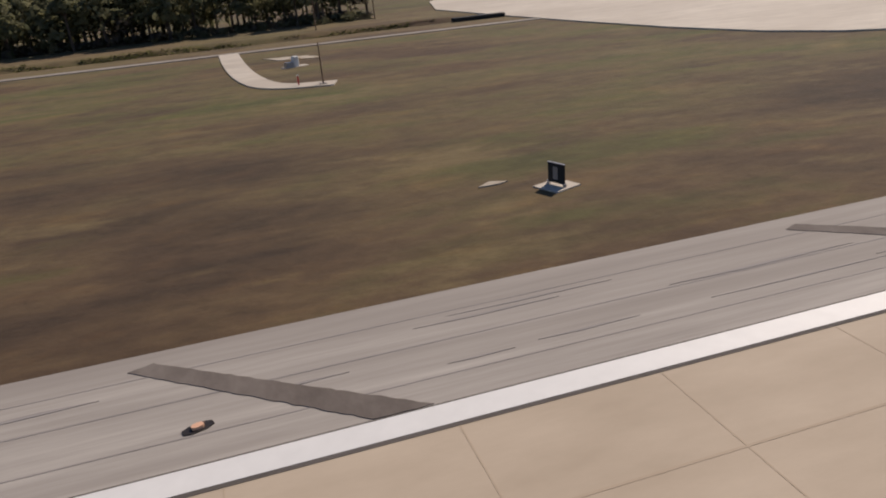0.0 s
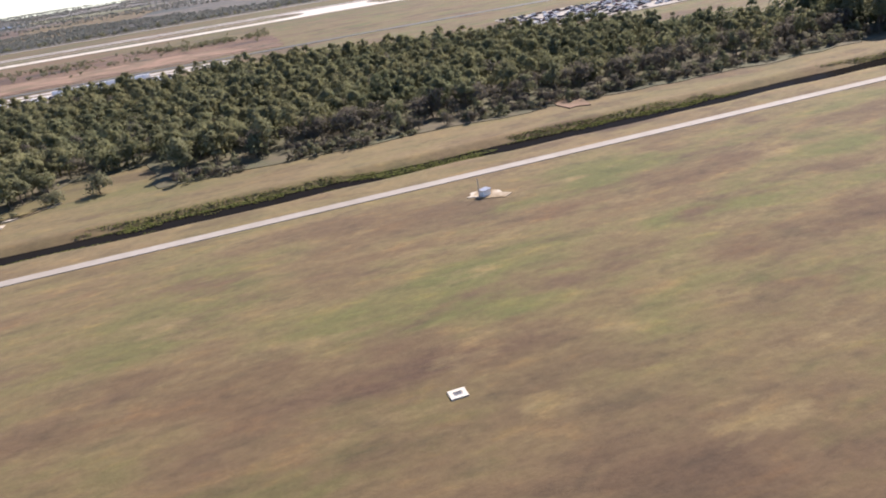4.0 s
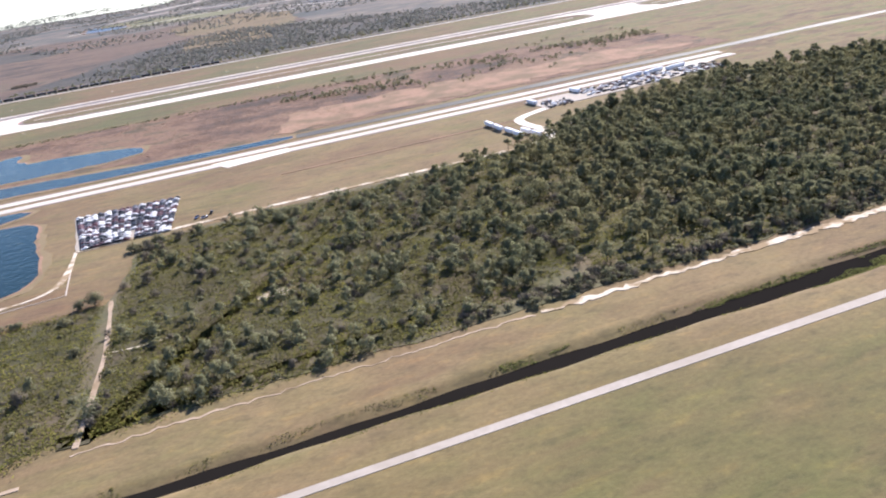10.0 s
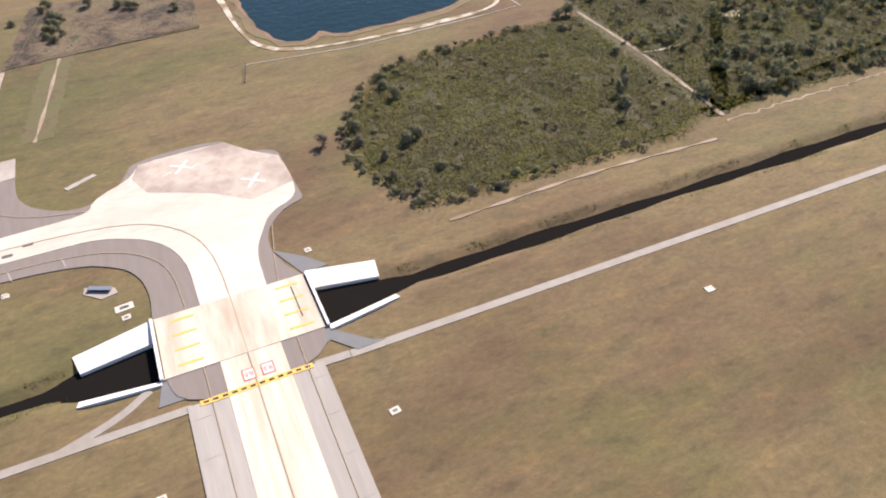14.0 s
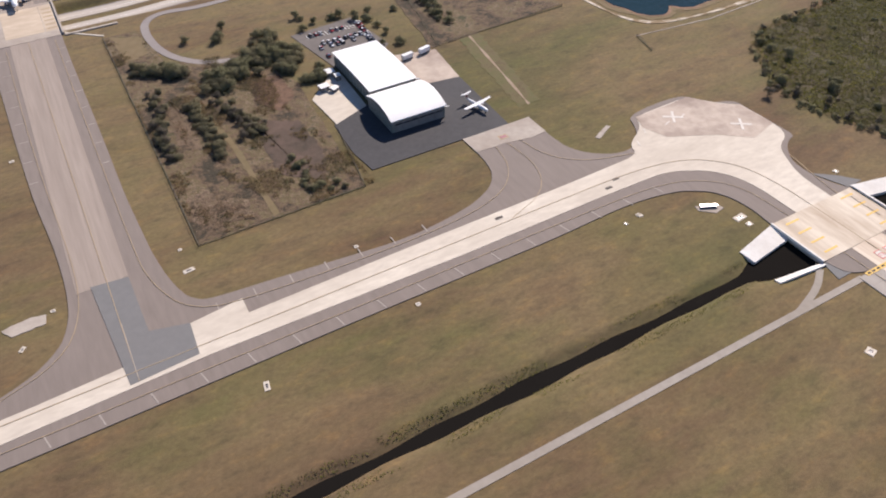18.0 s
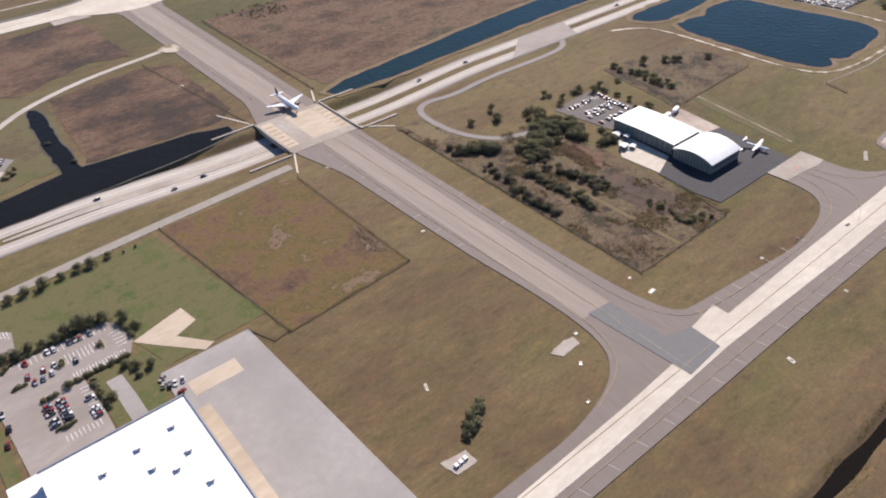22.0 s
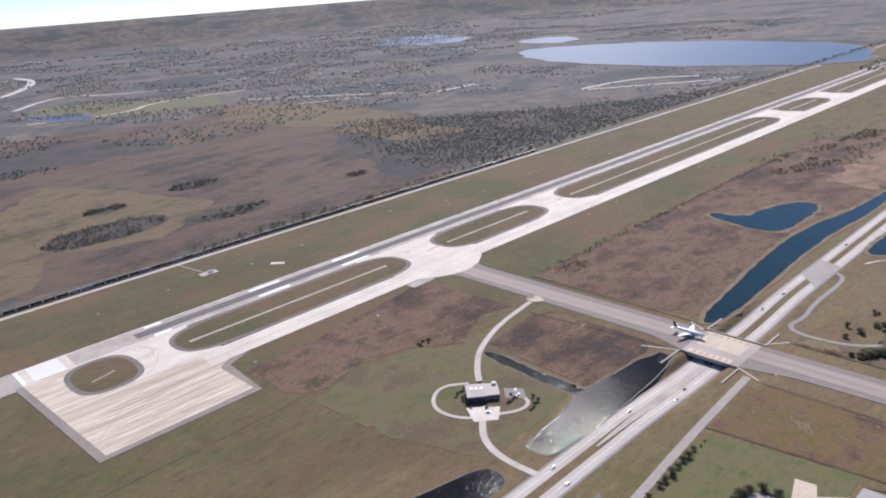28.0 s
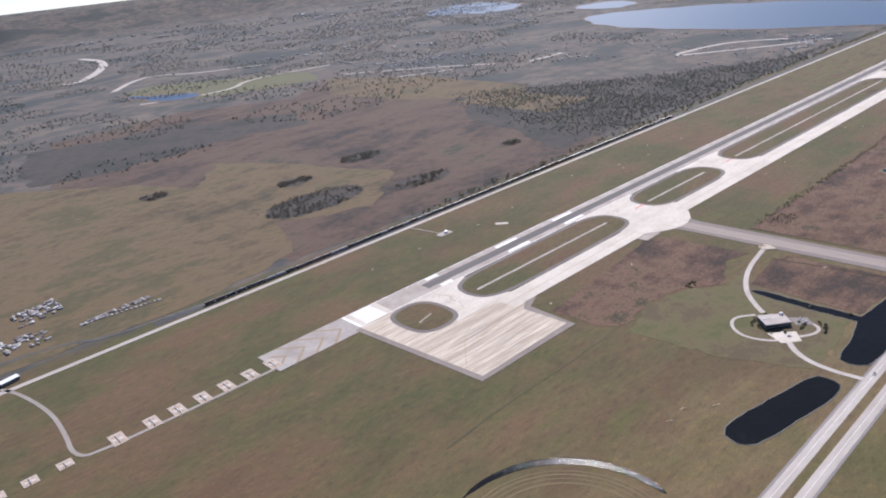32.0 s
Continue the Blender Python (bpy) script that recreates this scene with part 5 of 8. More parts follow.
for _ in range(260):
    px, py = rng.uniform(-461, -300), rng.uniform(110, 202)
    if inside(px, py, SCRUB):
        spots.append((px, py, rng.uniform(0.6, 1.2)))
for _ in range(900):
    px, py = rng.uniform(-392, -290), rng.uniform(114, 200)
    if inside(px, py, SCRUB):
        g = noise.noise(Vector((px * 0.06, py * 0.06, 4.0)))
        if g > 0.12 or rng.random() < 0.10 or (px > -360 and rng.random() < 0.55):
            shrubs.append((px, py, rng.uniform(1.4, 3.6)))
for x in span(-330, -186, 1.6):
    spots += [(x + rng.uniform(-1, 1), 113 + rng.uniform(-0.6, 3), rng.uniform(0.7, 1.5))]
rim = [(-404, 110.5), (-440, 110.5), (-454, 112.5), (-460, 127), (-459.5, 140), (-448, 157.5), (-440, 162), (-415, 164), (-396, 165.5)]
for (ax, ay), (bx, by) in zip(rim, rim[1:]):
    for u in span(0, 1, 1.0 / max(2, math.hypot(bx - ax, by - ay) * 0.9)):
        if rng.random() < (0.8 if ax < -436 and ay < 150 else 0.35):
            spots.append((ax + (bx - ax) * u + rng.gauss(0, 0.7), ay + (by - ay) * u + rng.gauss(0, 0.7), rng.uniform(0.5, 1.5)))
grey = [p for i, p in enumerate(spots) if i % 5 < 2 and p[0] < -395]
mass("grey_shrubs", grey, "grey-brown bushes on the rim of the palmetto", LEAF_BARE, ["shrub", "bare"], 120, 0.13, 26, "shrubs")
spots = [p for p in spots if p not in grey]
mass("scrub_shrubs", spots, "low olive shrubs in the palmetto", LEAF_OAK, ["shrub"], 120, 0.16, 22, "shrubs")
mass("scattered_pines", [s for s in shrubs if s[2] > 2.2], "thin scattered pines in the scrub", LEAF_PINE, ["pine", "bare"], 300, 0.060, 23)
mass("scattered_shrubs", [s for s in shrubs if s[2] <= 2.2], "grey-green shrubs in the scrub", LEAF_BARE, ["oak", "bare"], 260, 0.065, 24, "shrubs")
for i, (px, py, k, s) in enumerate(((-393.7, 166.1, "oak", 1.0), (-396.5, 165.5, "oak", 0.8), (-398.8, 159, "oak", 0.7), (-395, 143.4, "oak", 0.65), (-400.3, 132.4, "pine", 0.6), (-402, 130.5, "bare", 0.9), (-404.7, 127.9, "pine", 0.65), (-406, 124, "oak", 0.8), (-408.2, 120.4, "pine", 0.6), (-428, 161.1, "shrub", 1.2), (-445.4, 156.3, "oak", 0.75), (-446.5, 152, "oak", 0.7), (-445.4, 147.4, "oak", 0.8), (-457, 139.7, "oak", 0.8), (-457.6, 134, "bare", 0.7), (-447.4, 132.1, "oak", 0.9), (-449.5, 130.6, "oak", 0.8), (-446.9, 120.4, "oak", 0.6), (-440.4, 110.8, "shrub", 1.2), (-408.1, 164.3, "shrub", 1.2), (-455, 127, "bare", 0.7), (-456, 121, "bare", 0.6), (-382.9, 170.9, "bare", 0.9), (-371.6, 164.3, "bare", 0.9), (-369, 166, "bare", 0.7), (-378.5, 117.7, "oak", 0.8), (-369, 132.3, "pine", 0.7), (-361.4, 127, "oak", 0.9), (-356.1, 125.6, "pine", 0.75), (-373.7, 142, "pine", 0.6), (-387, 195, "oak", 1.1), (-383, 192, "bare", 1.0), (-381, 196, "oak", 1.0), (-376, 196, "bare", 1.0), (-371, 197, "oak", 0.9), (-366, 116, "oak", 0.5), (-359, 117, "bare", 0.6), (-384, 186, "bare", 0.8), (-380, 190, "bare", 0.9), (-453, 116, "bare", 0.6), (-436, 113, "shrub", 1.0))):
    plant(k, px, py, s, 600 + i)
plant("bare", -464, 137, 0.9, 640, label="bare dead tree standing alone in the grass")

# ---- more mesh helpers ----
def box(bm, x0, y0, z0, x1, y1, z1, turn=0.0, bevel=0.0):
    r = bmesh.ops.create_cube(bm, size=1.0)
    cx, cy, cz = (x0 + x1) / 2, (y0 + y1) / 2, (z0 + z1) / 2
    bmesh.ops.scale(bm, vec=(x1 - x0, y1 - y0, z1 - z0), verts=r["verts"])
    if bevel:
        edges = list({e for v in r["verts"] for e in v.link_edges})
        g = bmesh.ops.bevel(bm, geom=edges, offset=bevel, segments=1, affect='EDGES')
        verts = list({v for f in g["faces"] for v in f.verts} | {v for v in r["verts"] if v.is_valid})
    else:
        verts = r["verts"]
    bmesh.ops.transform(bm, matrix=Matrix.Translation((cx, cy, cz)) @ Matrix.Rotation(turn, 4, 'Z'), verts=verts)


def box_part(name, dims, material, parent, label="", bevel=0.0):
    bm = bmesh.new()
    box(bm, *dims, bevel=bevel)
    return link(name, bm, material, parent, label)


def loft(rings, n=12, caps=True):
    """A closed skin through circles (x, z, radius across, radius up)."""
    bm = bmesh.new()
    rows = []
    for x, z, ry, rz in rings:
        rows.append([bm.verts.new((x, ry * math.cos(6.2832 * k / n), z + rz * math.sin(6.2832 * k / n))) for k in range(n)])
    for a, b in zip(rows, rows[1:]):
        for k in range(n):
            bm.faces.new((a[k], a[(k + 1) % n], b[(k + 1) % n], b[k]))
    if caps:
        bm.faces.new(rows[0])
        bm.faces.new(rows[-1])
    bmesh.ops.recalc_face_normals(bm, faces=bm.faces)
    for f in bm.faces:
        f.smooth = True
    return bm


def blade(pts, thick, axis=2):
    """A thin plate from an outline, level or upright."""
    bm = bmesh.new()
    rows = []
    for s in (-0.5, 0.5):
        ring = []
        for p in pts:
            v = Vector(p)
            v[axis] += s * thick
            ring.append(bm.verts.new(v))
        rows.append(ring)
    bm.faces.new(rows[0])
    bm.faces.new(rows[1])
    for k in range(len(pts)):
        bm.faces.new((rows[0][k], rows[0][(k + 1) % len(pts)], rows[1][(k + 1) % len(pts)], rows[1][k]))
    bmesh.ops.recalc_face_normals(bm, faces=bm.faces)
    return bm


WHITE_SKIN = plain("white aircraft paint", (0.80, 0.80, 0.80), 0.3, var=0.05)
NAVY = plain("dark blue paint", (0.03, 0.04, 0.09), 0.4)
MAROON = plain("dark red paint", (0.20, 0.03, 0.04), 0.4)
WIRE = plain("dull dark wire", (0.10, 0.085, 0.07), 0.9)
METAL = plain("bare grey metal", (0.42, 0.42, 0.43), 0.4, 0.7)
TYRE = plain("black rubber", (0.02, 0.02, 0.02), 0.9)
GLASS = plain("dark tinted glass", (0.015, 0.018, 0.022), 0.08)
ROOF = surface("white sheet roof", (0.76, 0.76, 0.75), (0.86, 0.86, 0.85), (0.66, 0.65, 0.62), 0.6, 0.1, 0.55, depth=0.03)
GREEN_WALL = surface("dull green sheet wall", (0.155, 0.165, 0.145), (0.200, 0.210, 0.185), (0.120, 0.125, 0.110), 2.0, 0.3, 0.7, stretch=(3, 3, 0.2))
GREY_WALL = surface("grey masonry wall", (0.185, 0.165, 0.155), (0.235, 0.215, 0.200), (0.150, 0.130, 0.120), 1.2, 0.3, 0.85)
ROOF_GREY = surface("weathered grey flat roof", (0.38, 0.335, 0.30), (0.48, 0.43, 0.38), (0.29, 0.25, 0.22), 0.7, 0.12, 0.85)
CREAM = plain("cream paint", (0.60, 0.54, 0.42), 0.6)
WOODEN = plain("weathered timber", (0.24, 0.16, 0.10), 0.9)


def aircraft(x, y, turn, length, span, turboprop, label, accent):
    """An airliner with its nose along +x before it is turned."""
    root = empty("aircraft", x, y, 0.2, turn, label, "aircraft")
    r = length * (0.052 if turboprop else 0.055)
    z = r * 2.3
    L = length
    part("fuselage", loft([(L * 0.50, z - r * 0.25, 0.02, 0.02), (L * 0.48, z - r * 0.15, r * 0.45, r * 0.45), (L * 0.44, z, r * 0.82, r * 0.85), (L * 0.38, z, r, r), (-L * 0.18, z, r, r), (-L * 0.34, z + r * 0.25, r * 0.72, r * 0.72), (-L * 0.46, z + r * 0.6, r * 0.3, r * 0.32), (-L * 0.5, z + r * 0.7, 0.03, 0.05)], 14), WHITE_SKIN, root)
    part("belly_stripe", loft([(L * 0.36, z - r * 0.42, r * 0.93, r * 0.2), (-L * 0.2, z - r * 0.42, r * 0.93, r * 0.2)], 10), accent, root, "dark stripe along the fuselage")
    bm = bmesh.new()
    box(bm, L * 0.425, -r * 0.62, z + r * 0.22, L * 0.452, r * 0.62, z + r * 0.6)
    part("windscreen", bm, GLASS, root)
    wz = z + r * 0.75 if turboprop else z - r * 0.55
    sweep = 0.02 if turboprop else 0.17
    c0, c1 = (0.115, 0.07) if turboprop else (0.19, 0.055)
    h = span / 2
    for s in (1, -1):
        part("wing", blade([(L * (0.06 + c0 / 2), s * r * 0.5, wz), (L * (0.06 - sweep + c1 / 2), s * h, wz + L * 0.025), (L * (0.06 - sweep - c1 / 2), s * h, wz + L * 0.025), (L * (0.03 - c0 / 2), s * r * 0.5, wz)], r * 0.22), WHITE_SKIN, root)
        tz = z + (r * 3.3 if turboprop else r * 0.55)
        part("tailplane", blade([(-L * 0.41, s * r * 0.1, tz), (-L * 0.46, s * h * 0.36, tz + 0.05), (-L * 0.5, s * h * 0.36, tz + 0.05), (-L * 0.495, s * r * 0.1, tz)], r * 0.14), WHITE_SKIN, root)
        ex, ey = (L * 0.10, h * 0.30) if turboprop else (L * 0.11, h * 0.34)
        ez = wz - (r * 0.15 if turboprop else r * 0.55)
        er = r * (0.36 if turboprop else 0.52)
        eng = part("engine", loft([(ex + L * 0.065, ez, er * 0.85, er * 0.85), (ex + L * 0.045, ez, er, er), (ex - L * 0.04, ez, er * 0.9, er * 0.9), (ex - L * 0.09, ez, er * 0.4, er * 0.4)], 10), accent if not turboprop else WHITE_SKIN, root, "engine pod under the wing")
        eng.location = (0, s * ey, 0)
        hub = part("intake", loft([(ex + L * 0.066, ez, er * 0.7, er * 0.7), (ex + L * 0.07, ez, er * 0.7, er * 0.7)], 10), TYRE, eng)
        bm = bmesh.new()
        box(bm, -L * 0.03, s * r * 1.1 - 0.04, 0.1, -L * 0.03 + 0.08, s * r * 1.1 + 0.04, wz)
        part("landing_leg", bm, METAL, root)
        w = part("wheel", loft([(-0.1, 0, 0.02, 0.02), (-0.1, 0, r * 0.42, r * 0.42), (0.1, 0, r * 0.42, r * 0.42), (0.1, 0, 0.02, 0.02)], 12), TYRE, root)
        w.matrix_local = pose(-L * 0.03, s * r * 1.1, r * 0.42 - 0.03, 0, 0, 90)
    part("fin", blade([(-L * 0.36, 0, z + r * 0.6), (-L * 0.455, 0, z + L * 0.185), (-L * 0.505, 0, z + L * 0.185), (-L * 0.485, 0, z + r * 0.5)], r * 0.18, 1), accent, root, "dark painted tail fin")
    bm = bmesh.new()
    box(bm, L * 0.40 - 0.05, -0.04, 0.1, L * 0.40 + 0.05, 0.04, z - r * 0.6)
    part("nose_leg", bm, METAL, root)
    w = part("wheel", loft([(-0.08, 0, 0.02, 0.02), (-0.08, 0, r * 0.34, r * 0.34), (0.08, 0, r * 0.34, r * 0.34), (0.08, 0, 0.02, 0.02)], 12), TYRE, root)
    w.matrix_local = pose(L * 0.40, 0, r * 0.34 - 0.03, 0, 0, 90)
    return root


aircraft(-525.3, 167.6, radians(-78), 7.6, 8.0, True, "white twin-engined airliner parked on the black apron", MAROON)
aircraft(-612.2, 287.5, radians(-90), 15.0, 13.6, False, "white airliner with a dark tail taxiing over the bridge", NAVY)

# ---- cars ----
CAR_PAINT = tinted("car paint", [(0.0, (0.70, 0.70, 0.70)), (0.35, (0.62, 0.62, 0.62)), (0.36, (0.33, 0.33, 0.34)), (0.55, (0.30, 0.31, 0.33)), (0.56, (0.03, 0.03, 0.035)), (0.75, (0.04, 0.04, 0.045)), (0.76, (0.30, 0.03, 0.03)), (0.86, (0.25, 0.03, 0.03)), (0.87, (0.05, 0.08, 0.18)), (1.0, (0.55, 0.50, 0.42))], 0.3)
SIDE = [(-0.95, 0.16), (-0.95, 0.36), (-0.86, 0.42), (0.35, 0.42), (0.90, 0.34), (0.96, 0.28), (0.96, 0.16)]
CABIN = [(-0.80, 0.41), (-0.62, 0.63), (0.10, 0.64), (0.42, 0.41)]


def prism(outline, half, inset=0.0):
    bm = bmesh.new()
    rows = []
    for s in (-1, 1):
        rows.append([bm.verts.new((px, s * (half - (inset if pz > 0.5 else 0)), pz)) for px, pz in outline])
    bm.faces.new(rows[0])
    bm.faces.new(rows[1])
    for k in range(len(outline)):
        bm.faces.new((rows[0][k], rows[0][(k + 1) % len(outline)], rows[1][(k + 1) % len(outline)], rows[1][k]))
    bmesh.ops.recalc_face_normals(bm, faces=bm.faces)
    return bm


def first_car():
    root = empty("car", 0, 0, label="parked saloon car on the car park", category="car", group="parked cars")
    part("body", prism(SIDE, 0.38), CAR_PAINT, root)
    part("window_glass", prism(CABIN, 0.35, 0.06), GLASS, root, "dark glass cabin")
    bm = bmesh.new()
    box(bm, -0.58, -0.29, 0.635, 0.06, 0.29, 0.665)
    part("roof", bm, CAR_PAINT, root)
    for cx in (-0.58, 0.60):
        for s in (-1, 1):
            w = part("wheel", loft([(-0.07, 0, 0.02, 0.02), (-0.07, 0, 0.15, 0.15), (0.07, 0, 0.15, 0.15), (0.07, 0, 0.02, 0.02)], 10), TYRE, root)
            w.matrix_local = pose(cx, s * 0.34, 0.15, 0, 0, 90)
    return root


car = first_car()
spots = []
rng = random.Random(8)
for cy, n in ((221.5, 7), (215.8, 9), (213.6, 8), (208.6, 7)):
    for i in range(n):
        if rng.random() < 0.78:
            spots.append((-545 + i * 1.55 + rng.uniform(-0.1, 0.1), cy, 90, 0.16))
for i in range(9):
    spots.append((-531.8 + i * 0.15, 209.5 + i * 1.6, 5, 0.16))
for px, py, a in ((-708.8, 220.2, 95), (-707.5, 220.2, 95), (-704.2, 220.3, 92), (-703.1, 220.3, 92), (-702.0, 220.3, 92), (-699.8, 220.2, 90), (-713.4, 219.8, 95), (-710.9, 215.4, 85), (-709.7, 213.3, 85), (-708.7, 215.2, 85), (-711.6, 212.8, 85), (-714.0, 215.3, 85), (-713.2, 212.8, 85), (-704.8, 213.6, 90), (-721.3, 211.5, 80), (-720.6, 208.0, 80), (-720.4, 203.5, 85), (-721.6, 199.4, 85), (-706.0, 196.6, 5), (-706.0, 197.7, 5), (-705.9, 201.1, 5), (-706.0, 195.5, 5)):
    spots.append((px, py, a, 0.17))
for i in range(6):
    for x in (-713.2, -710.7):
        if rng.random() < 0.9:
            spots.append((x, 198.4 + i * 1.15, 5, 0.17))
for px, py, a in ((-695.5, 316.5, 40), (-697.0, 313.6, 40), (-699.2, 313.2, 130), (-714, 314, 130)):
    spots.append((px, py, a, 0.15))
for px, py, a in ((-728.6, 266.4, 0), (-725.0, 275.0, 180), (-661.6, 266.0, 0), (-651.9, 267.8, 0), (-566.1, 275.1, 180), (-545.0, 274.0, 180), (-680.5, 274.4, 180), (-460.0, 274.2, 180)):
    spots.append((px, py, a, 0.13 + deep(px, py)))
for px, py, a in ((-371.5, 211.0, 60), (-369.5, 209.6, 20), (-367.5, 212.6, 80), (-537, 198, 90), (-693.4, 194.4, 60), (-692.4, 193.6, 70), (-691.3, 193.4, 70), (-689.8, 193.3, 70), (-691.2, 190.4, 20), (-692.9, 196.4, 30)):
    spots.append((px, py, a, 0.12))
for i, (px, py, a, pz) in enumerate(spots):
    m = pose(px, py, pz, 0, 0, a + (180 if i % 3 == 0 else 0))
    if i == 0:
        car.matrix_world = m
    else:
        copy_thing(car, m)


LOT_PAINT = [plain("white stored car paint", (0.62, 0.62, 0.62), 0.5), plain("black stored car paint", (0.020, 0.019, 0.021), 0.5), plain("grey stored car paint", (0.12, 0.12, 0.13), 0.5), plain("maroon stored car paint", (0.075, 0.022, 0.022), 0.5)]


def lot(name, cells, label):
    """A field of closely parked cars far off, as one object; like cars stand in runs."""
    r = random.Random(len(cells))
    V, F, M = [], [], []
    left, tone = 0, 0
    for px, py, a in cells:
        if left == 0:
            left, tone = r.choice((1, 1, 1, 2, 3)), r.choice((0, 0, 0, 1, 1, 1, 1, 2, 3, 3))
        left -= 1
        c, s = math.cos(a), math.sin(a)
        for outline, half in ((SIDE, 0.38), (CABIN, 0.33)):
            i, n = len(V), len(outline)
            for sg in (-1, 1):
                V += [(px + ox * c - sg * half * s, py + ox * s + sg * half * c, oz + 0.1) for ox, oz in outline]
            F += [tuple(range(i, i + n)), tuple(range(i + 2 * n - 1, i + n - 1, -1))]
            F += [(i + k, i + (k + 1) % n, i + n + (k + 1) % n, i + n + k) for k in range(n)]
            M += [tone] * (n + 2)
    me = bpy.data.meshes.new(name)
    me.from_pydata(V, [], F)
    for m in LOT_PAINT:
        me.materials.append(m)
    me.polygons.foreach_set("material_index", M)
    return tagged(new(name, me), label, "parked cars", kind="stuff")


rng = random.Random(9)
cells = []
for i in range(15):
    for k in range(34):
        u, v = (i + 0.5) / 15, k / 33
        if i == 8 and v < 0.25 or rng.random() < 0.03:
            continue
        ax, ay = -400.6 + 22 * u, 206.4 - 0.6 * u
        bx, by = -405.4 + 29.6 * u, 237.2 - 1.2 * u
        cells.append((ax + (bx - ax) * v, ay + (by - ay) * v, rng.choice((0.0, math.pi)) + rng.uniform(-0.04, 0.04)))
lot("parked_car_field", cells, "closely parked stored cars in many rows on gravel")
area("car_lot_ground", [(-402, 206), (-379.5, 205.4), (-376.5, 236), (-406, 237.6)], 0.10, SERVICE, "grey gravel of the car storage field", "gravel", 4, 0.3, 50)
cells = []
for px0, px1, py0, py1 in ((-757, -735, 192, 232), (-734.5, -730.5, 200, 236)):
    for x in span(px0, px1, 2.4):
        for y in span(py0, py1, 1.05):
            if rng.random() < (0.62 if noise.noise(Vector((x * 0.15, y * 0.15, 2))) > -0.15 else 0.1) and abs(y - 213) > 1.6:
                cells.append((x + rng.uniform(-0.2, 0.2), y, rng.uniform(-0.1, 0.1) + rng.choice((0, math.pi))))
lot("salvage_car_field", cells, "jumbled rows of cars on pale ground")
cells = [(-228 + rng.uniform(0, 62), 248 + rng.uniform(0, 13), rng.uniform(-0.2, 0.2)) for _ in range(210)] + [(-247 + rng.uniform(0, 10), 244 + rng.uniform(0, 12), 1.2) for _ in range(44)]
lot("parked_car_field", cells, "stored cars and vans beside the wood")
cells = [(-60 + rng.uniform(0, 62), 208 + rng.uniform(0, 36), rng.uniform(-0.2, 0.2)) for _ in range(420)]
lot("parked_car_field", cells, "large far car field behind the wood")
area("car_lot_ground", [(-62, 206), (4, 206), (6, 247), (-62, 246)], 0.2, SERVICE, "grey gravel of a far car field", "gravel", 6, 1, 51)
area("car_lot_ground", [(-249, 245), (-176, 249), (-178, 262), (-250, 259)], 0.2, SERVICE, "gravel strip beside the wood", "gravel", 5, 0.8, 52)


def trailer(x, y, turn, length, label):
    root = empty("trailer", x, y, 0.12, turn, label, "trailer", "trailers")
    part("box_body", (lambda b: (box(b, -length / 2, -0.55, 0.45, length / 2, 0.55, 1.6, bevel=0.04), b)[1])(bmesh.new()), WHITE_SKIN, root)
    box_part("underframe", (-length * 0.48, -0.45, 0.28, length * 0.48, 0.45, 0.44), METAL, root)
    for cx in (-length * 0.38, length * 0.36):
        for s in (-1, 1):
            w = part("wheel", loft([(-0.08, 0, 0.02, 0.02), (-0.08, 0, 0.22, 0.22), (0.08, 0, 0.22, 0.22), (0.08, 0, 0.02, 0.02)], 10), TYRE, root)
            w.matrix_local = pose(cx, s * 0.45, 0.22, 0, 0, 90)


for x, y, a, n in ((-273.6, 237, 93, 5.5), (-273.2, 230.5, 93, 5.5), (-272.2, 223.5, 95, 5.5), (-271.8, 217.5, 95, 5.0), (-268.4, 219, 100, 5.0), (-267.4, 213.5, 100, 4.0), (-249, 255, 95, 6), (-229, 259, 95, 6), (-204, 262, 12, 5), (-199, 263, 10, 5), (-194, 262.4, 14, 5), (-189, 263.6, 8, 5), (-184, 262, 12, 5), (-179, 263, 10, 5)):
    trailer(x, y, radians(a), n, "long white box trailer parked in a row")
for x, y, a in ((-523, 197.3, 15), (-528.3, 196.6, 10)):
    trailer(x, y, radians(a), 3.2, "small cream-white trailer beside the hangar")


# ---- hangars ----
def barrel(x0, x1, y0, y1, eave, rise, over=0.3, n=18):
    """A low-arched roof sheet with thickness, its axis along x."""
    bm = bmesh.new()
    rows = []
    for dz in (0.0, -0.22):
        row = []
        for i in range(n + 1):
            u = i / n
            y = y0 - over + (y1 - y0 + 2 * over) * u
            z = eave + rise * (1 - (2 * u - 1) ** 2) + dz + 0.2
            row.append((bm.verts.new((x0 - over, y, z)), bm.verts.new((x1 + over, y, z))))
        rows.append(row)
    for row in rows:
        for a, b in zip(row, row[1:]):
            bm.faces.new((a[0], a[1], b[1], b[0]))
    for k in (0, 1):
        for i in range(n):
            bm.faces.new((rows[0][i][k], rows[0][i + 1][k], rows[1][i + 1][k], rows[1][i][k]))
    for i in (0, n):
        bm.faces.new((rows[0][i][0], rows[0][i][1], rows[1][i][1], rows[1][i][0]))
    bmesh.ops.recalc_face_normals(bm, faces=bm.faces)
    return bm


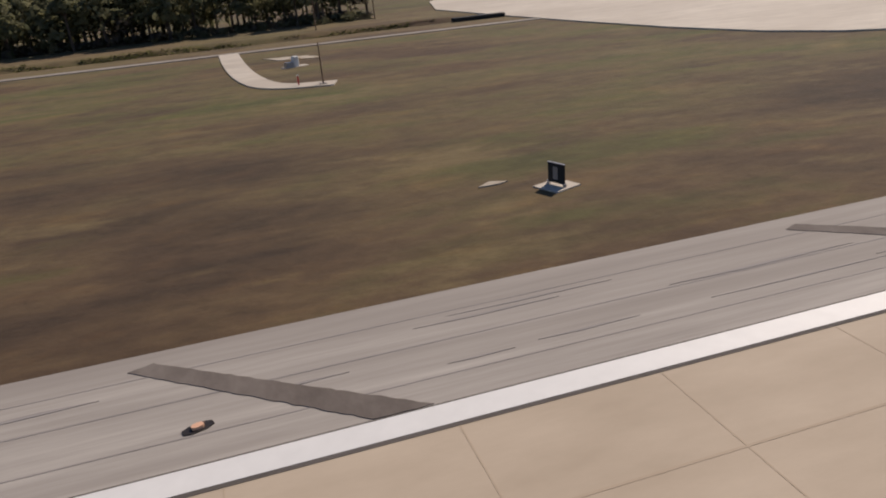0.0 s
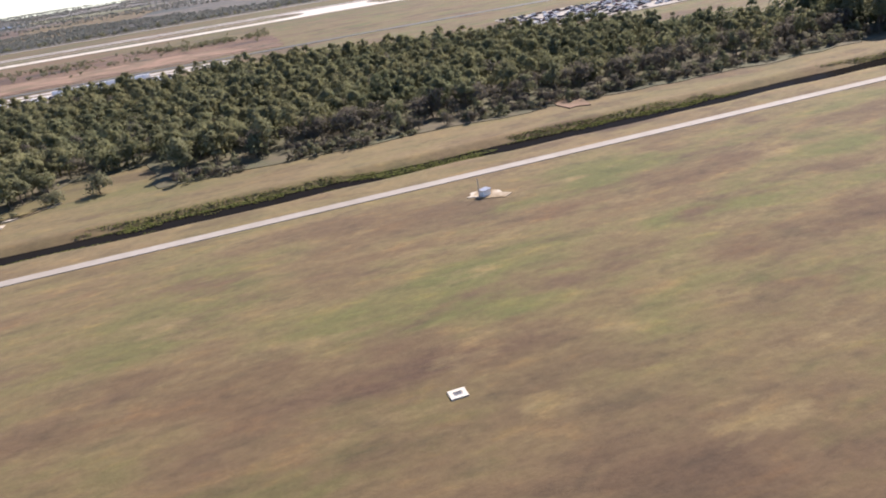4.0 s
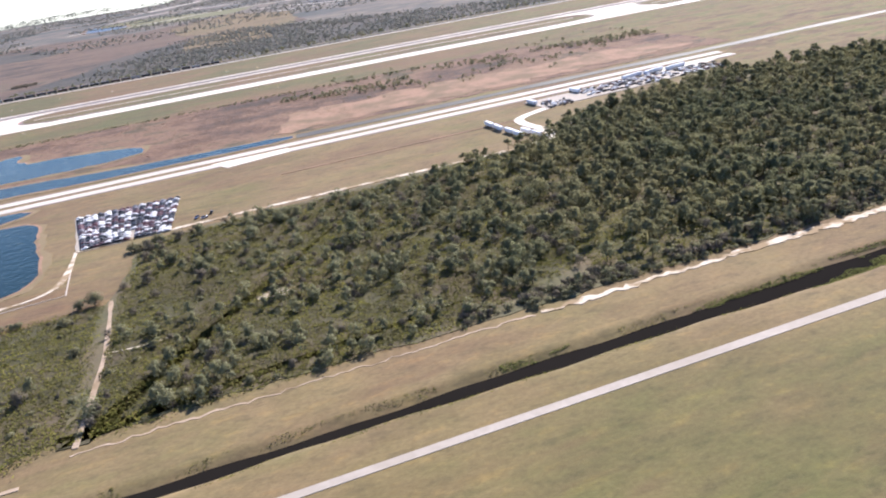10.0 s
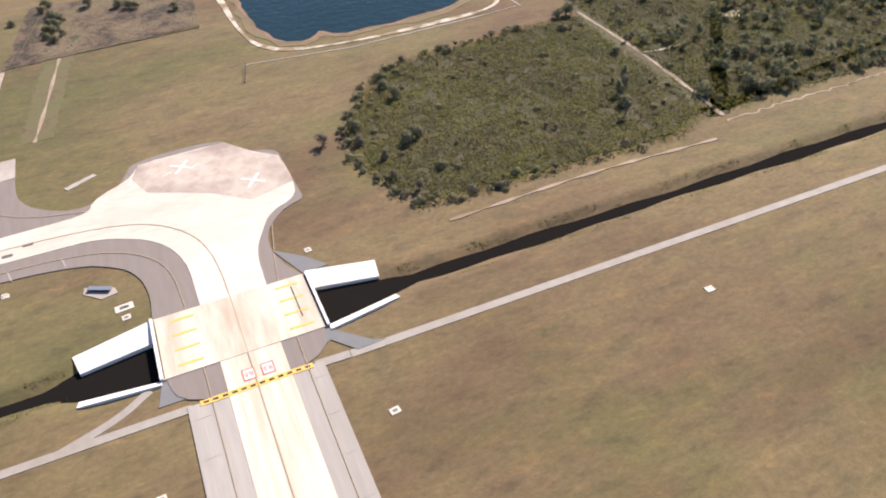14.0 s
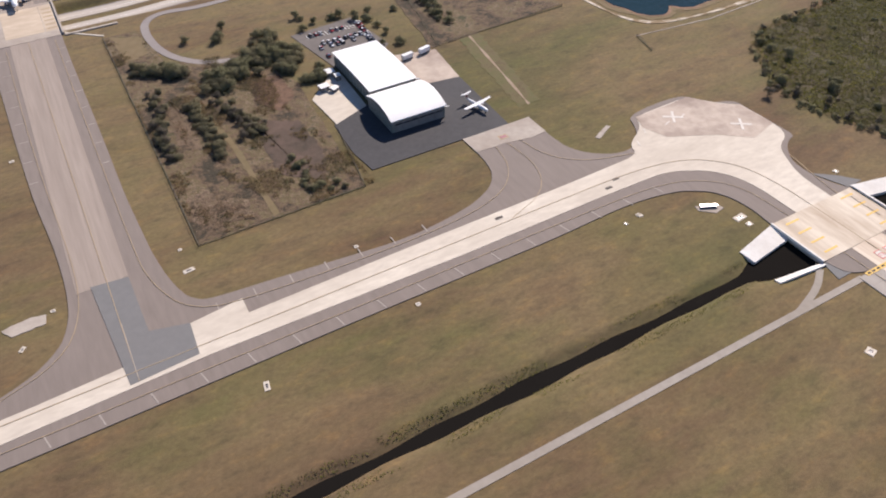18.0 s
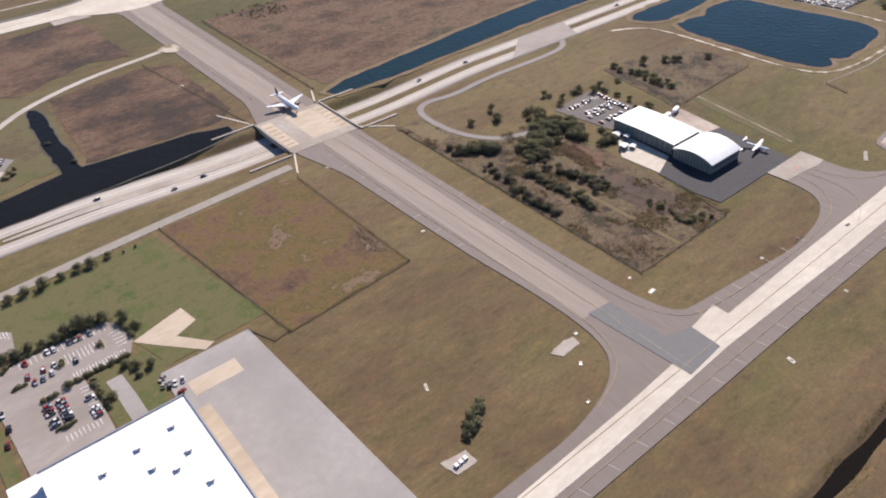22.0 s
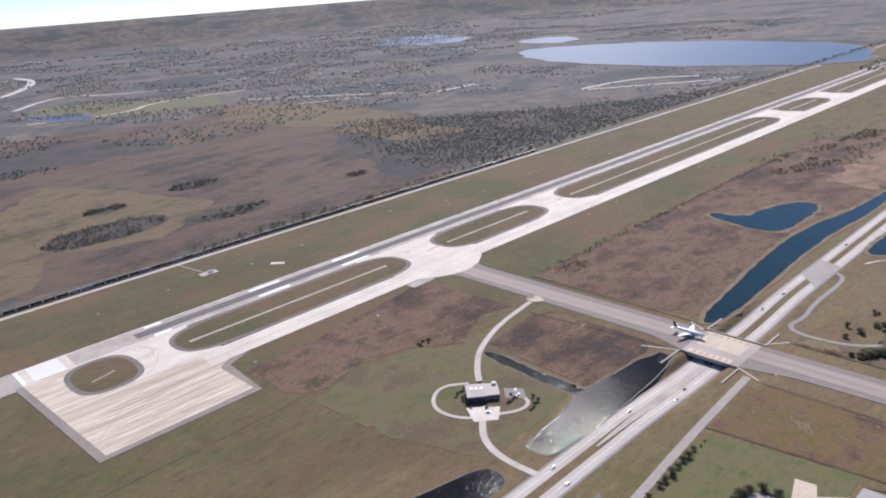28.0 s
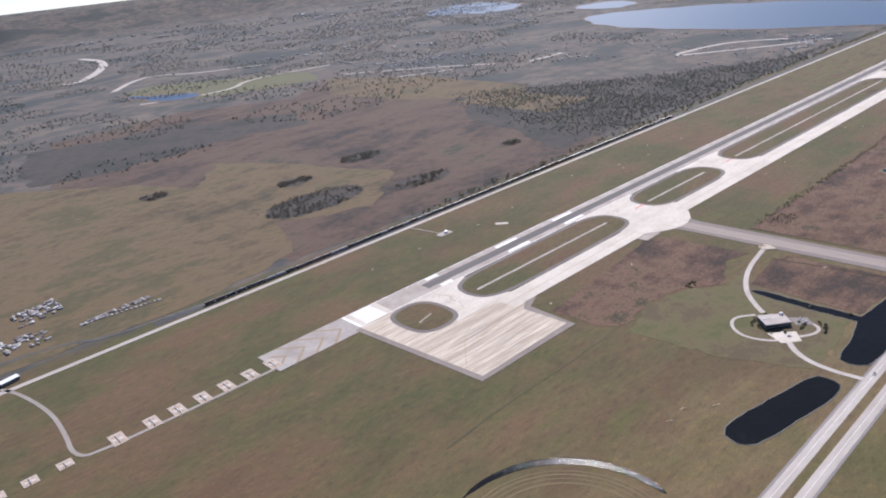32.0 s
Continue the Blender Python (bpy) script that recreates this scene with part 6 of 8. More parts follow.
def gable(x, y0, y1, eave, rise, thick, n=18):
    pts = [(y0, 0.0), (y1, 0.0)] + [(y1 - (y1 - y0) * i / n, eave + rise * (1 - (2 * (1 - i / n) - 1) ** 2)) for i in range(n + 1)]
    bm = bmesh.new()
    rows = [[bm.verts.new((x + s, py, pz)) for py, pz in pts] for s in (0, thick)]
    bm.faces.new(rows[0])
    bm.faces.new(rows[1])
    for k in range(len(pts)):
        bm.faces.new((rows[0][k], rows[0][(k + 1) % len(pts)], rows[1][(k + 1) % len(pts)], rows[1][k]))
    bmesh.ops.recalc_face_normals(bm, faces=bm.faces)
    return bm


def hangar(x0, x1, y0, y1, eave, rise, label, doors):
    root = empty("hangar", (x0 + x1) / 2, y0, 0.2, 0, label, "hangar")
    root.matrix_world = Matrix.Translation((0, 0, 0.2))
    part("roof", barrel(x0, x1, y0, y1, eave, rise), ROOF, root, "white arched sheet roof")
    part("wall", gable(x0, y0, y1, eave, rise, 0.2), GREEN_WALL, root)
    part("wall", gable(x1 - 0.2, y0, y1, eave, rise, 0.2), GREEN_WALL, root)
    box_part("wall", (x0 + 0.2, y0, 0, x1 - 0.2, y0 + 0.2, eave + 0.1), GREEN_WALL, root)
    box_part("wall", (x0 + 0.2, y1 - 0.2, 0, x1 - 0.2, y1, eave + 0.1), GREEN_WALL, root)
    for i in range(doors):
        w = (x1 - x0 - 1.2) / doors
        d = box_part("door_panel", (x0 + 0.6 + i * w, y0 - 0.12 - 0.06 * (i % 2), 0, x0 + 0.6 + (i + 1) * w - 0.05, y0 - 0.02, eave - 0.5), GREY_WALL, root, "sliding hangar door leaf")
        box_part("window_strip", (x0 + 0.8 + i * w, y0 - 0.24, eave - 1.1, x0 + 0.4 + (i + 1) * w, y0 - 0.16, eave - 0.8), GLASS, d)
    box_part("door_rail", (x0 - 0.2, y0 - 0.3, eave - 0.48, x1 + 1.2, y0 - 0.02, eave - 0.25), METAL, root)
    for i in range(12):
        y = y0 + (y1 - y0) * (i + 0.5) / 12
        box_part("rib", (x0 - 0.08, y - 0.05, 0, x0 - 0.002, y + 0.05, eave), METAL, root)
    return root


setting(slab("hangar_apron", [(-556.6, 178), (-557.4, 166), (-556.4, 158.3), (-522.6, 158.2), (-521.4, 182), (-531, 184), (-547, 182)], 0.17, NEW_ASPHALT), "fresh black asphalt apron", "apron")
setting(slab("concrete_yard", [(-531.5, 200.5), (-519.6, 197.5), (-521.4, 182.1), (-533, 183.6)], 0.18, PAD_OLD), "stained concrete yard beside the hangar", "yard")
setting(slab("concrete_yard", [(-556.8, 190.8), (-549.5, 198.5), (-546, 198), (-546.8, 181.8), (-556, 178.1)], 0.18, CONCRETE), "pale concrete yard beside the hangar", "yard")
setting(slab("car_park", [(-549.5, 224.6), (-531, 226.5), (-528.6, 207), (-533, 202.5), (-546, 202.5)], 0.13, CAR_PARK), "dark asphalt car park behind the hangar", "car park")
hangar(-546.8, -533.4, 168.2, 180.6, 2.9, 1.5, "white-roofed arched aircraft hangar with dark walls", 6)
hangar(-545.6, -533.8, 181.8, 203.4, 3.3, 0.35, "long white-roofed hangar behind the arched one", 0)


def shed(x, y, w, d, h, turn, label, wall=GREY_WALL, top=ROOF):
    root = empty("shed", x, y, 0.1, turn, label, "shed")
    box_part("wall", (-w / 2, -d / 2, 0, w / 2, d / 2, h), wall, root)
    bm = bmesh.new()
    vs = [bm.verts.new(p) for p in ((-w / 2 - 0.15, -d / 2 - 0.15, h), (w / 2 + 0.15, -d / 2 - 0.15, h), (w / 2 + 0.15, d / 2 + 0.15, h), (-w / 2 - 0.15, d / 2 + 0.15, h), (-w / 2 - 0.15, 0, h + d * 0.16), (w / 2 + 0.15, 0, h + d * 0.16))]
    for f in ((0, 1, 5, 4), (2, 3, 4, 5), (0, 4, 3), (1, 2, 5), (0, 3, 2, 1)):
        bm.faces.new([vs[i] for i in f])
    bmesh.ops.recalc_face_normals(bm, faces=bm.faces)
    part("roof", bm, top, root)
    box_part("door", (-0.3, -d / 2 - 0.05, 0, 0.3, -d / 2 - 0.005, min(h * 0.8, 0.95)), METAL, root)


for x, y, w, d, h, a in ((-552.6, 193.6, 2.2, 1.8, 1.2, 0.1), (-548.6, 199.6, 1.8, 2.2, 1.2, 0.0), (-550.6, 192.0, 1.6, 1.4, 0.9, 0.4), (-547.8, 196.5, 1.2, 1.6, 1.4, 0.0)):
    shed(x, y, w, d, h, a, "small white-roofed shed beside the hangar")

# ---- fences ----
POST = mesh_of("post", [], [], WIRE)
bm = bmesh.new()
box(bm, -0.04, -0.04, 0, 0.04, 0.04, 0.85)
bm.to_mesh(POST)
bm.free()


def fence(pts, label):
    root = empty("fence", pts[0][0], pts[0][1], 0, 0, label, "fence")
    root.matrix_world = Matrix.Identity(4)
    for (ax, ay), (bx, by) in zip(pts, pts[1:]):
        n = max(1, int(math.hypot(bx - ax, by - ay) / 4.5))
        for i in range(n + 1):
            p = new("post", POST)
            p.parent = root
            p.location = (ax + (bx - ax) * i / n, ay + (by - ay) * i / n, 0)
    for z in (0.3, 0.78):
        ribbon("wire", pts, 0.04, z, WIRE, root, "", 0.05)
    ribbon("weed_strip", pts, 0.3, 0.12, UNDERWOOD, root, "dark weeds along the fence foot", 0.2)


fence([(-598, 388), (-598.3, 294)], "wire fence with weeds along a marsh")
fence([(-635.5, 358), (-627, 282)], "wire fence beside the taxiway")
fence([(-594, 250), (-594.4, 153.6), (-560, 154.2), (-556.5, 176)], "wire fence round the scrub block")
fence([(-672.8, 248.5), (-666, 191), (-632, 193.5), (-632.6, 246)], "wire fence round the scrub square")
fence([(-510.6, 233), (-518, 199.6), (-476, 201.4)], "wire fence round the tawny scrub")
setting(ribbon("field_drain", smooth([(-870, 378.5), (-830, 380.5), (-790, 379.5), (-752, 381)], 2, False), lambda u: 0.9 + 0.2 * math.sin(u * 40), 0.09, UNDERWOOD), "shallow dark field drain in the grass", "drain")
fence([(-672.8, 198), (-670, 190.8), (-666, 191.6)], "wire fence at the apron corner")
fence([(-472, 168), (-470, 176)], "short wire fence at the lake track")

# ---- bridge over the ditch ----
br = empty("taxiway_bridge", -488, 98, 0, 0, "pale concrete taxiway bridge over the drainage ditch", "bridge", kind="structure")
br.matrix_world = Matrix.Identity(4)
slab("deck", rect(-499.3, 92.2, -476.7, 104.0), 0.26, DECK, br, "pale concrete deck", 0.9)
for x0 in (-499.5, -476.9):
    box_part("parapet", (x0, 92.2, 0.1, x0 + 0.4, 104.0, 0.62), WALL_WHITE, br)
for x0 in (-498.6, -477.9):
    for y0 in (93.2, 102.4):
        box_part("abutment", (x0 - 0.4, y0 - 0.9, -1.9, x0 + 0.9, y0 + 0.9, -0.5), CONCRETE_OLD, br)
# the pier's tar-dark colour stands in for the shade under the deck
box_part("pier", (-490, 93.5, -1.9, -486, 102.5, -0.4), TAR_AND_SHADE, br, "culvert wall with deep shade put into its dark colour")
for pts in ([(-499.4, 103.9), (-499.4, 99.8), (-509.2, 98.5), (-509.9, 101.6)], [(-499.4, 91.4), (-499.4, 92.4), (-509.6, 93.7), (-509.8, 92.4)], [(-476.6, 104.4), (-476.6, 100.8), (-466.8, 99.0), (-466.3, 102.3)], [(-476.6, 91.3), (-476.6, 92.6), (-465.9, 94.4), (-465.7, 93.2)]):
    bm = bmesh.new()
    zs = (0.35, -0.1, -0.25, 0.2)
    top = [bm.verts.new((x, y, z)) for (x, y), z in zip(pts, zs)]
    low = [bm.verts.new((x, y, z - 1.4)) for (x, y), z in zip(pts, zs)]
    bm.faces.new(top)
    bm.faces.new(low)
    for k in range(4):
        bm.faces.new((top[k], top[(k + 1) % 4], low[(k + 1) % 4], low[k]))
    bmesh.ops.recalc_face_normals(bm, faces=bm.faces)
    part("wing_wall", bm, WALL_WHITE, br, "sloping white concrete wing wall")
for x0 in (-497.0, -481.8):
    for i in range(4):
        slab("hatch_bar", rect(x0, 93.6 + i * 2.9, x0 + 3.4, 94.0 + i * 2.9), 0.285, YELLOW_BRIGHT, br, "yellow shoulder bar", 0.03)
for x0 in (-499.05, -477.1):
    slab("deck_joint", rect(x0, 92.4, x0 + 0.16, 103.8), 0.285, BLACK_PAINT, br, "dark joint along the deck edge", 0.03)
for x in (-479.6,):
    slab("drain_slot", rect(x, 95.5, x + 0.16, 102.0), 0.285, BLACK_PAINT, br, "dark drain slot", 0.03)
marks = empty("hold_marking", -488, 86, 0, 0, "yellow ladder hold line with two red painted signs", "road marking", kind="structure")
marks.matrix_world = Matrix.Identity(4)
slab("ladder_line", rect(-495.4, 85.9, -480.7, 86.75), 0.225, YELLOW_BRIGHT, marks, "", 0.03)
for i in range(12):
    slab("ladder_gap", rect(-495.0 + i * 1.2, 86.15, -494.3 + i * 1.2, 86.5), 0.235, BLACK_PAINT, marks, "", 0.02)
for x in (-489.6, -487.1):
    s = slab("red_sign", rect(x, 87.4, x + 1.7, 89.4), 0.245, RED_PAINT, marks, "red rim of a painted surface sign", 0.03)
    slab("sign_face", rect(x + 0.14, 87.54, x + 1.56, 89.26), 0.252, FADED_CROSS, s, "bleached face of the sign", 0.02)
    font = bpy.data.curves.new("letters", 'FONT')
    font.body, font.size, font.align_x, font.align_y, font.extrude = "ILS", 1.0, 'CENTER', 'CENTER', 0.005
    font.materials.append(RED_PAINT)
    t = new("letters", font)
    t.parent = s
    t.matrix_local = pose(x + 0.85, 88.4, 0.262, 0, 0, 180)
slab("asphalt_flare", [(-500.3, 88.0), (-496.4, 88.0), (-496.4, 92.0), (-499.4, 92.0)], 0.10, PATCH, br, "grey asphalt flare beside the bridge", 0.1)
slab("asphalt_flare", [(-480.0, 111.5), (-477, 104.2), (-473, 104.6), (-475.8, 108)], 0.10, PATCH, br, "grey asphalt flare beside the bridge", 0.1)
setting(slab("bridge_flare", [(-480.2, 92.0), (-477.0, 91.9), (-472.0, 87.2), (-470.4, 86.6), (-474.4, 86.4), (-477.2, 89.6), (-479.4, 88.6)], 0.125, PATCH, thick=0.2), "grey asphalt flare beside the bridge", "road")
setting(ribbon("service_road", [(-475.6, 86.15), (-480.4, 86.3)], 1.3, 0.115, SERVICE), "short grey link road at the bridge", "road")
setting(ribbon("service_road", smooth([(-512, 86.3), (-505, 88.5), (-501, 91.4)], 2, False), 1.2, 0.07, SERVICE), "short grey link road at the bridge", "road")

# ---- bridge over the airport road ----
br = empty("taxiway_bridge", -614, 270, 0, 0, "concrete taxiway bridge with yellow bars over the road", "bridge", kind="structure")
br.matrix_world = Matrix.Identity(4)
slab("deck", rect(-626.8, 258.6, -603.0, 283.4), 0.24, CONCRETE_OLD, br, "grey concrete deck", 1.0)
slab("deck_middle", rect(-617.2, 262.5, -607.0, 281.5), 0.26, CONCRETE_TAN, br, "pale tan middle of the deck", 0.05)
for x0 in (-625.6, -606.4):
    for i in range(6):
        slab("hatch_bar", rect(x0, 264 + i * 2.8, x0 + 2.6, 264.8 + i * 2.8), 0.27, YELLOW, br, "faded yellow shoulder bar", 0.03)
    slab("deck_panel", rect(x0 - 0.4, 262.5, x0 + 3.4, 281.5), 0.25, CONCRETE_TAN, br, "stained panel of the deck", 0.03)
for x0 in (-627.2, -603.0):
    box_part("parapet", (x0, 258.6, -0.9, x0 + 0.5, 283.4, 0.75), CONCRETE_OLD, br)
for y0 in (259.0, 270.4, 282.0):
    box_part("pier", (-626.5, y0, -3.2, -603.5, y0 + 0.9, -0.7), CONCRETE_OLD, br)
for a, b in (((-604.2, 283), (-599.6, 293.3)), ((-602.8, 260), (-593.5, 251.8)), ((-626.2, 259), (-631.3, 248.1)), ((-626.4, 283), (-632.8, 298.7))):
    ribbon("flume", [a, b], 0.55, 0.16, CONCRETE, br, "narrow concrete drain", 0.2)
for s in (-1, 1):
    for y0, y1 in ((257.6, 258.4), (283.6, 284.4)):
        box_part("retaining_wall", (-615 + s * 12.5 - (14 if s < 0 else 0), y0, -2.6, -615 + s * 12.5 + (14 if s > 0 else 0), y1, 0.35), CONCRETE_OLD, br)

# ---- runway and taxiway paint ----
paint = empty("taxiway_marking", -560, 128, 0, 0, "yellow centre and edge lines and pale shoulder bars", "road marking", kind="structure")
paint.matrix_world = Matrix.Identity(4)
centre = smooth([(-488, 12), (-488, 100), (-488.3, 114), (-491, 122), (-498, 128), (-510, 130.2), (-530, 130.2), (-760, 128.2)], 2, False)
ribbon("centre_line", centre, 0.12, 0.275, YELLOW, paint, "", 0.03)
ribbon("centre_line", [(-611, 127.5), (-611.3, 160), (-612, 258)], 0.12, 0.265, YELLOW, paint, "", 0.03)
ribbon("centre_line", [(-612, 284), (-612, 436)], 0.16, 0.215, YELLOW, paint, "", 0.03)
ribbon("centre_line", [(-611.0, 128), (-611.0, 141)], 0.08, 0.268, FADED, paint, "fresh white centre line", 0.02)
for line in (smooth([(-493.8, 12), (-493.8, 92), (-494.4, 104), (-495, 114), (-499, 120), (-507, 123.8), (-522, 124.6), (-600, 124.4), (-760, 123.8)], 2, False), smooth([(-481.4, 12), (-481.4, 92), (-481, 105), (-478.4, 118)], 2, False), smooth([(-618.4, 436), (-618.4, 300)], 0, False), smooth([(-605.6, 436), (-605.6, 300)], 0, False), smooth([(-605.4, 256), (-605.4, 160), (-604.6, 148), (-600, 137.5), (-588, 135.4), (-562, 134.6), (-546, 135.4), (-536, 138.6), (-531, 145), (-530, 152)], 2, False), smooth([(-617.8, 256), (-617.6, 200), (-615.6, 160), (-616.6, 146), (-621, 137.6), (-632, 133.6)], 2, False), smooth([(-524, 152), (-522.6, 144), (-517, 138), (-506, 134.9)], 2, False), smooth([(-527, 152), (-526, 142), (-530, 134), (-540, 130.4)], 2, False)):
    ribbon("edge_line", line, 0.11, 0.255, YELLOW, paint, "", 0.03)
for x in span(-755, -510, 7.6):
    slab("shoulder_bar", [(x, 121.8), (x + 0.22, 121.8), (x - 0.38, 124.2), (x - 0.6, 124.2)], 0.185, FADED, paint, "", 0.02)
for x in span(-596, -556, 6.6):
    slab("shoulder_bar", [(x, 135.3), (x + 0.2, 135.3), (x + 0.2, 137.6), (x, 137.6)], 0.185, FADED, paint, "", 0.02)
for y in span(190, 250, 7.6):
    slab("shoulder_bar", rect(-619.8, y, -618.0, y + 0.2), 0.185, FADED, paint, "", 0.02)
    slab("shoulder_bar", rect(-605.0, y, -603.6, y + 0.2), 0.185, FADED, paint, "", 0.02)
for y in span(22, 84, 6.2):
    slab("shoulder_bar", rect(-496.4, y, -494.4, y + 0.16), 0.185, FADED, paint, "", 0.02)
    slab("shoulder_bar", rect(-481.0, y, -479.6, y + 0.16), 0.185, FADED, paint, "", 0.02)
for cx, cy in ((-489.3, 141.3), (-478.4, 131.4)):
    for a in (45, -45):
        bm = bmesh.new()
        box(bm, -2.3, -0.28, 0, 2.3, 0.28, 0.03)
        x = part("closed_cross", bm, FADED_CROSS, paint, "white closure cross")
        x.matrix_local = pose(cx, cy, 0.232 + (0.004 if a > 0 else 0), 0, 0, a + 10)
for cx, cy, a in ((-492.1, 140.1, 20), (-487.1, 140.6, 20), (-498.5, 140.3, 65), (-502.8, 137.3, 70)):
    bm = bmesh.new()
    box(bm, -0.9, -0.14, 0, 0.9, 0.14, 0.03)
    part("shoulder_bar", bm, FADED_CROSS, paint, "white bar on the disused pad").matrix_local = pose(cx, cy, 0.236, 0, 0, a)
slab("lead_sign", rect(-527.6, 153.6, -525.4, 155.2), 0.235, YELLOW, paint, "yellow rimmed surface sign", 0.03)
slab("lead_sign_face", rect(-527.3, 153.9, -525.7, 154.9), 0.243, MAROON, paint, "dark red surface sign", 0.02)
for i, (x, y) in enumerate(((-519, 128.0), (-516, 129.6), (-543, 131.4))):
    slab("worn_number", rect(x, y, x + 1.6, y + 0.7), 0.245, TAR_AND_SHADE, paint, "dark worn marking", 0.02)

paint = empty("runway_marking", -700, 498, 0, 0, "white runway bars and faded yellow chevrons", "road marking", kind="structure")
paint.matrix_world = Matrix.Identity(4)
for i in range(4):
    a = -836 - i * 11.5
    for s in (1, -1):
        e = 496.4 + s * (10.6 if a - 11 > -880 else 6)
        k = 11.0 if a - 11 > -880 else 6
        slab("chevron", [(a, 496.4), (a - 1.7, 496.4), (a - k - 1.7, e), (a - k, e)], RB + 0.02, CHEVRON, paint, "faded yellow chevron arm", 0.02)
for x, y in ((-768, 490.4), (-768, 503.6), (-708, 491.0), (-708, 502.4), (-650, 491.6), (-650, 502.4)):
    slab("touchdown_bar", rect(x, y, x + (9 if x < -760 else 20), y + 2.4), RB + 0.04, PAINT, paint, "", 0.02)
for y in (489.6, 506.5):
    slab("edge_line", rect(-829, y, 900, y + 0.35), RB + 0.035, PAINT, paint, "", 0.02)
slab("threshold_bar", rect(-829.2, 489.4, -827.6, 506.8), RB + 0.045, PAINT, paint, "", 0.02)
for i in range(8):
    slab("threshold_stripe", rect(-824, 490.4 + i * 2.05, -810, 491.5 + i * 2.05), RB + 0.045, PAINT, paint, "", 0.02)
ribbon("centre_line", smooth([(-822, 416), (-800, 440), (-780, 445), (700, 445)], 2, False), 0.3, RB + 0.05, YELLOW, paint, "", 0.02)
for x in (-742, -600, -470, -90):
    slab("hold_bar", rect(x - 1, 468, x + 10, 469.2), RB + 0.07, RED_PAINT, paint, "reddish painted hold line", 0.02)

# ---- approach lights ----
def light_bar(x, wide, label="pale concrete light pad with a row of lamps"):
    root = empty("approach_light", x, 495.5, 0.05, 0, label, "approach light", "approach lights")
    box_part("pad", (-3.1, -wide * 1.05, -0.2, 3.1, wide * 0.95, 0.12), PAD_OLD, root)
    for i in range(3):
        box_part("stain", (-2.2, -wide * 0.85 + i * wide * 0.55, 0.122, 1.9, -wide * 0.5 + i * wide * 0.55, 0.127), TAN_STAIN if i != 1 else CONCRETE, root)
    box_part("light_beam", (-0.12, -wide * 0.8, 0.5, 0.12, wide * 0.6, 0.62), METAL, root)
    for i in range(5):
        y = -wide * 0.75 + i * wide * 0.32
        box_part("stand", (-0.05, y - 0.05, 0.1, 0.05, y + 0.05, 0.5), METAL, root)
        box_part("lamp", (-0.16, y - 0.13, 0.6, 0.16, y + 0.13, 0.85), PAINT, root)


for x in (-879.5, -892, -904.6, -916.8, -929.1, -941, -956.4, -978.2, -991.7, -1004):
    light_bar(x, 5.0 if x > -960 else 3.0)

# ---- large white-roofed building, its apron and car parks ----
setting(slab("building_apron", [(-693.5, 120), (-692.6, 198.1), (-672.7, 198.1), (-670.2, 141), (-669.4, 120)], 0.14, APRON), "broad grey asphalt apron", "apron")
setting(slab("apron_strip", rect(-691.5, 120, -688.2, 184), 0.155, CONCRETE_TAN, thick=0.05), "tan concrete strip beside the building", "apron")
setting(slab("apron_strip", rect(-689.5, 187.5, -679, 192.0), 0.155, CONCRETE_TAN, thick=0.05), "tan worn bays on the apron", "apron")
setting(slab("car_park", [(-727, 246.4), (-723.6, 247), (-719.5, 243.2), (-719.9, 239), (-713.2, 232.4), (-714.1, 225.5), (-719, 223.5), (-718.6, 220.2), (-715.4, 221.4), (-696, 222), (-694, 218.5), (-693.2, 212.2), (-695.2, 208.2), (-705, 207.4), (-705.2, 205.3), (-704.6, 198), (-704.8, 184.1), (-718.6, 184.1), (-718.6, 187), (-720.3, 187), (-720.3, 191), (-720.9, 204), (-721.6, 222), (-721.5, 233), (-725, 241.5)], 0.13, LOT), "worn tan-grey asphalt car park", "car park")
setting(ribbon("verge", [(-722.9, 187), (-723.1, 202), (-723.6, 221), (-723.6, 233), (-726.6, 241)], 2.7, 0.12, LAWN), "narrow green verge between car park and trees", "verge")
setting(slab("car_lot_ground", [(-762, 186), (-729, 186), (-729.5, 210), (-732, 238), (-747, 236), (-764, 232)], 0.12, CONCRETE), "pale bare ground of a car lot", "gravel")
setting(slab("concrete_path", [(-693.6, 211.2), (-681.2, 214.8), (-680.2, 208.7), (-685.6, 206.6), (-680, 199.4), (-682.6, 198.4), (-690.0, 206.8)], 0.12, CONCRETE_TAN), "pale concrete pad and path on the lawn", "path")
setting(ribbon("drive", [(-700.4, 203.4), (-700.0, 196), (-699.8, 184.2)], 3.2, 0.11, APRON), "short grey drive beside the building", "drive")
area("lawn", [(-704.2, 206.8), (-693, 207.4), (-690, 200), (-693.8, 197), (-693.8, 184.6), (-704.2, 184.6)], 0.085, LAWN, "small green lawn between car park and building", "lawn", 3, 0.2, 9)
park = empty("parking_bays", -710, 205, 0, 0, "white painted parking bay lines", "road marking", kind="structure")
park.matrix_world = Matrix.Identity(4)
for i in range(17):
    slab("bay_line", rect(-714.6 + i * 1.1, 219.0, -714.5 + i * 1.1, 221.2), 0.145, PAINT, park, "", 0.02)
    slab("bay_line", rect(-706.5 + i * 0.66, 208.4, -706.4 + i * 0.66, 210.4), 0.145, PAINT, park, "", 0.02)
    slab("bay_line", rect(-546 + i * 0.92, 220.2, -545.9 + i * 0.92, 222.6), 0.145, PAINT, park, "", 0.02)
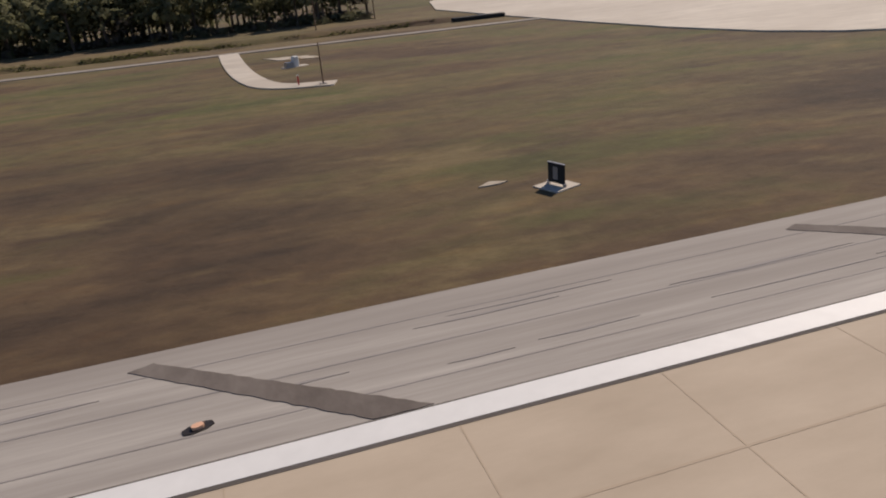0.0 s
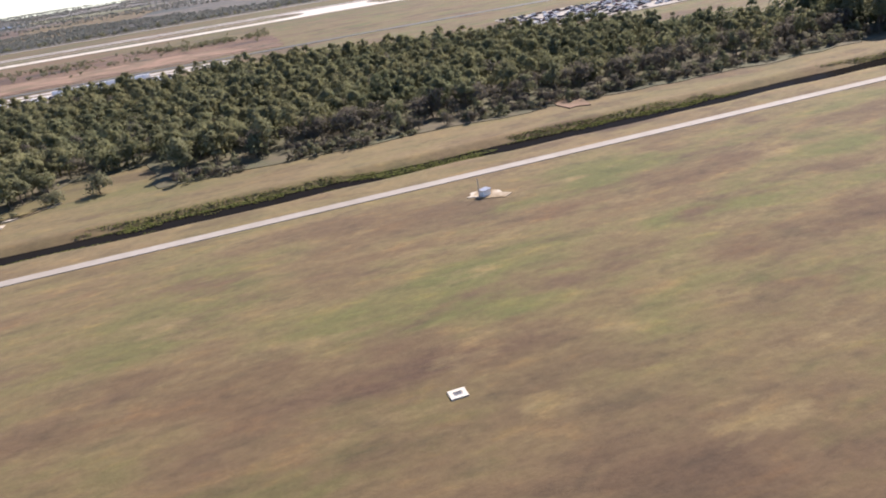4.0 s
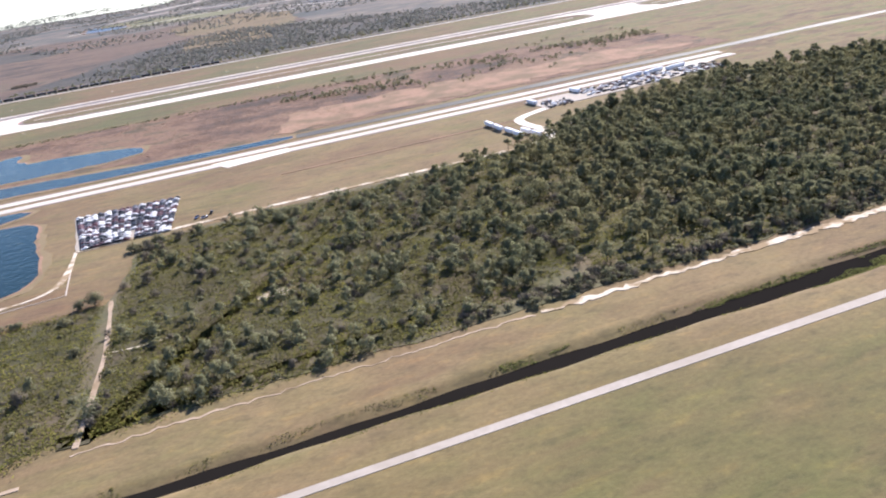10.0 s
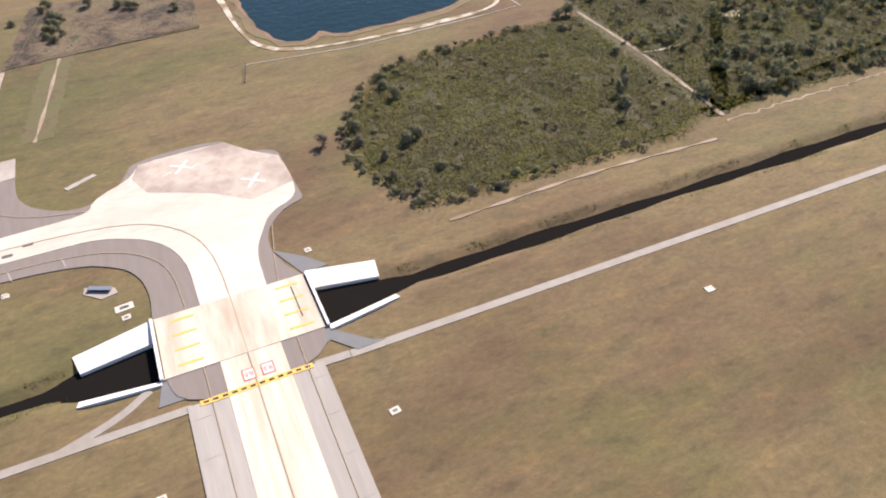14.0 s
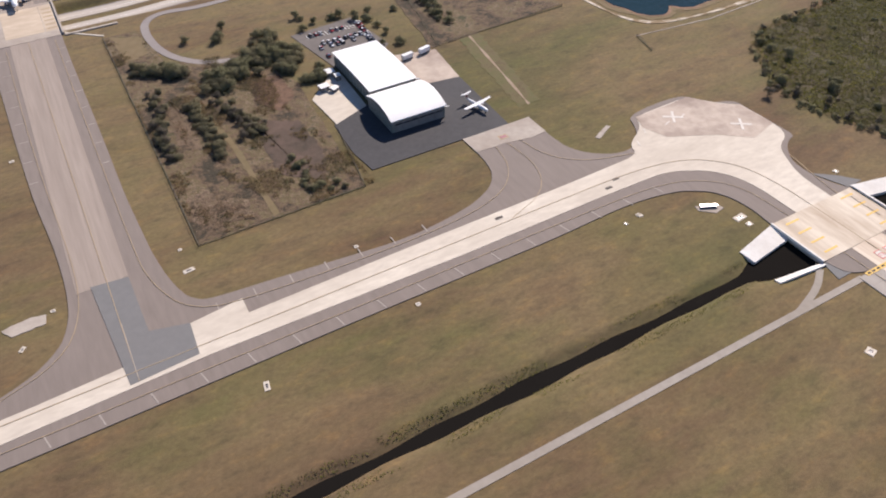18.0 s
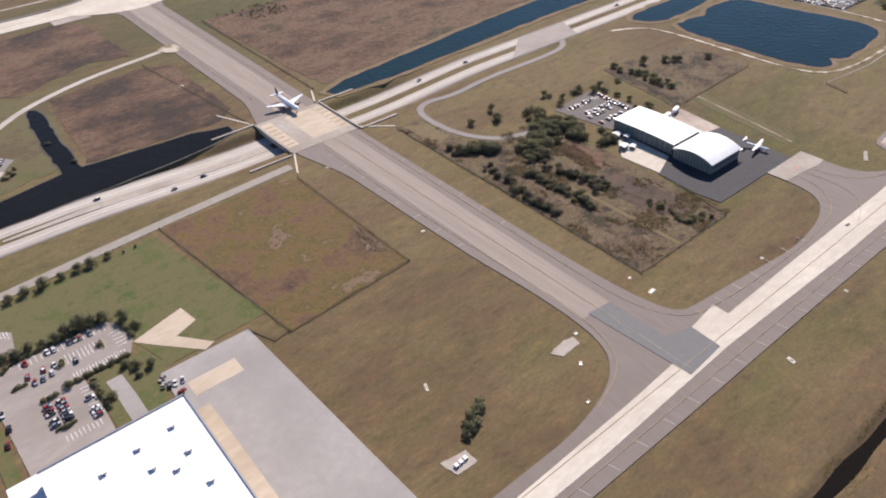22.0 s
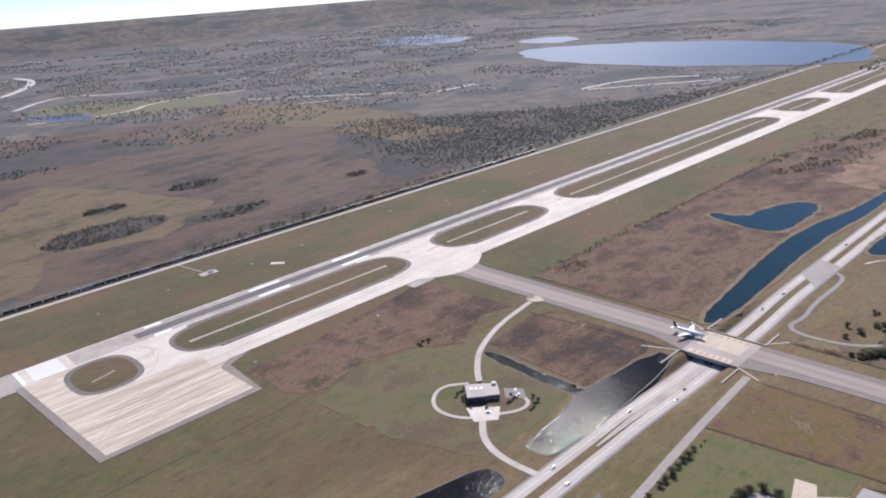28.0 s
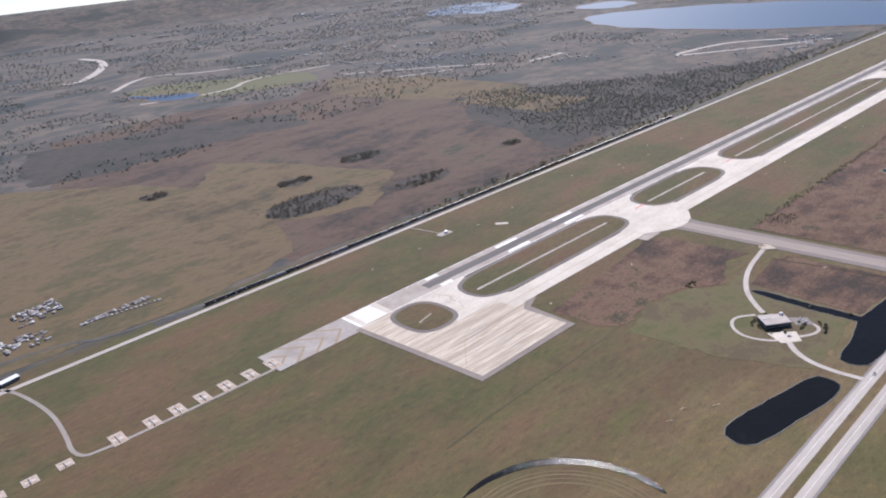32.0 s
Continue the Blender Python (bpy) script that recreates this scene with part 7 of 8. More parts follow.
for i in range(9):
    slab("bay_line", rect(-707.2 + i * 0.85, 213.6, -707.1 + i * 0.85, 217.0), 0.145, PAINT, park, "", 0.02)
    slab("bay_line", rect(-712.6 + i * 0.8, 192.8, -712.5 + i * 0.8, 194.6), 0.145, PAINT, park, "", 0.02)
    slab("bay_line", rect(-706.8, 196 + i * 1.1, -704.8, 196.1 + i * 1.1), 0.145, PAINT, park, "", 0.02)
    slab("bay_line", rect(-719.4 + i * 0.66, 234.6 - i * 0.5, -719.3 + i * 0.66, 237.4 - i * 0.5), 0.145, PAINT, park, "", 0.02)
for i in range(5):
    slab("bay_line", rect(-696.6, 212 + i * 1.3, -694.4, 212.1 + i * 1.3), 0.145, PAINT, park, "", 0.02)
for x0, y0, x1, y1 in ((-717.8, 212.6, -714.2, 214.4), (-708.0, 213.4, -706.6, 216.6), (-699.6, 213.2, -698.4, 217.0), (-714.0, 205.8, -710.0, 207.0), (-713.8, 196.2, -709.6, 197.6)):
    isl = slab("kerb_island", smooth(rect(x0, y0, x1, y1), 2), 0.22, CONCRETE_OLD, park, "planted kerb island", 0.2)
    slab("planting", smooth(rect(x0 + 0.2, y0 + 0.2, x1 - 0.2, y1 - 0.2), 2), 0.26, UNDERWOOD, isl, "", 0.1)

hall = empty("warehouse", -705, 155, 0, 0, "large hangar hall with a flat white roof", "building")
hall.matrix_world = Matrix.Identity(4)
box_part("wall", (-718.4, 118, 0, -692.2, 118.4, 5.0), GREY_WALL, hall)
box_part("wall", (-718.4, 183.6, 0, -692.2, 184.0, 5.0), GREY_WALL, hall)
box_part("wall", (-718.4, 118.4, 0, -718.0, 183.6, 5.0), GREY_WALL, hall)
box_part("wall", (-692.6, 118.4, 0, -692.2, 183.6, 5.0), GREY_WALL, hall)
box_part("roof", (-718.7, 117.7, 5.0, -691.9, 184.3, 5.35), ROOF, hall, "flat bright white roof")
box_part("roof_edge", (-692.2, 117.7, 5.35, -691.9, 184.3, 5.6), METAL, hall)
box_part("roof_edge", (-718.7, 184.0, 5.35, -691.9, 184.3, 5.6), METAL, hall)
for x, y in ((-696.8, 178.4), (-703.4, 177.6), (-696.6, 171.3), (-709.8, 176.4), (-702.9, 171.8), (-699.7, 169), (-696.2, 163), (-708, 166), (-703, 158)):
    v = box_part("roof_vent", (x - 0.35, y - 0.35, 5.35, x + 0.35, y + 0.35, 5.8), METAL, hall)
    box_part("cowl", (x - 0.5, y - 0.5, 5.8, x + 0.5, y + 0.5, 5.95), ROOF, v)
for i in range(7):
    d = box_part("door_panel", (-692.25, 122 + i * 8.6, 0.1, -692.05, 130.2 + i * 8.6, 4.2), GREEN_WALL, hall, "tall sliding door")
wing = empty("office_wing", -720, 184, 0, 0, "low white-roofed office wing", "building")
wing.matrix_world = Matrix.Identity(4)
box_part("wall", (-723.8, 170, 0, -718.75, 186.5, 2.4), GREY_WALL, wing)
box_part("roof", (-724.1, 169.7, 2.4, -718.72, 186.8, 2.65), ROOF, wing)
for i in range(5):
    box_part("window", (-723.4 + i * 0.95, 186.5, 1.0, -722.8 + i * 0.95, 186.56, 1.8), GLASS, wing)

# ---- freight train beside the perimeter road ----
WAGON_SKIN = tinted("freight wagon paint", [(0.0, (0.030, 0.028, 0.028)), (0.55, (0.055, 0.048, 0.044)), (0.56, (0.10, 0.055, 0.040)), (0.80, (0.085, 0.050, 0.038)), (0.81, (0.24, 0.23, 0.22)), (1.0, (0.30, 0.28, 0.26))], 0.7)
wagon = empty("freight_wagon", -866, 591.4, 0.1, 0, "long dark hopper wagon standing on the railway", "wagon", "freight train")
bm = bmesh.new()
low, high = [(-2.6, -0.5), (2.6, -0.5), (2.6, 0.5), (-2.6, 0.5)], [(-3.1, -0.62), (3.1, -0.62), (3.1, 0.62), (-3.1, 0.62)]
rings = [[bm.verts.new((x, y, z)) for x, y in pts] for pts, z in ((low, 0.45), (high, 0.8), (high, 1.75))]
for a, b in zip(rings, rings[1:]):
    for k in range(4):
        bm.faces.new((a[k], a[(k + 1) % 4], b[(k + 1) % 4], b[k]))
bm.faces.new(rings[0])
bm.faces.new(rings[-1])
bmesh.ops.recalc_face_normals(bm, faces=bm.faces)
part("body", bm, WAGON_SKIN, wagon)
box_part("roof_walk", (-2.8, -0.2, 1.75, 2.8, 0.2, 1.84), METAL, wagon, "pale roof walkway")
for x in (-2.2, 2.2):
    box_part("bogie", (x - 0.6, -0.4, 0.0, x + 0.6, 0.4, 0.45), TYRE, wagon)
for i in range(1, 74):
    copy_thing(wagon, Matrix.Translation((-866 + i * 7.1, 591.4, 0.1)))

# ---- fire station ----
st = empty("fire_station", -706.4, 324.2, 0.12, math.atan2(-9.6, 11.3), "low grey fire station with a flat roof and bay doors", "building")
st.scale = (0.84, 0.80, 0.84)
box_part("wall", (-7.4, -5.6, 0, 1.5, 6.0, 2.7), GREY_WALL, st)
box_part("wall", (1.5, -4.4, 0, 7.4, 6.4, 2.2), GREY_WALL, st)
box_part("roof", (-7.7, -5.9, 2.7, 1.8, 6.3, 2.95), ROOF_GREY, st)
box_part("roof", (1.85, -4.7, 2.2, 7.7, 6.7, 2.42), ROOF_GREY, st)
box_part("tower", (5.2, 4.6, 2.42, 7.0, 6.4, 3.5), WALL_WHITE, st, "small white roof tower")
for i in range(4):
    d = box_part("bay_door", (-7.0 + i * 2.1, -5.72, 0, -5.2 + i * 2.1, -5.58, 2.0), GLASS, st, "dark vehicle bay door")
    for k in range(3):
        box_part("door_rail", (-7.0 + i * 2.1, -5.78, 0.45 + k * 0.5, -5.2 + i * 2.1, -5.725, 0.53 + k * 0.5), METAL, d)
for i in range(4):
    w = box_part("window", (2.1 + i * 1.3, -4.5, 0.8, 2.9 + i * 1.3, -4.39, 1.5), GLASS, st)
    box_part("sill", (2.0 + i * 1.3, -4.56, 0.7, 3.0 + i * 1.3, -4.405, 0.78), WALL_WHITE, w)
box_part("sign_wall", (7.45, -3.0, 0, 7.9, 2.0, 1.7), CREAM, st, "cream entrance canopy")
for i in range(3):
    box_part("roof_unit", (-5.5 + i * 2.4, 1.0, 2.95, -4.7 + i * 2.4, 1.9, 3.3), METAL, st)

# ---- small fixtures in the grass ----
def inlet(x, y, a, b, turn, label="pale concrete drain inlet with a dark grate in the grass"):
    root = empty("drain_inlet", x, y, 0, turn, label, "drain", "drains")
    for dims in ((-a, -b, -0.2, a, -b * 0.45, 0.1), (-a, b * 0.45, -0.2, a, b, 0.1), (-a, -b * 0.45, -0.2, -a * 0.5, b * 0.45, 0.1), (a * 0.5, -b * 0.45, -0.2, a, b * 0.45, 0.1)):
        box_part("kerb", dims, CONCRETE, root)
    g = box_part("grate", (-a * 0.5, -b * 0.45, -0.15, a * 0.5, b * 0.45, 0.02), TAR_AND_SHADE, root)
    for i in range(4):
        x0 = -a * 0.5 + a * (i + 0.5) / 4
        box_part("bar", (x0 - 0.03, -b * 0.45, 0.02, x0 + 0.03, b * 0.45, 0.05), METAL, g)


for x, y, a, b, r in ((-474.9, 109.2, 0.5, 0.5, 0.1), (-473.5, 75.0, 0.65, 0.5, 0.1), (-501.7, 74.9, 0.55, 0.5, 0.0), (-509.4, 74.8, 0.8, 0.7, 0.3), (-522.3, 118.2, 0.35, 0.35, 0.0), (-518.4, 118.7, 0.5, 0.4, 0.0), (-424.9, 75.4, 0.65, 0.5, 0.0), (-373.4, 75.0, 0.6, 0.5, 0.2), (-502.5, 108.6, 1.3, 0.7, 0.1), (-502.4, 106.4, 0.6, 0.5, 0.1), (-597.8, 154.4, 0.35, 0.3, 0), (-594.2, 116.6, 0.9, 0.45, 1.4), (-566.1, 119.9, 0.4, 0.4, 0), (-569.2, 138.5, 0.4, 0.35, 0), (-620.6, 150.1, 0.4, 0.35, 0), (-597.8, 148.1, 1.0, 0.5, 0.1), (-622.0, 201.0, 0.5, 0.4, 0), (-622.7, 245, 0.8, 0.5, 0.3), (-626.2, 143.6, 0.6, 0.35, 0.9), (-632.6, 135.9, 0.4, 0.3, 0), (-518.6, 119.0, 0.4, 0.4, 0), (-653.7, 159.2, 1.0, 0.3, 1.2), (-22.1, 43.3, 0.5, 0.35, 0.0), (-79.9, 42.1, 0.55, 0.45, 0.0), (-142.6, 41.8, 0.6, 0.5, 0.0), (-372.8, 67.0, 0.5, 0.4, 0.2), (-632, 330, 0.8, 0.6, 0.0)):
    inlet(x, y, a, b, r)
for pts, lab in (([(-628.9, 149.6), (-627.6, 147.2), (-622.0, 147.6), (-621.8, 149.8), (-624, 150.4)], "pale weathered concrete slab in the grass"), ([(-663, 143.6), (-657.6, 142.8), (-657.4, 139.6), (-662, 139.6)], "pale concrete pad with vents in the grass"), ([(-509.3, 144.0), (-504.2, 146.6), (-503.6, 145.8), (-508.6, 143.2)], "pale concrete strip in the grass")):
    setting(slab("concrete_pad", ragged(pts, 0.8, 0.12, int(-pts[0][0])), 0.10, CONCRETE_OLD), lab, "pad")
setting(slab("equipment_pad", [(-507.6, 115.4), (-503.4, 113.6), (-503.0, 112.2), (-505.4, 111.8), (-507.8, 114)], 0.10, CONCRETE_OLD), "pale pad with a long dark vault", "pad")
vault = empty("utility_vault", -505.4, 113.9, 0.1, -0.45, "long dark utility vault on a concrete pad", "utility box")
box_part("vault_body", (-1.6, -0.3, 0, 1.6, 0.3, 0.35), NAVY, vault)
box_part("vault_lid", (-1.7, -0.38, 0.35, 1.7, 0.38, 0.45), METAL, vault)
vents = empty("vent_boxes", -660, 141.3, 0.1, 0.1, "row of small vent boxes on a concrete pad", "utility box")
for i in range(3):
    v = box_part("vent_box", (-1.4 + i * 1.1, -0.4, 0, -0.7 + i * 1.1, 0.4, 0.5), PAINT, vents)
    box_part("louvre", (-1.35 + i * 1.1, -0.45, 0.1, -0.75 + i * 1.1, -0.405, 0.4), BLACK_PAINT, v)

# distance board beside the runway
sign = empty("distance_board", 11.0, 23.2, 0, radians(-70), "black upright runway distance board on a pale slab", "sign")
box_part("slab", (-0.6, -0.62, -0.25, 0.6, 0.62, 0.045), CONCRETE, sign)
box_part("board", (-0.4, -0.05, 0.13, 0.4, 0.05, 0.86), BLACK_PAINT, sign, bevel=0.02)
box_part("board_rim", (-0.42, -0.04, 0.861, 0.42, 0.04, 0.88), METAL, sign)
box_part("digit_bar", (-0.11, -0.075, 0.28, 0.11, -0.051, 0.74), FADED, sign, "worn pale numeral")
for x in (-0.4, 0.4):
    box_part("foot", (x - 0.05, -0.05, 0.05, x + 0.05, 0.05, 0.16), METAL, sign)
area("bare_earth", [(8.5, 24.5), (9.1, 24.9), (9.7, 24.75), (9.2, 24.45)], 0.05, SAND, "pale scuffed earth patch", "earth", 0.5, 0.15, 60)
area("bare_earth", [(4.5, 76), (9, 75), (9.5, 72), (6, 73)], 0.05, SAND, "pale scuffed earth patch", "earth", 1, 0.4, 61)
pole = empty("pole", 7.3, 54.6, 0.05, 0, "tall thin dark pole at the end of a gravel spur", "pole")
part("mast", (lambda b: (bmesh.ops.create_cone(b, cap_ends=True, segments=8, radius1=0.07, radius2=0.045, depth=3.0, matrix=Matrix.Translation((0, 0, 1.5))), b)[1])(bmesh.new()), WOODEN, pole)
box_part("base", (-0.25, -0.25, -0.1, 0.25, 0.25, 0.12), CONCRETE, pole)
pole = empty("marker_post", 5.6, 55.6, 0.05, 0, "short red marker post", "post")
box_part("stake", (-0.05, -0.05, 0, 0.05, 0.05, 0.7), RED_PAINT, pole)
box_part("cap", (-0.07, -0.07, 0.7, 0.07, 0.07, 0.76), PAINT, pole)
for x, y in ((14, 104.5), (24, 112)):
    pole = empty("utility_pole", x, y, 0, 0, "thin wooden utility pole at the wood's edge", "pole")
    part("mast", (lambda b: (bmesh.ops.create_cone(b, cap_ends=True, segments=8, radius1=0.1, radius2=0.07, depth=5.0, matrix=Matrix.Translation((0, 0, 2.5))), b)[1])(bmesh.new()), WOODEN, pole)
    box_part("crossarm", (-0.6, -0.05, 4.5, 0.6, 0.05, 4.62), WOODEN, pole)
gear = empty("weather_station", 6.3, 67.2, 0, 0.3, "grey equipment box with a white instrument head", "equipment")
box_part("cabinet", (-0.5, -0.3, 0, 0.2, 0.3, 0.45), METAL, gear)
box_part("instrument", (0.25, -0.3, 0, 0.75, 0.3, 0.9), PAINT, gear, bevel=0.05)
box_part("slab", (-0.8, -0.5, -0.1, 1.6, 0.5, 0.04), CONCRETE, gear)
# headwall of a small drain, a stony station, windsock site
drain = empty("headwall", -93, 34.7, 0, 0, "pale concrete headwall of a grassed drain", "headwall")
for pts in ([(-3.4, 1.4), (-3.3, -0.4), (-0.9, 0.3), (-0.9, 0.8)], [(1.4, 0.2), (1.4, 0.7), (3.6, 2.0), (4.2, 1.6), (3.9, -0.2)]):
    slab("apron_slab", pts, 0.14, CONCRETE_TAN, drain, "", 0.4)
box_part("sill", (-0.9, 0.25, -0.3, 1.4, 0.5, 0.16), CONCRETE_TAN, drain)
box_part("grate", (-0.9, 0.5, -0.2, 1.4, 0.62, 0.06), METAL, drain)
drain_turf = mottled("dark olive drain grass", [(0.38, (0.062, 0.050, 0.026)), (0.50, (0.090, 0.078, 0.036)), (0.60, (0.076, 0.078, 0.030))], (0.3, 0.8, 2.0), (1, 0.5, 1), 0.8, 0.3)
area("drain_grass", [(-93.8, 35.6), (-92.0, 35.6), (-92.0, 41), (-93.2, 47), (-94.6, 47.5), (-94.4, 41)], 0.03, drain_turf, "dark olive grass in a shallow drain", "grass", 0.5, 0.3, 62)
tussocks = random.Random(5)
carpet("drain_tussocks", [(tussocks.gauss(-93.2 - max(0, y - 41) * 0.12, 0.9), y, 0.04 + tussocks.random() * 0.1) for y in [tussocks.uniform(35.4, 49) for _ in range(900)]], "rough tussocks of olive grass along a drain", LEAF_TUFT, 0.12, 64, "grass")
for x, y in ((-89.2, 30.2), (-97.3, 30.0), (-80, 62), (-236, 60)):
    m = empty("marker_slab", x, y, 0, 0, "small pale concrete marker slab", "marker")
    box_part("slab", (-0.15, -0.12, -0.1, 0.15, 0.12, 0.05), CONCRETE, m)
    box_part("lamp", (-0.05, -0.05, 0.05, 0.05, 0.05, 0.15), YELLOW_BRIGHT, m)
area("gravel_heap", [(-129.4, 78.2), (-125.6, 75.2), (-124.8, 76.4), (-126.6, 79.4), (-128.6, 79.6)], 0.08, SAND, "pale rubble round a small station", "gravel", 0.8, 0.3, 63)
hut = empty("equipment_hut", -127.4, 77.6, 0.1, 0.4, "small white equipment hut on rubble", "hut")
box_part("wall", (-0.55, -0.4, 0, 0.55, 0.4, 0.6), PAINT, hut)
box_part("roof", (-0.65, -0.5, 0.6, 0.65, 0.5, 0.7), METAL, hut)
box_part("mast", (-0.9, -0.04, 0, -0.82, 0.04, 2.2), METAL, hut)
area("gravel_heap", [(-371.5, 61.5), (-367.6, 62.6), (-366.4, 59.6), (-369.8, 58.4)], 0.06, SAND, "white gravel round a marker", "gravel", 0.8, 0.3, 64)
hut = empty("equipment_box", -369.0, 60.6, 0.06, 0.2, "small reddish and white equipment box", "equipment")
box_part("cabinet", (-0.4, -0.3, 0, 0.4, 0.3, 0.55), RED_PAINT, hut)
box_part("lid", (-0.45, -0.35, 0.55, 0.45, 0.35, 0.65), PAINT, hut)
hut = empty("localizer_hut", -706, 553, 0, 0, "small pale hut on a concrete pad beside the runway", "hut")
box_part("pad", (-7, -3, -0.1, 4, 3, 0.1), CONCRETE_OLD, hut)
box_part("wall", (-1, -0.8, 0.1, 1, 0.8, 1.2), PAINT, hut)
box_part("roof", (-1.2, -1, 1.2, 1.2, 1, 1.35), METAL, hut)
setting(ribbon("path", [(-713, 583), (-709, 556)], 0.9, 0.08, SERVICE), "thin path to a hut", "path")
setting(slab("concrete_pad", [(-676, 533), (-674, 536), (-668, 529), (-670, 527)], 0.1, CONCRETE), "thin pale concrete bar in the grass", "pad")
rng = random.Random(44)
for i in range(20):
    x, y = rng.uniform(-880, -300), rng.choice((rng.uniform(515, 575), rng.uniform(520, 560), rng.uniform(405, 430)))
    if -830 < x < -755 and y < 460:
        continue
    m = empty("marker_slab", x, y, 0, rng.uniform(0, 3), "small pale concrete marker slab", "marker", "markers beside the runway")
    box_part("slab", (-0.7, -0.45, -0.1, 0.7, 0.45, 0.1), CONCRETE_OLD, m)
    box_part("lamp", (-0.12, -0.12, 0.1, 0.12, 0.12, 0.4), YELLOW_BRIGHT, m)

# ---- planting round the buildings ----
for i, (x, y) in enumerate(((-717.6, 243.8), (-711, 243.9), (-703, 244.4), (-698.8, 244.6), (-694.6, 244.8), (-691.2, 245.0), (-687.2, 245.2), (-707.2, 244.2))):
    plant("oak", x, y, 0.60 + 0.13 * (i % 3), 700 + i, "street trees", "round clipped evergreen tree in a row")
for i, (x, y) in enumerate(((-683.6, 244.6), (-680.4, 244.9))):
    plant("oak", x, y, 0.25, 720 + i, "street trees", "small young tree in a row")
for i, (x, y, s) in enumerate(((-714.2, 223.4, 0.7), (-711.5, 223.8, 0.6), (-709, 223.4, 0.55), (-706.3, 222.6, 0.7), (-703.4, 223.2, 0.8), (-701, 223.6, 0.85), (-698.2, 223.4, 0.9), (-695.6, 222.4, 0.75), (-692.6, 220, 0.7), (-691.2, 215.8, 0.6), (-708.4, 207.3, 0.45), (-702.4, 198.2, 0.5), (-697.2, 205.2, 0.5), (-695.3, 203.6, 0.5), (-693, 201.6, 0.5), (-696, 200.5, 0.4), (-699.6, 215, 0.35), (-716.6, 224.6, 0.6))):
    plant("oak", x, y, s * 1.25, 740 + i, "hedge trees by the car park", "dense dark evergreen tree beside the car park")
for row, (p, q, n) in enumerate((((-718.2, 219.6), (-715.6, 221.9), 4), ((-715.4, 222.0), (-696.2, 222.5), 24), ((-693.5, 218.4), (-692.7, 212.6), 8), ((-708.6, 207.6), (-695.4, 207.8), 16), ((-703.9, 206.2), (-703.7, 195.4), 9), ((-713.6, 206.4), (-710.4, 206.4), 5), ((-713.4, 196.9), (-710.0, 196.9), 5), ((-717.3, 213.5), (-714.7, 213.5), 4), ((-707.3, 214), (-707.3, 216), 2))):
    for i in range(n):
        u = (i + 0.5) / n
        plant("shrub", p[0] + (q[0] - p[0]) * u, p[1] + (q[1] - p[1]) * u, 0.62 + 0.12 * ((i * 7 + row) % 3), 2100 + row * 40 + i, "clipped hedge of the car park", "clipped dark shrub of a hedge round the car park")
rng = random.Random(61)
for i in range(34):
    y = 198 + i * 1.5
    plant(("willow", "oak", "willow", "bare")[i % 4], -727.2 + max(0, 205 - y) * 0.12 + rng.uniform(-1.3, 1.3), y, rng.uniform(0.85, 1.2), 770 + i, "tree belt beside the car lot")
for i in range(9):
    plant("oak", -733 - i * 2.6, 241 - i * 0.5 + rng.uniform(-0.8, 0.8), rng.uniform(0.6, 0.9), 810 + i, "tree belt beside the car lot")
for i, (x, y) in enumerate(((-711.5, 333), (-713.8, 331.4), (-700.6, 331.2), (-703.4, 312.4), (-701.4, 313), (-698, 304.8), (-700, 303.4), (-702, 302.6), (-695.4, 307.4), (-714.5, 327), (-699, 316), (-678.6, 300.5), (-681.4, 318), (-712.6, 329), (-709.6, 332.4), (-707.6, 333), (-705, 332), (-714.8, 324.6), (-700.2, 326), (-699.4, 323.6), (-704.6, 313), (-699.8, 313.6), (-697, 304), (-695, 305.4), (-694, 308.6), (-716, 321.6), (-712, 317))):
    plant("oak" if i in (2, 11) else "shrub", x, y, 0.5 if i in (2, 11) else rng.uniform(0.7, 1.1), 830 + i, "planting round the station")
# trees behind and beside the hangars
for i, (x, y) in enumerate(((-544.3, 234.3), (-543.4, 232.6), (-541.1, 229), (-545.6, 225.8), (-533.1, 228.7), (-535.4, 228.9), (-530.3, 225), (-525.6, 226.5), (-527.6, 222.6), (-526.6, 218), (-526.4, 213), (-530.2, 207.4), (-525.8, 205.5), (-564.4, 238.6), (-568.3, 231.7), (-566.8, 232.6), (-575.1, 235.9))):
    plant("oak", x, y, rng.uniform(0.5, 0.9), 860 + i, "trees by the hangar car park")
for i, (x, y) in enumerate(((-511, 229.8), (-509.7, 233.3), (-499.6, 228.4), (-509, 226.6), (-508.2, 224), (-507, 221.7), (-509.6, 219.8), (-507.6, 217.8), (-510, 216), (-508.8, 214.5), (-506.8, 212.6), (-508.7, 209.6), (-510.4, 212), (-492.6, 224.3), (-489, 221), (-490.6, 222.4), (-479.7, 215.4), (-518.3, 224.6))):
    plant("oak", x, y, rng.uniform(0.55, 0.95), 890 + i, "shrubs in the tawny scrub")
def thicket(pts, n, wide, kinds, s0, s1, seed, label):
    """Trees strewn along a line of points."""
    r = random.Random(seed)
    n = int(n * 1.35)
    for i in range(n):
        u = (i + r.random()) / n * (len(pts) - 1)
        k = min(len(pts) - 2, int(u))
        f = u - k
        x = pts[k][0] + (pts[k + 1][0] - pts[k][0]) * f + r.gauss(0, wide)
        y = pts[k][1] + (pts[k + 1][1] - pts[k][1]) * f + r.gauss(0, wide)
        plant(kinds[i % len(kinds)], x, y, r.uniform(s0, s1) * 1.3, seed * 200 + i, "thicket in the scrub block", label, 0.68)


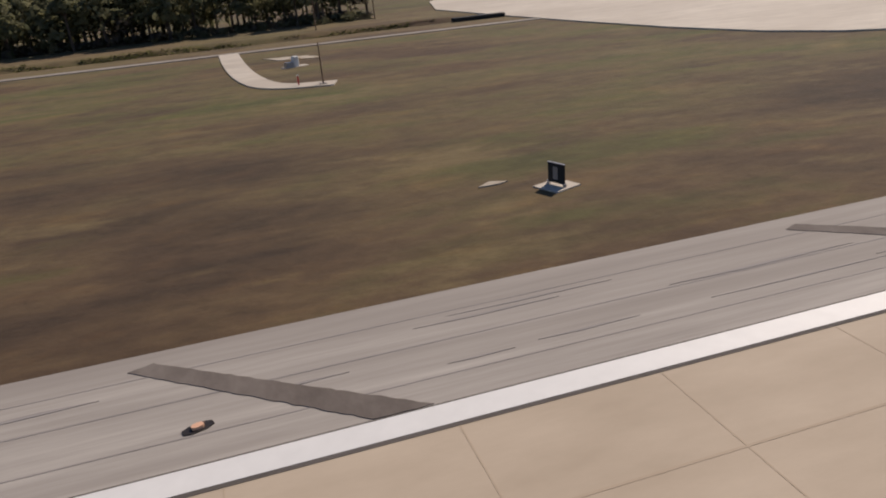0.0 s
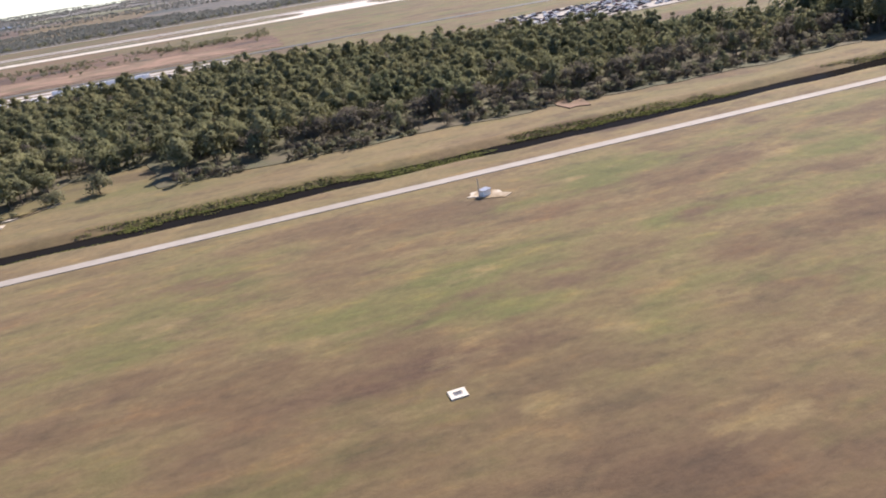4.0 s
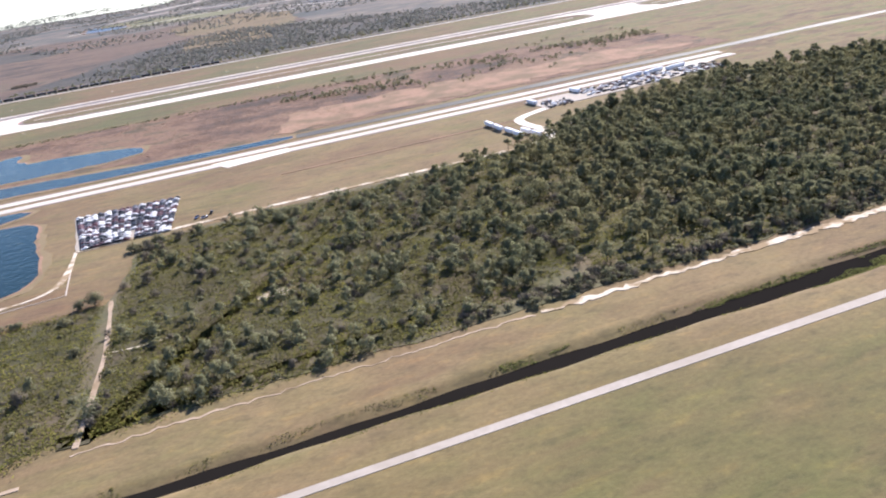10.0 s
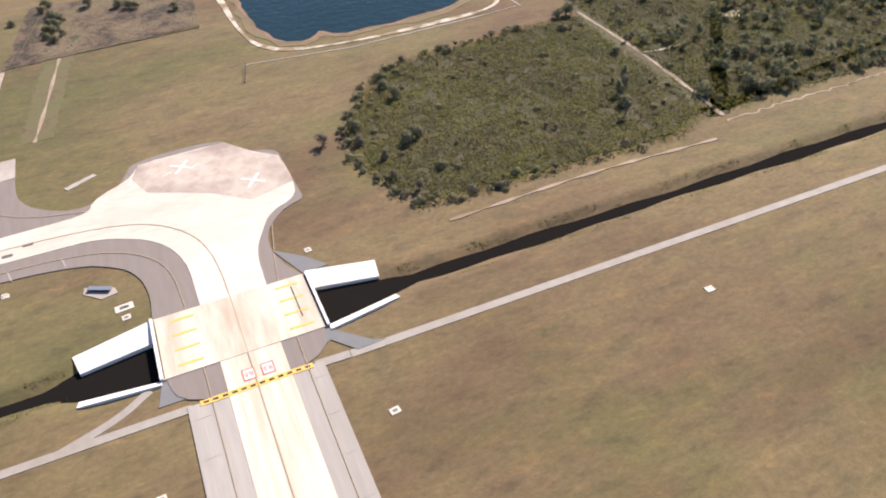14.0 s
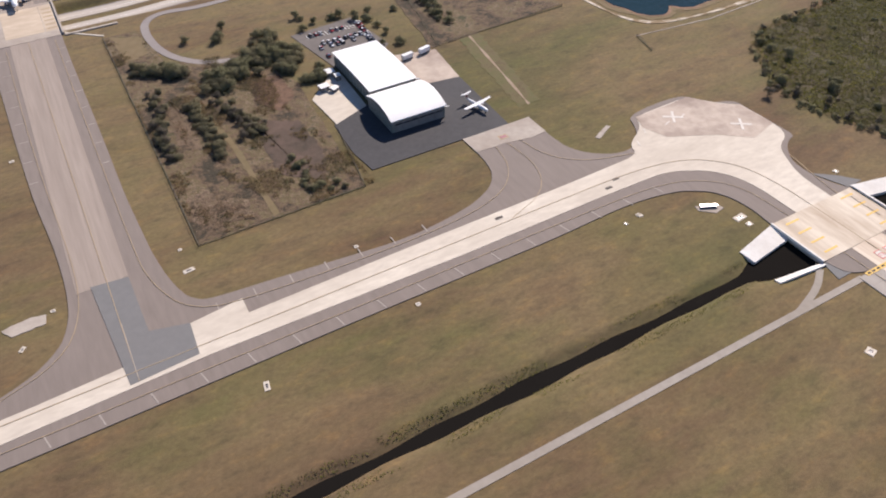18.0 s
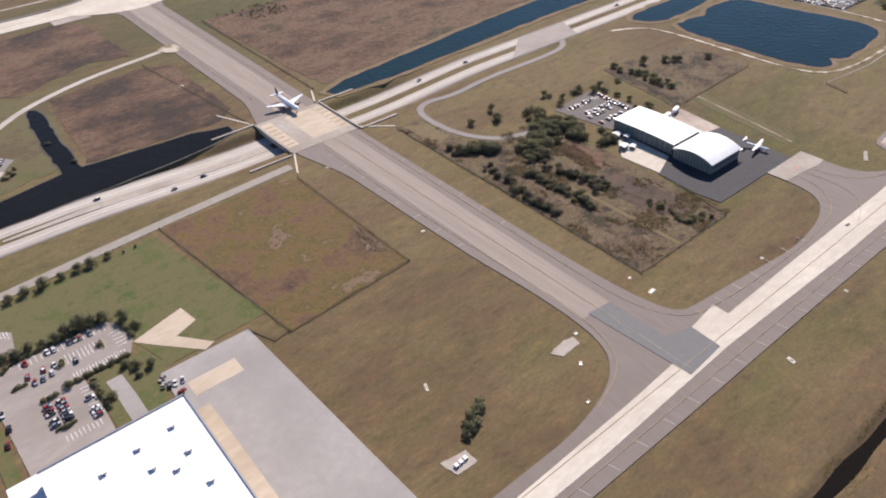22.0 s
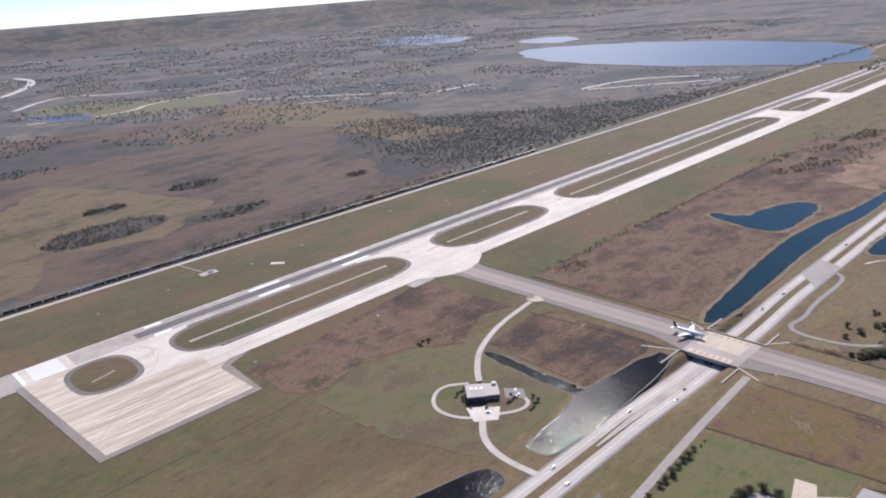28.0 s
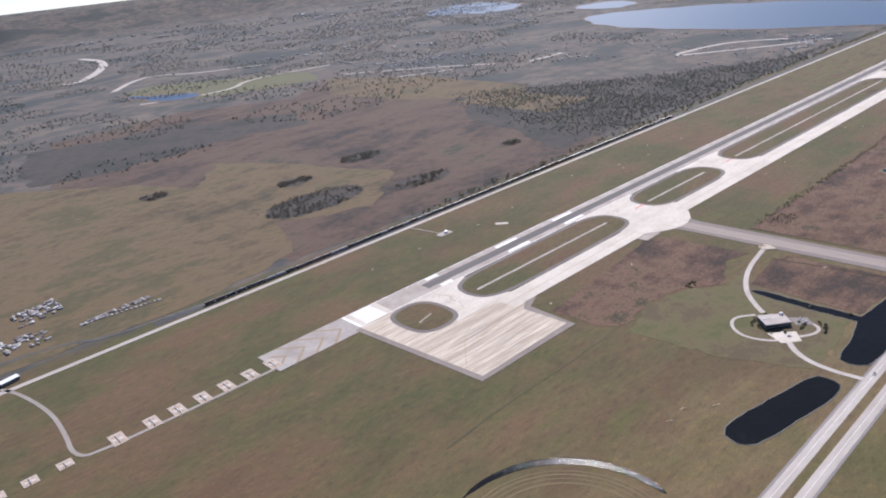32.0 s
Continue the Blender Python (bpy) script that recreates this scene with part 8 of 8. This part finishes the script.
thicket([(-588.5, 226), (-584.4, 223), (-580, 219)], 16, 1.3, ["willow", "willow", "oak"], 0.65, 1.0, 51, "dense bushy tree at the head of a thicket")
thicket([(-589, 214), (-589.6, 204), (-592, 196), (-592, 188), (-590.6, 183.6)], 24, 0.7, ["willow", "bare", "willow"], 0.5, 0.75, 52, "grey bush of a narrow thicket")
thicket([(-574.5, 207), (-570, 212.5), (-563, 217), (-557.5, 214), (-553, 208)], 60, 2.2, ["oak", "willow", "willow"], 0.7, 1.05, 53, "dark dense evergreen of a thicket")
thicket([(-556, 229.5), (-557, 222), (-552, 218)], 14, 1.5, ["willow", "oak"], 0.55, 0.85, 54, "dense evergreen of a thicket")
thicket([(-555.5, 200), (-551, 199), (-550.5, 204)], 7, 0.8, ["oak"], 0.5, 0.8, 55, "dark evergreen behind the sheds")
thicket([(-583, 203.6), (-582.2, 197.7), (-581.8, 192), (-582.6, 186), (-582, 179.8)], 24, 0.9, ["willow", "willow", "willow"], 0.5, 0.8, 56, "pale grey-green bush in the scrub")
thicket([(-576, 201), (-574.5, 196), (-573.6, 190), (-573.5, 184.6), (-571, 187)], 26, 1.2, ["willow", "bare"], 0.45, 0.7, 57, "grey-green bush in the scrub")
thicket([(-570, 170), (-569, 166), (-569.6, 159), (-564, 157.5)], 16, 0.9, ["oak", "willow"], 0.3, 0.45, 58, "low dark bush in the scrub")
tufts = []
for _ in range(90000):
    x, y = rng.uniform(-594, -557.5), rng.uniform(154.5, 248)
    g = 0.18 + noise.noise(Vector((x * 0.13, y * 0.1, 9.0))) + 0.5 * noise.noise(Vector((x * 0.5, y * 0.5, 2.0)))
    if g > 0.36 and not (x > -562 and y > 215) and not (x > -584 and y > 224):
        tufts.append((x, y, 0.12 + rng.random() * 0.35))
litter = []
for _ in range(5200):
    cx, cy, rx, ry = rng.choice(((-590.6, 162.2, 3.2, 6.0), (-586, 160.5, 3.4, 4.4), (-587.2, 195, 1.9, 11), (-634.6, 208, 1.6, 7)))
    litter.append((rng.gauss(cx, rx * 0.5), rng.gauss(cy, ry * 0.5), 0.16 + rng.random() * 0.16))
carpet("dead_wood", litter, "pale dead branches strewn over bare earth", LEAF_LITTER, 0.16, 63, "debris")
carpet("scrub_tufts", tufts, "low olive and grey scrub growth", LEAF_SCRUB, 0.20, 62, "scrub")
for i in range(14):
    plant("shrub", -655.2 + i * 0.5 + rng.uniform(-0.5, 0.5), 145.6 + i * 0.2 + rng.uniform(-1.0, 1.0), rng.uniform(0.9, 1.4), 1050 + i, "small hedge in the grass", "dense dark shrub of a small hedge")
for i in range(16):
    plant("shrub", -690 + rng.uniform(-3, 5), 377.5 + rng.uniform(-1, 1) - i * 0.3 * (i % 2), rng.uniform(0.5, 0.9), 1070 + i, "shrubs on a marsh bank")

# weeds on the ditch banks
weeds = []
for _ in range(80000):
    x, y = rng.uniform(-330, 30), rng.uniform(93.6, 100.6)
    g = noise.noise(Vector((x * 0.035, y * 0.3, 3.0))) + 0.4 * noise.noise(Vector((x * 0.2, y * 0.7, 8.0)))
    far = 0.20 if y > 98.3 else 0.0 if y < 95.2 else -0.14
    far += 0.12 if x > -200 else -0.3 * min(1.0, max(0.0, (-260 - x) / 60))
    if -262 < x < -236:
        far += 0.3
    if g + far > 0.26:
        weeds.append((x, y, max(-0.78, deep(x, y)) + rng.uniform(0.03, 0.2)))
LEAF_WEED = leafy("olive ditch weed", [(0.0, (0.078, 0.092, 0.026)), (0.6, (0.126, 0.136, 0.040)), (1.0, (0.180, 0.166, 0.076))], 0.1)
carpet("ditch_weeds", weeds, "bright green water weeds along the ditch", LEAF_WEED, 0.2, 71, "weeds")
reeds = []
for _ in range(26000):
    x = rng.uniform(-1000, -280)
    y = 96.8 + rng.choice((-1, 1)) * rng.uniform(1.4, 3.0)
    if not -511 < x < -465 and noise.noise(Vector((x * 0.12, y * 0.5, 6.0))) > -0.05:
        reeds.append((x, y, max(-0.78, deep(x, y)) + rng.uniform(0.03, 0.18)))
carpet("ditch_reeds", reeds, "olive-brown reeds on the ditch banks", LEAF_PALM, 0.16, 72, "reeds")
marsh = []
for _ in range(26000):
    x, y = rng.uniform(-595, -300), rng.uniform(296, 388)
    if noise.noise(Vector((x * 0.05, y * 0.05, 5))) + 0.5 * noise.noise(Vector((x * 0.2, y * 0.2, 7))) > 0.1 and not (-468 < x < -392 and 300 < y < 358):
        marsh.append((x, y, 0.1 + rng.random() * 0.2))
carpet("marsh_tufts", marsh, "tufts of dead reed on the marsh", LEAF_REED, 0.3, 73, "reeds")
mass("marsh_shrubs", [(x, y, h) for x, y, h in ((rng.uniform(-330, -130), 362 + rng.gauss(0, 14), rng.uniform(1.2, 2.8)) for _ in range(900)) if noise.noise(Vector((x * 0.03, y * 0.06, 3.0))) > -0.02] + [(rng.uniform(-590, -250), 388 + rng.gauss(0, 1.6), rng.uniform(0.7, 1.5)) for _ in range(420)] + [(rng.uniform(-582, -562), rng.uniform(372, 384), rng.uniform(0.8, 1.6)) for _ in range(60)], "dark shrubs along a far drain", LEAF_OAK, ["oak"], 50, 0.12, 74, "shrubs")

# ---- far woods, houses ----
def spread(n, x0, x1, y0, y1, h0, h1, cut, seed, scale=0.012):
    r = random.Random(seed)
    out = []
    while n > 0:
        n -= 1
        x, y = r.uniform(x0, x1), r.uniform(y0, y1)
        if noise.noise(Vector((x * scale, y * scale, seed))) > cut:
            out.append((x, y, r.uniform(h0, h1)))
    return out


def disc(n, cx, cy, rx, ry, h0, h1, seed):
    r = random.Random(seed)
    out = []
    for _ in range(n):
        a, d = r.uniform(0, 6.283), math.sqrt(r.random())
        out.append((cx + rx * d * math.cos(a), cy + ry * d * math.sin(a), r.uniform(h0, h1)))
    return out


NEAR_WOOD = [(-322, 937), (-181, 784), (-75, 697), (20, 639), (200, 612), (-239, 608), (-406, 612), (-440, 650), (-430, 700), (-400, 770)]
# leaf colours lightened and blue-tinged: the haze of distance is painted in
LEAF_FAR = leafy("grey winter woods with painted haze", [(0.0, (0.150, 0.166, 0.150)), (0.5, (0.186, 0.190, 0.168)), (1.0, (0.220, 0.210, 0.184))], 0.6)
line_trees = [(x + rng.uniform(-3, 3), 600 + rng.uniform(-3, 6), rng.uniform(2, 5)) for x in span(-690, 900, 4)] + [(x + rng.uniform(-3, 3), 593 + rng.uniform(-2, 2), rng.uniform(1, 2.4)) for x in span(-860, -300, 4)]
mass("far_tree_line", line_trees, "dark tree line along the far cutting", LEAF_OAK, ["oak"], 40, 0.14, 81)
def off_lakes(spots):
    return [p for p in spots if not (280 < p[0] < 820 and 520 < p[1] < 1420) and not (700 < p[0] < 1030 and 1400 < p[1] < 1660)]


clumps = [p for p in disc(420, -714, 706, 46, 26, 1.8, 3.0, 1) + disc(200, -603, 790, 24, 14, 1.8, 3.0, 2) + disc(140, -788, 866, 13, 11, 1.8, 3, 3) + disc(260, -625, 668, 30, 13, 1.6, 2.8, 4) + disc(200, -690, 776, 18, 11, 1.8, 3, 8) + disc(90, -495, 680, 10, 8, 1.6, 2.6, 6) if noise.noise(Vector((p[0] * 0.05, p[1] * 0.07, 2))) > -0.28]
mass("winter_copse", clumps, "grey leafless copses on the moor", LEAF_BARE, ["bare"], 60, 0.09, 82)
fray = random.Random(37)
woods = [(p[0] + fray.gauss(0, 16), max(607, p[1] + fray.gauss(0, 12)), p[2]) for p in spread(21000, -440, 330, 612, 960, 1.3, 2.6, -0.22, 3, 0.02) if inside(p[0], p[1], NEAR_WOOD)] + spread(24000, -900, 1500, 1000, 2300, 2.0, 3.8, -0.04, 4, 0.006) + spread(9000, -1000, 2600, 2200, 3700, 3.5, 6, -0.1, 5, 0.003) + spread(700, 300, 900, 480, 545, 2, 4, -0.3, 6)
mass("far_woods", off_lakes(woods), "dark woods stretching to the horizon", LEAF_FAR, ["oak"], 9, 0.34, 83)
HOUSE = tinted("house walls and roofs", [(0.0, (0.42, 0.40, 0.37)), (0.4, (0.30, 0.27, 0.25)), (0.7, (0.20, 0.17, 0.15)), (1.0, (0.52, 0.51, 0.49))], 0.8, True)


def houses(spots, label, seed):
    r = random.Random(seed)
    V, F = [], []
    for x, y, k in spots:
        a = r.choice((0, 1.57)) + r.uniform(-0.3, 0.3)
        w, d, h = k * r.uniform(1.2, 2.2), k * r.uniform(0.9, 1.5), k * 0.8
        c, s = math.cos(a), math.sin(a)
        i = len(V)
        for px, py, pz in ((-w, -d, 0), (w, -d, 0), (w, d, 0), (-w, d, 0), (-w, -d, h), (w, -d, h), (w, d, h), (-w, d, h), (-w, 0, h * 1.6), (w, 0, h * 1.6)):
            V.append((x + px * c - py * s, y + px * s + py * c, pz))
        F += [tuple(i + j for j in f) for f in ((0, 1, 5, 4), (2, 3, 7, 6), (1, 2, 6, 9, 5), (3, 0, 4, 8, 7), (4, 5, 9, 8), (6, 7, 8, 9))]
    me = bpy.data.meshes.new("far_houses")
    me.from_pydata(V, [], F)
    me.materials.append(HOUSE)
    return tagged(new("far_houses", me), label, "houses", kind="stuff")


town = off_lakes(spread(900, -60, 560, 700, 1500, 0.8, 1.5, -0.05, 11, 0.01) + spread(900, -150, 900, 1400, 2600, 1.5, 2.6, 0.05, 12, 0.006) + spread(160, -160, 10, 1180, 1400, 1.0, 1.8, -0.3, 13) + spread(300, 0, 2600, 2500, 4200, 3, 6, 0.1, 14, 0.004) + spread(150, 60, 240, 640, 720, 0.8, 1.4, -0.2, 15))
houses(town, "far suburb of pale houses among trees", 16)
setting(ribbon("field_drain", smooth([(-985, 621), (-946, 617), (-925, 601), (-889, 597), (-848, 590)], 2, False), lambda u: 3.0 + 0.8 * math.sin(u * 17), 0.13, DITCH_GRASS), "dark weedy drain along the pasture", "drain")
office = empty("roadside_office", -976, 594, 0.1, 0.2, "low white-roofed building beside the perimeter road", "building")
box_part("wall", (-4.5, -1.8, 0, 4.5, 1.8, 1.6), GREY_WALL, office)
box_part("roof", (-4.8, -2.1, 1.6, 4.8, 2.1, 1.85), ROOF, office)
for i in range(4):
    box_part("window", (-3.8 + i * 2.1, -1.86, 0.6, -2.8 + i * 2.1, -1.8, 1.2), GLASS, office)
yard = random.Random(91)
houses([(-953 + i * 3.1 + yard.uniform(-0.8, 0.8), 662 + k * 5.0 + i * 0.9 + yard.uniform(-1, 1), yard.uniform(0.7, 1.2)) for i in range(9) for k in range(5) if yard.random() < 0.75] + [(-968 + i * 3.0, 630 + k * 4.2 + yard.uniform(-1.4, 1.4), yard.uniform(0.6, 1.1)) for i in range(8) for k in range(5) if yard.random() < 0.6] + [(-926 + i * 2.6, 631.5 + k * 2.6 + i * 0.15 + yard.uniform(-0.5, 0.5), yard.uniform(0.6, 0.9)) for i in range(16) for k in range(2) if yard.random() < 0.85], "jumbled pale and dark yard stock on a pasture", 18)
houses([(-950 + r * 2.6, 683 - r * 0.2 + (r % 3) * 2.4, 0.7) for r in range(9)] + [(-928 + r * 2.8, 632 - r * 0.4, 0.6) for r in range(17)] + [(-976 + r * 3, 634 + (r % 4) * 3.4, 0.8) for r in range(11)] + [(-982, 600, 1.6), (-990, 604, 1.4)], "low sheds and yard stock on a pasture", 17)
for pts, w in (([(-240, 1330), (-150, 1200), (-90, 1080)], 7), ([(-60, 1030), (30, 1030)], 9), ([(-560, 1480), (-420, 1420), (-330, 1520), (-160, 1480)], 9), ([(20, 800), (130, 690), (200, 640)], 8), ([(-514, 1737), (-430, 1860), (-364, 1900), (-314, 1783), (-220, 1729), (-187, 1688)], 12), ([(-519, 2050), (-468, 2065), (-340, 2300), (-250, 2560), (-240, 2800)], 22), ([(-234, 1176), (-205, 1150), (-150, 1120)], 7), ([(30, 807), (100, 800), (158, 781), (200, 707)], 9)):
    setting(ribbon("far_road", smooth(pts, 2, False), w, 0.3, ROADWAY, follow=True), "pale road far off", "road")
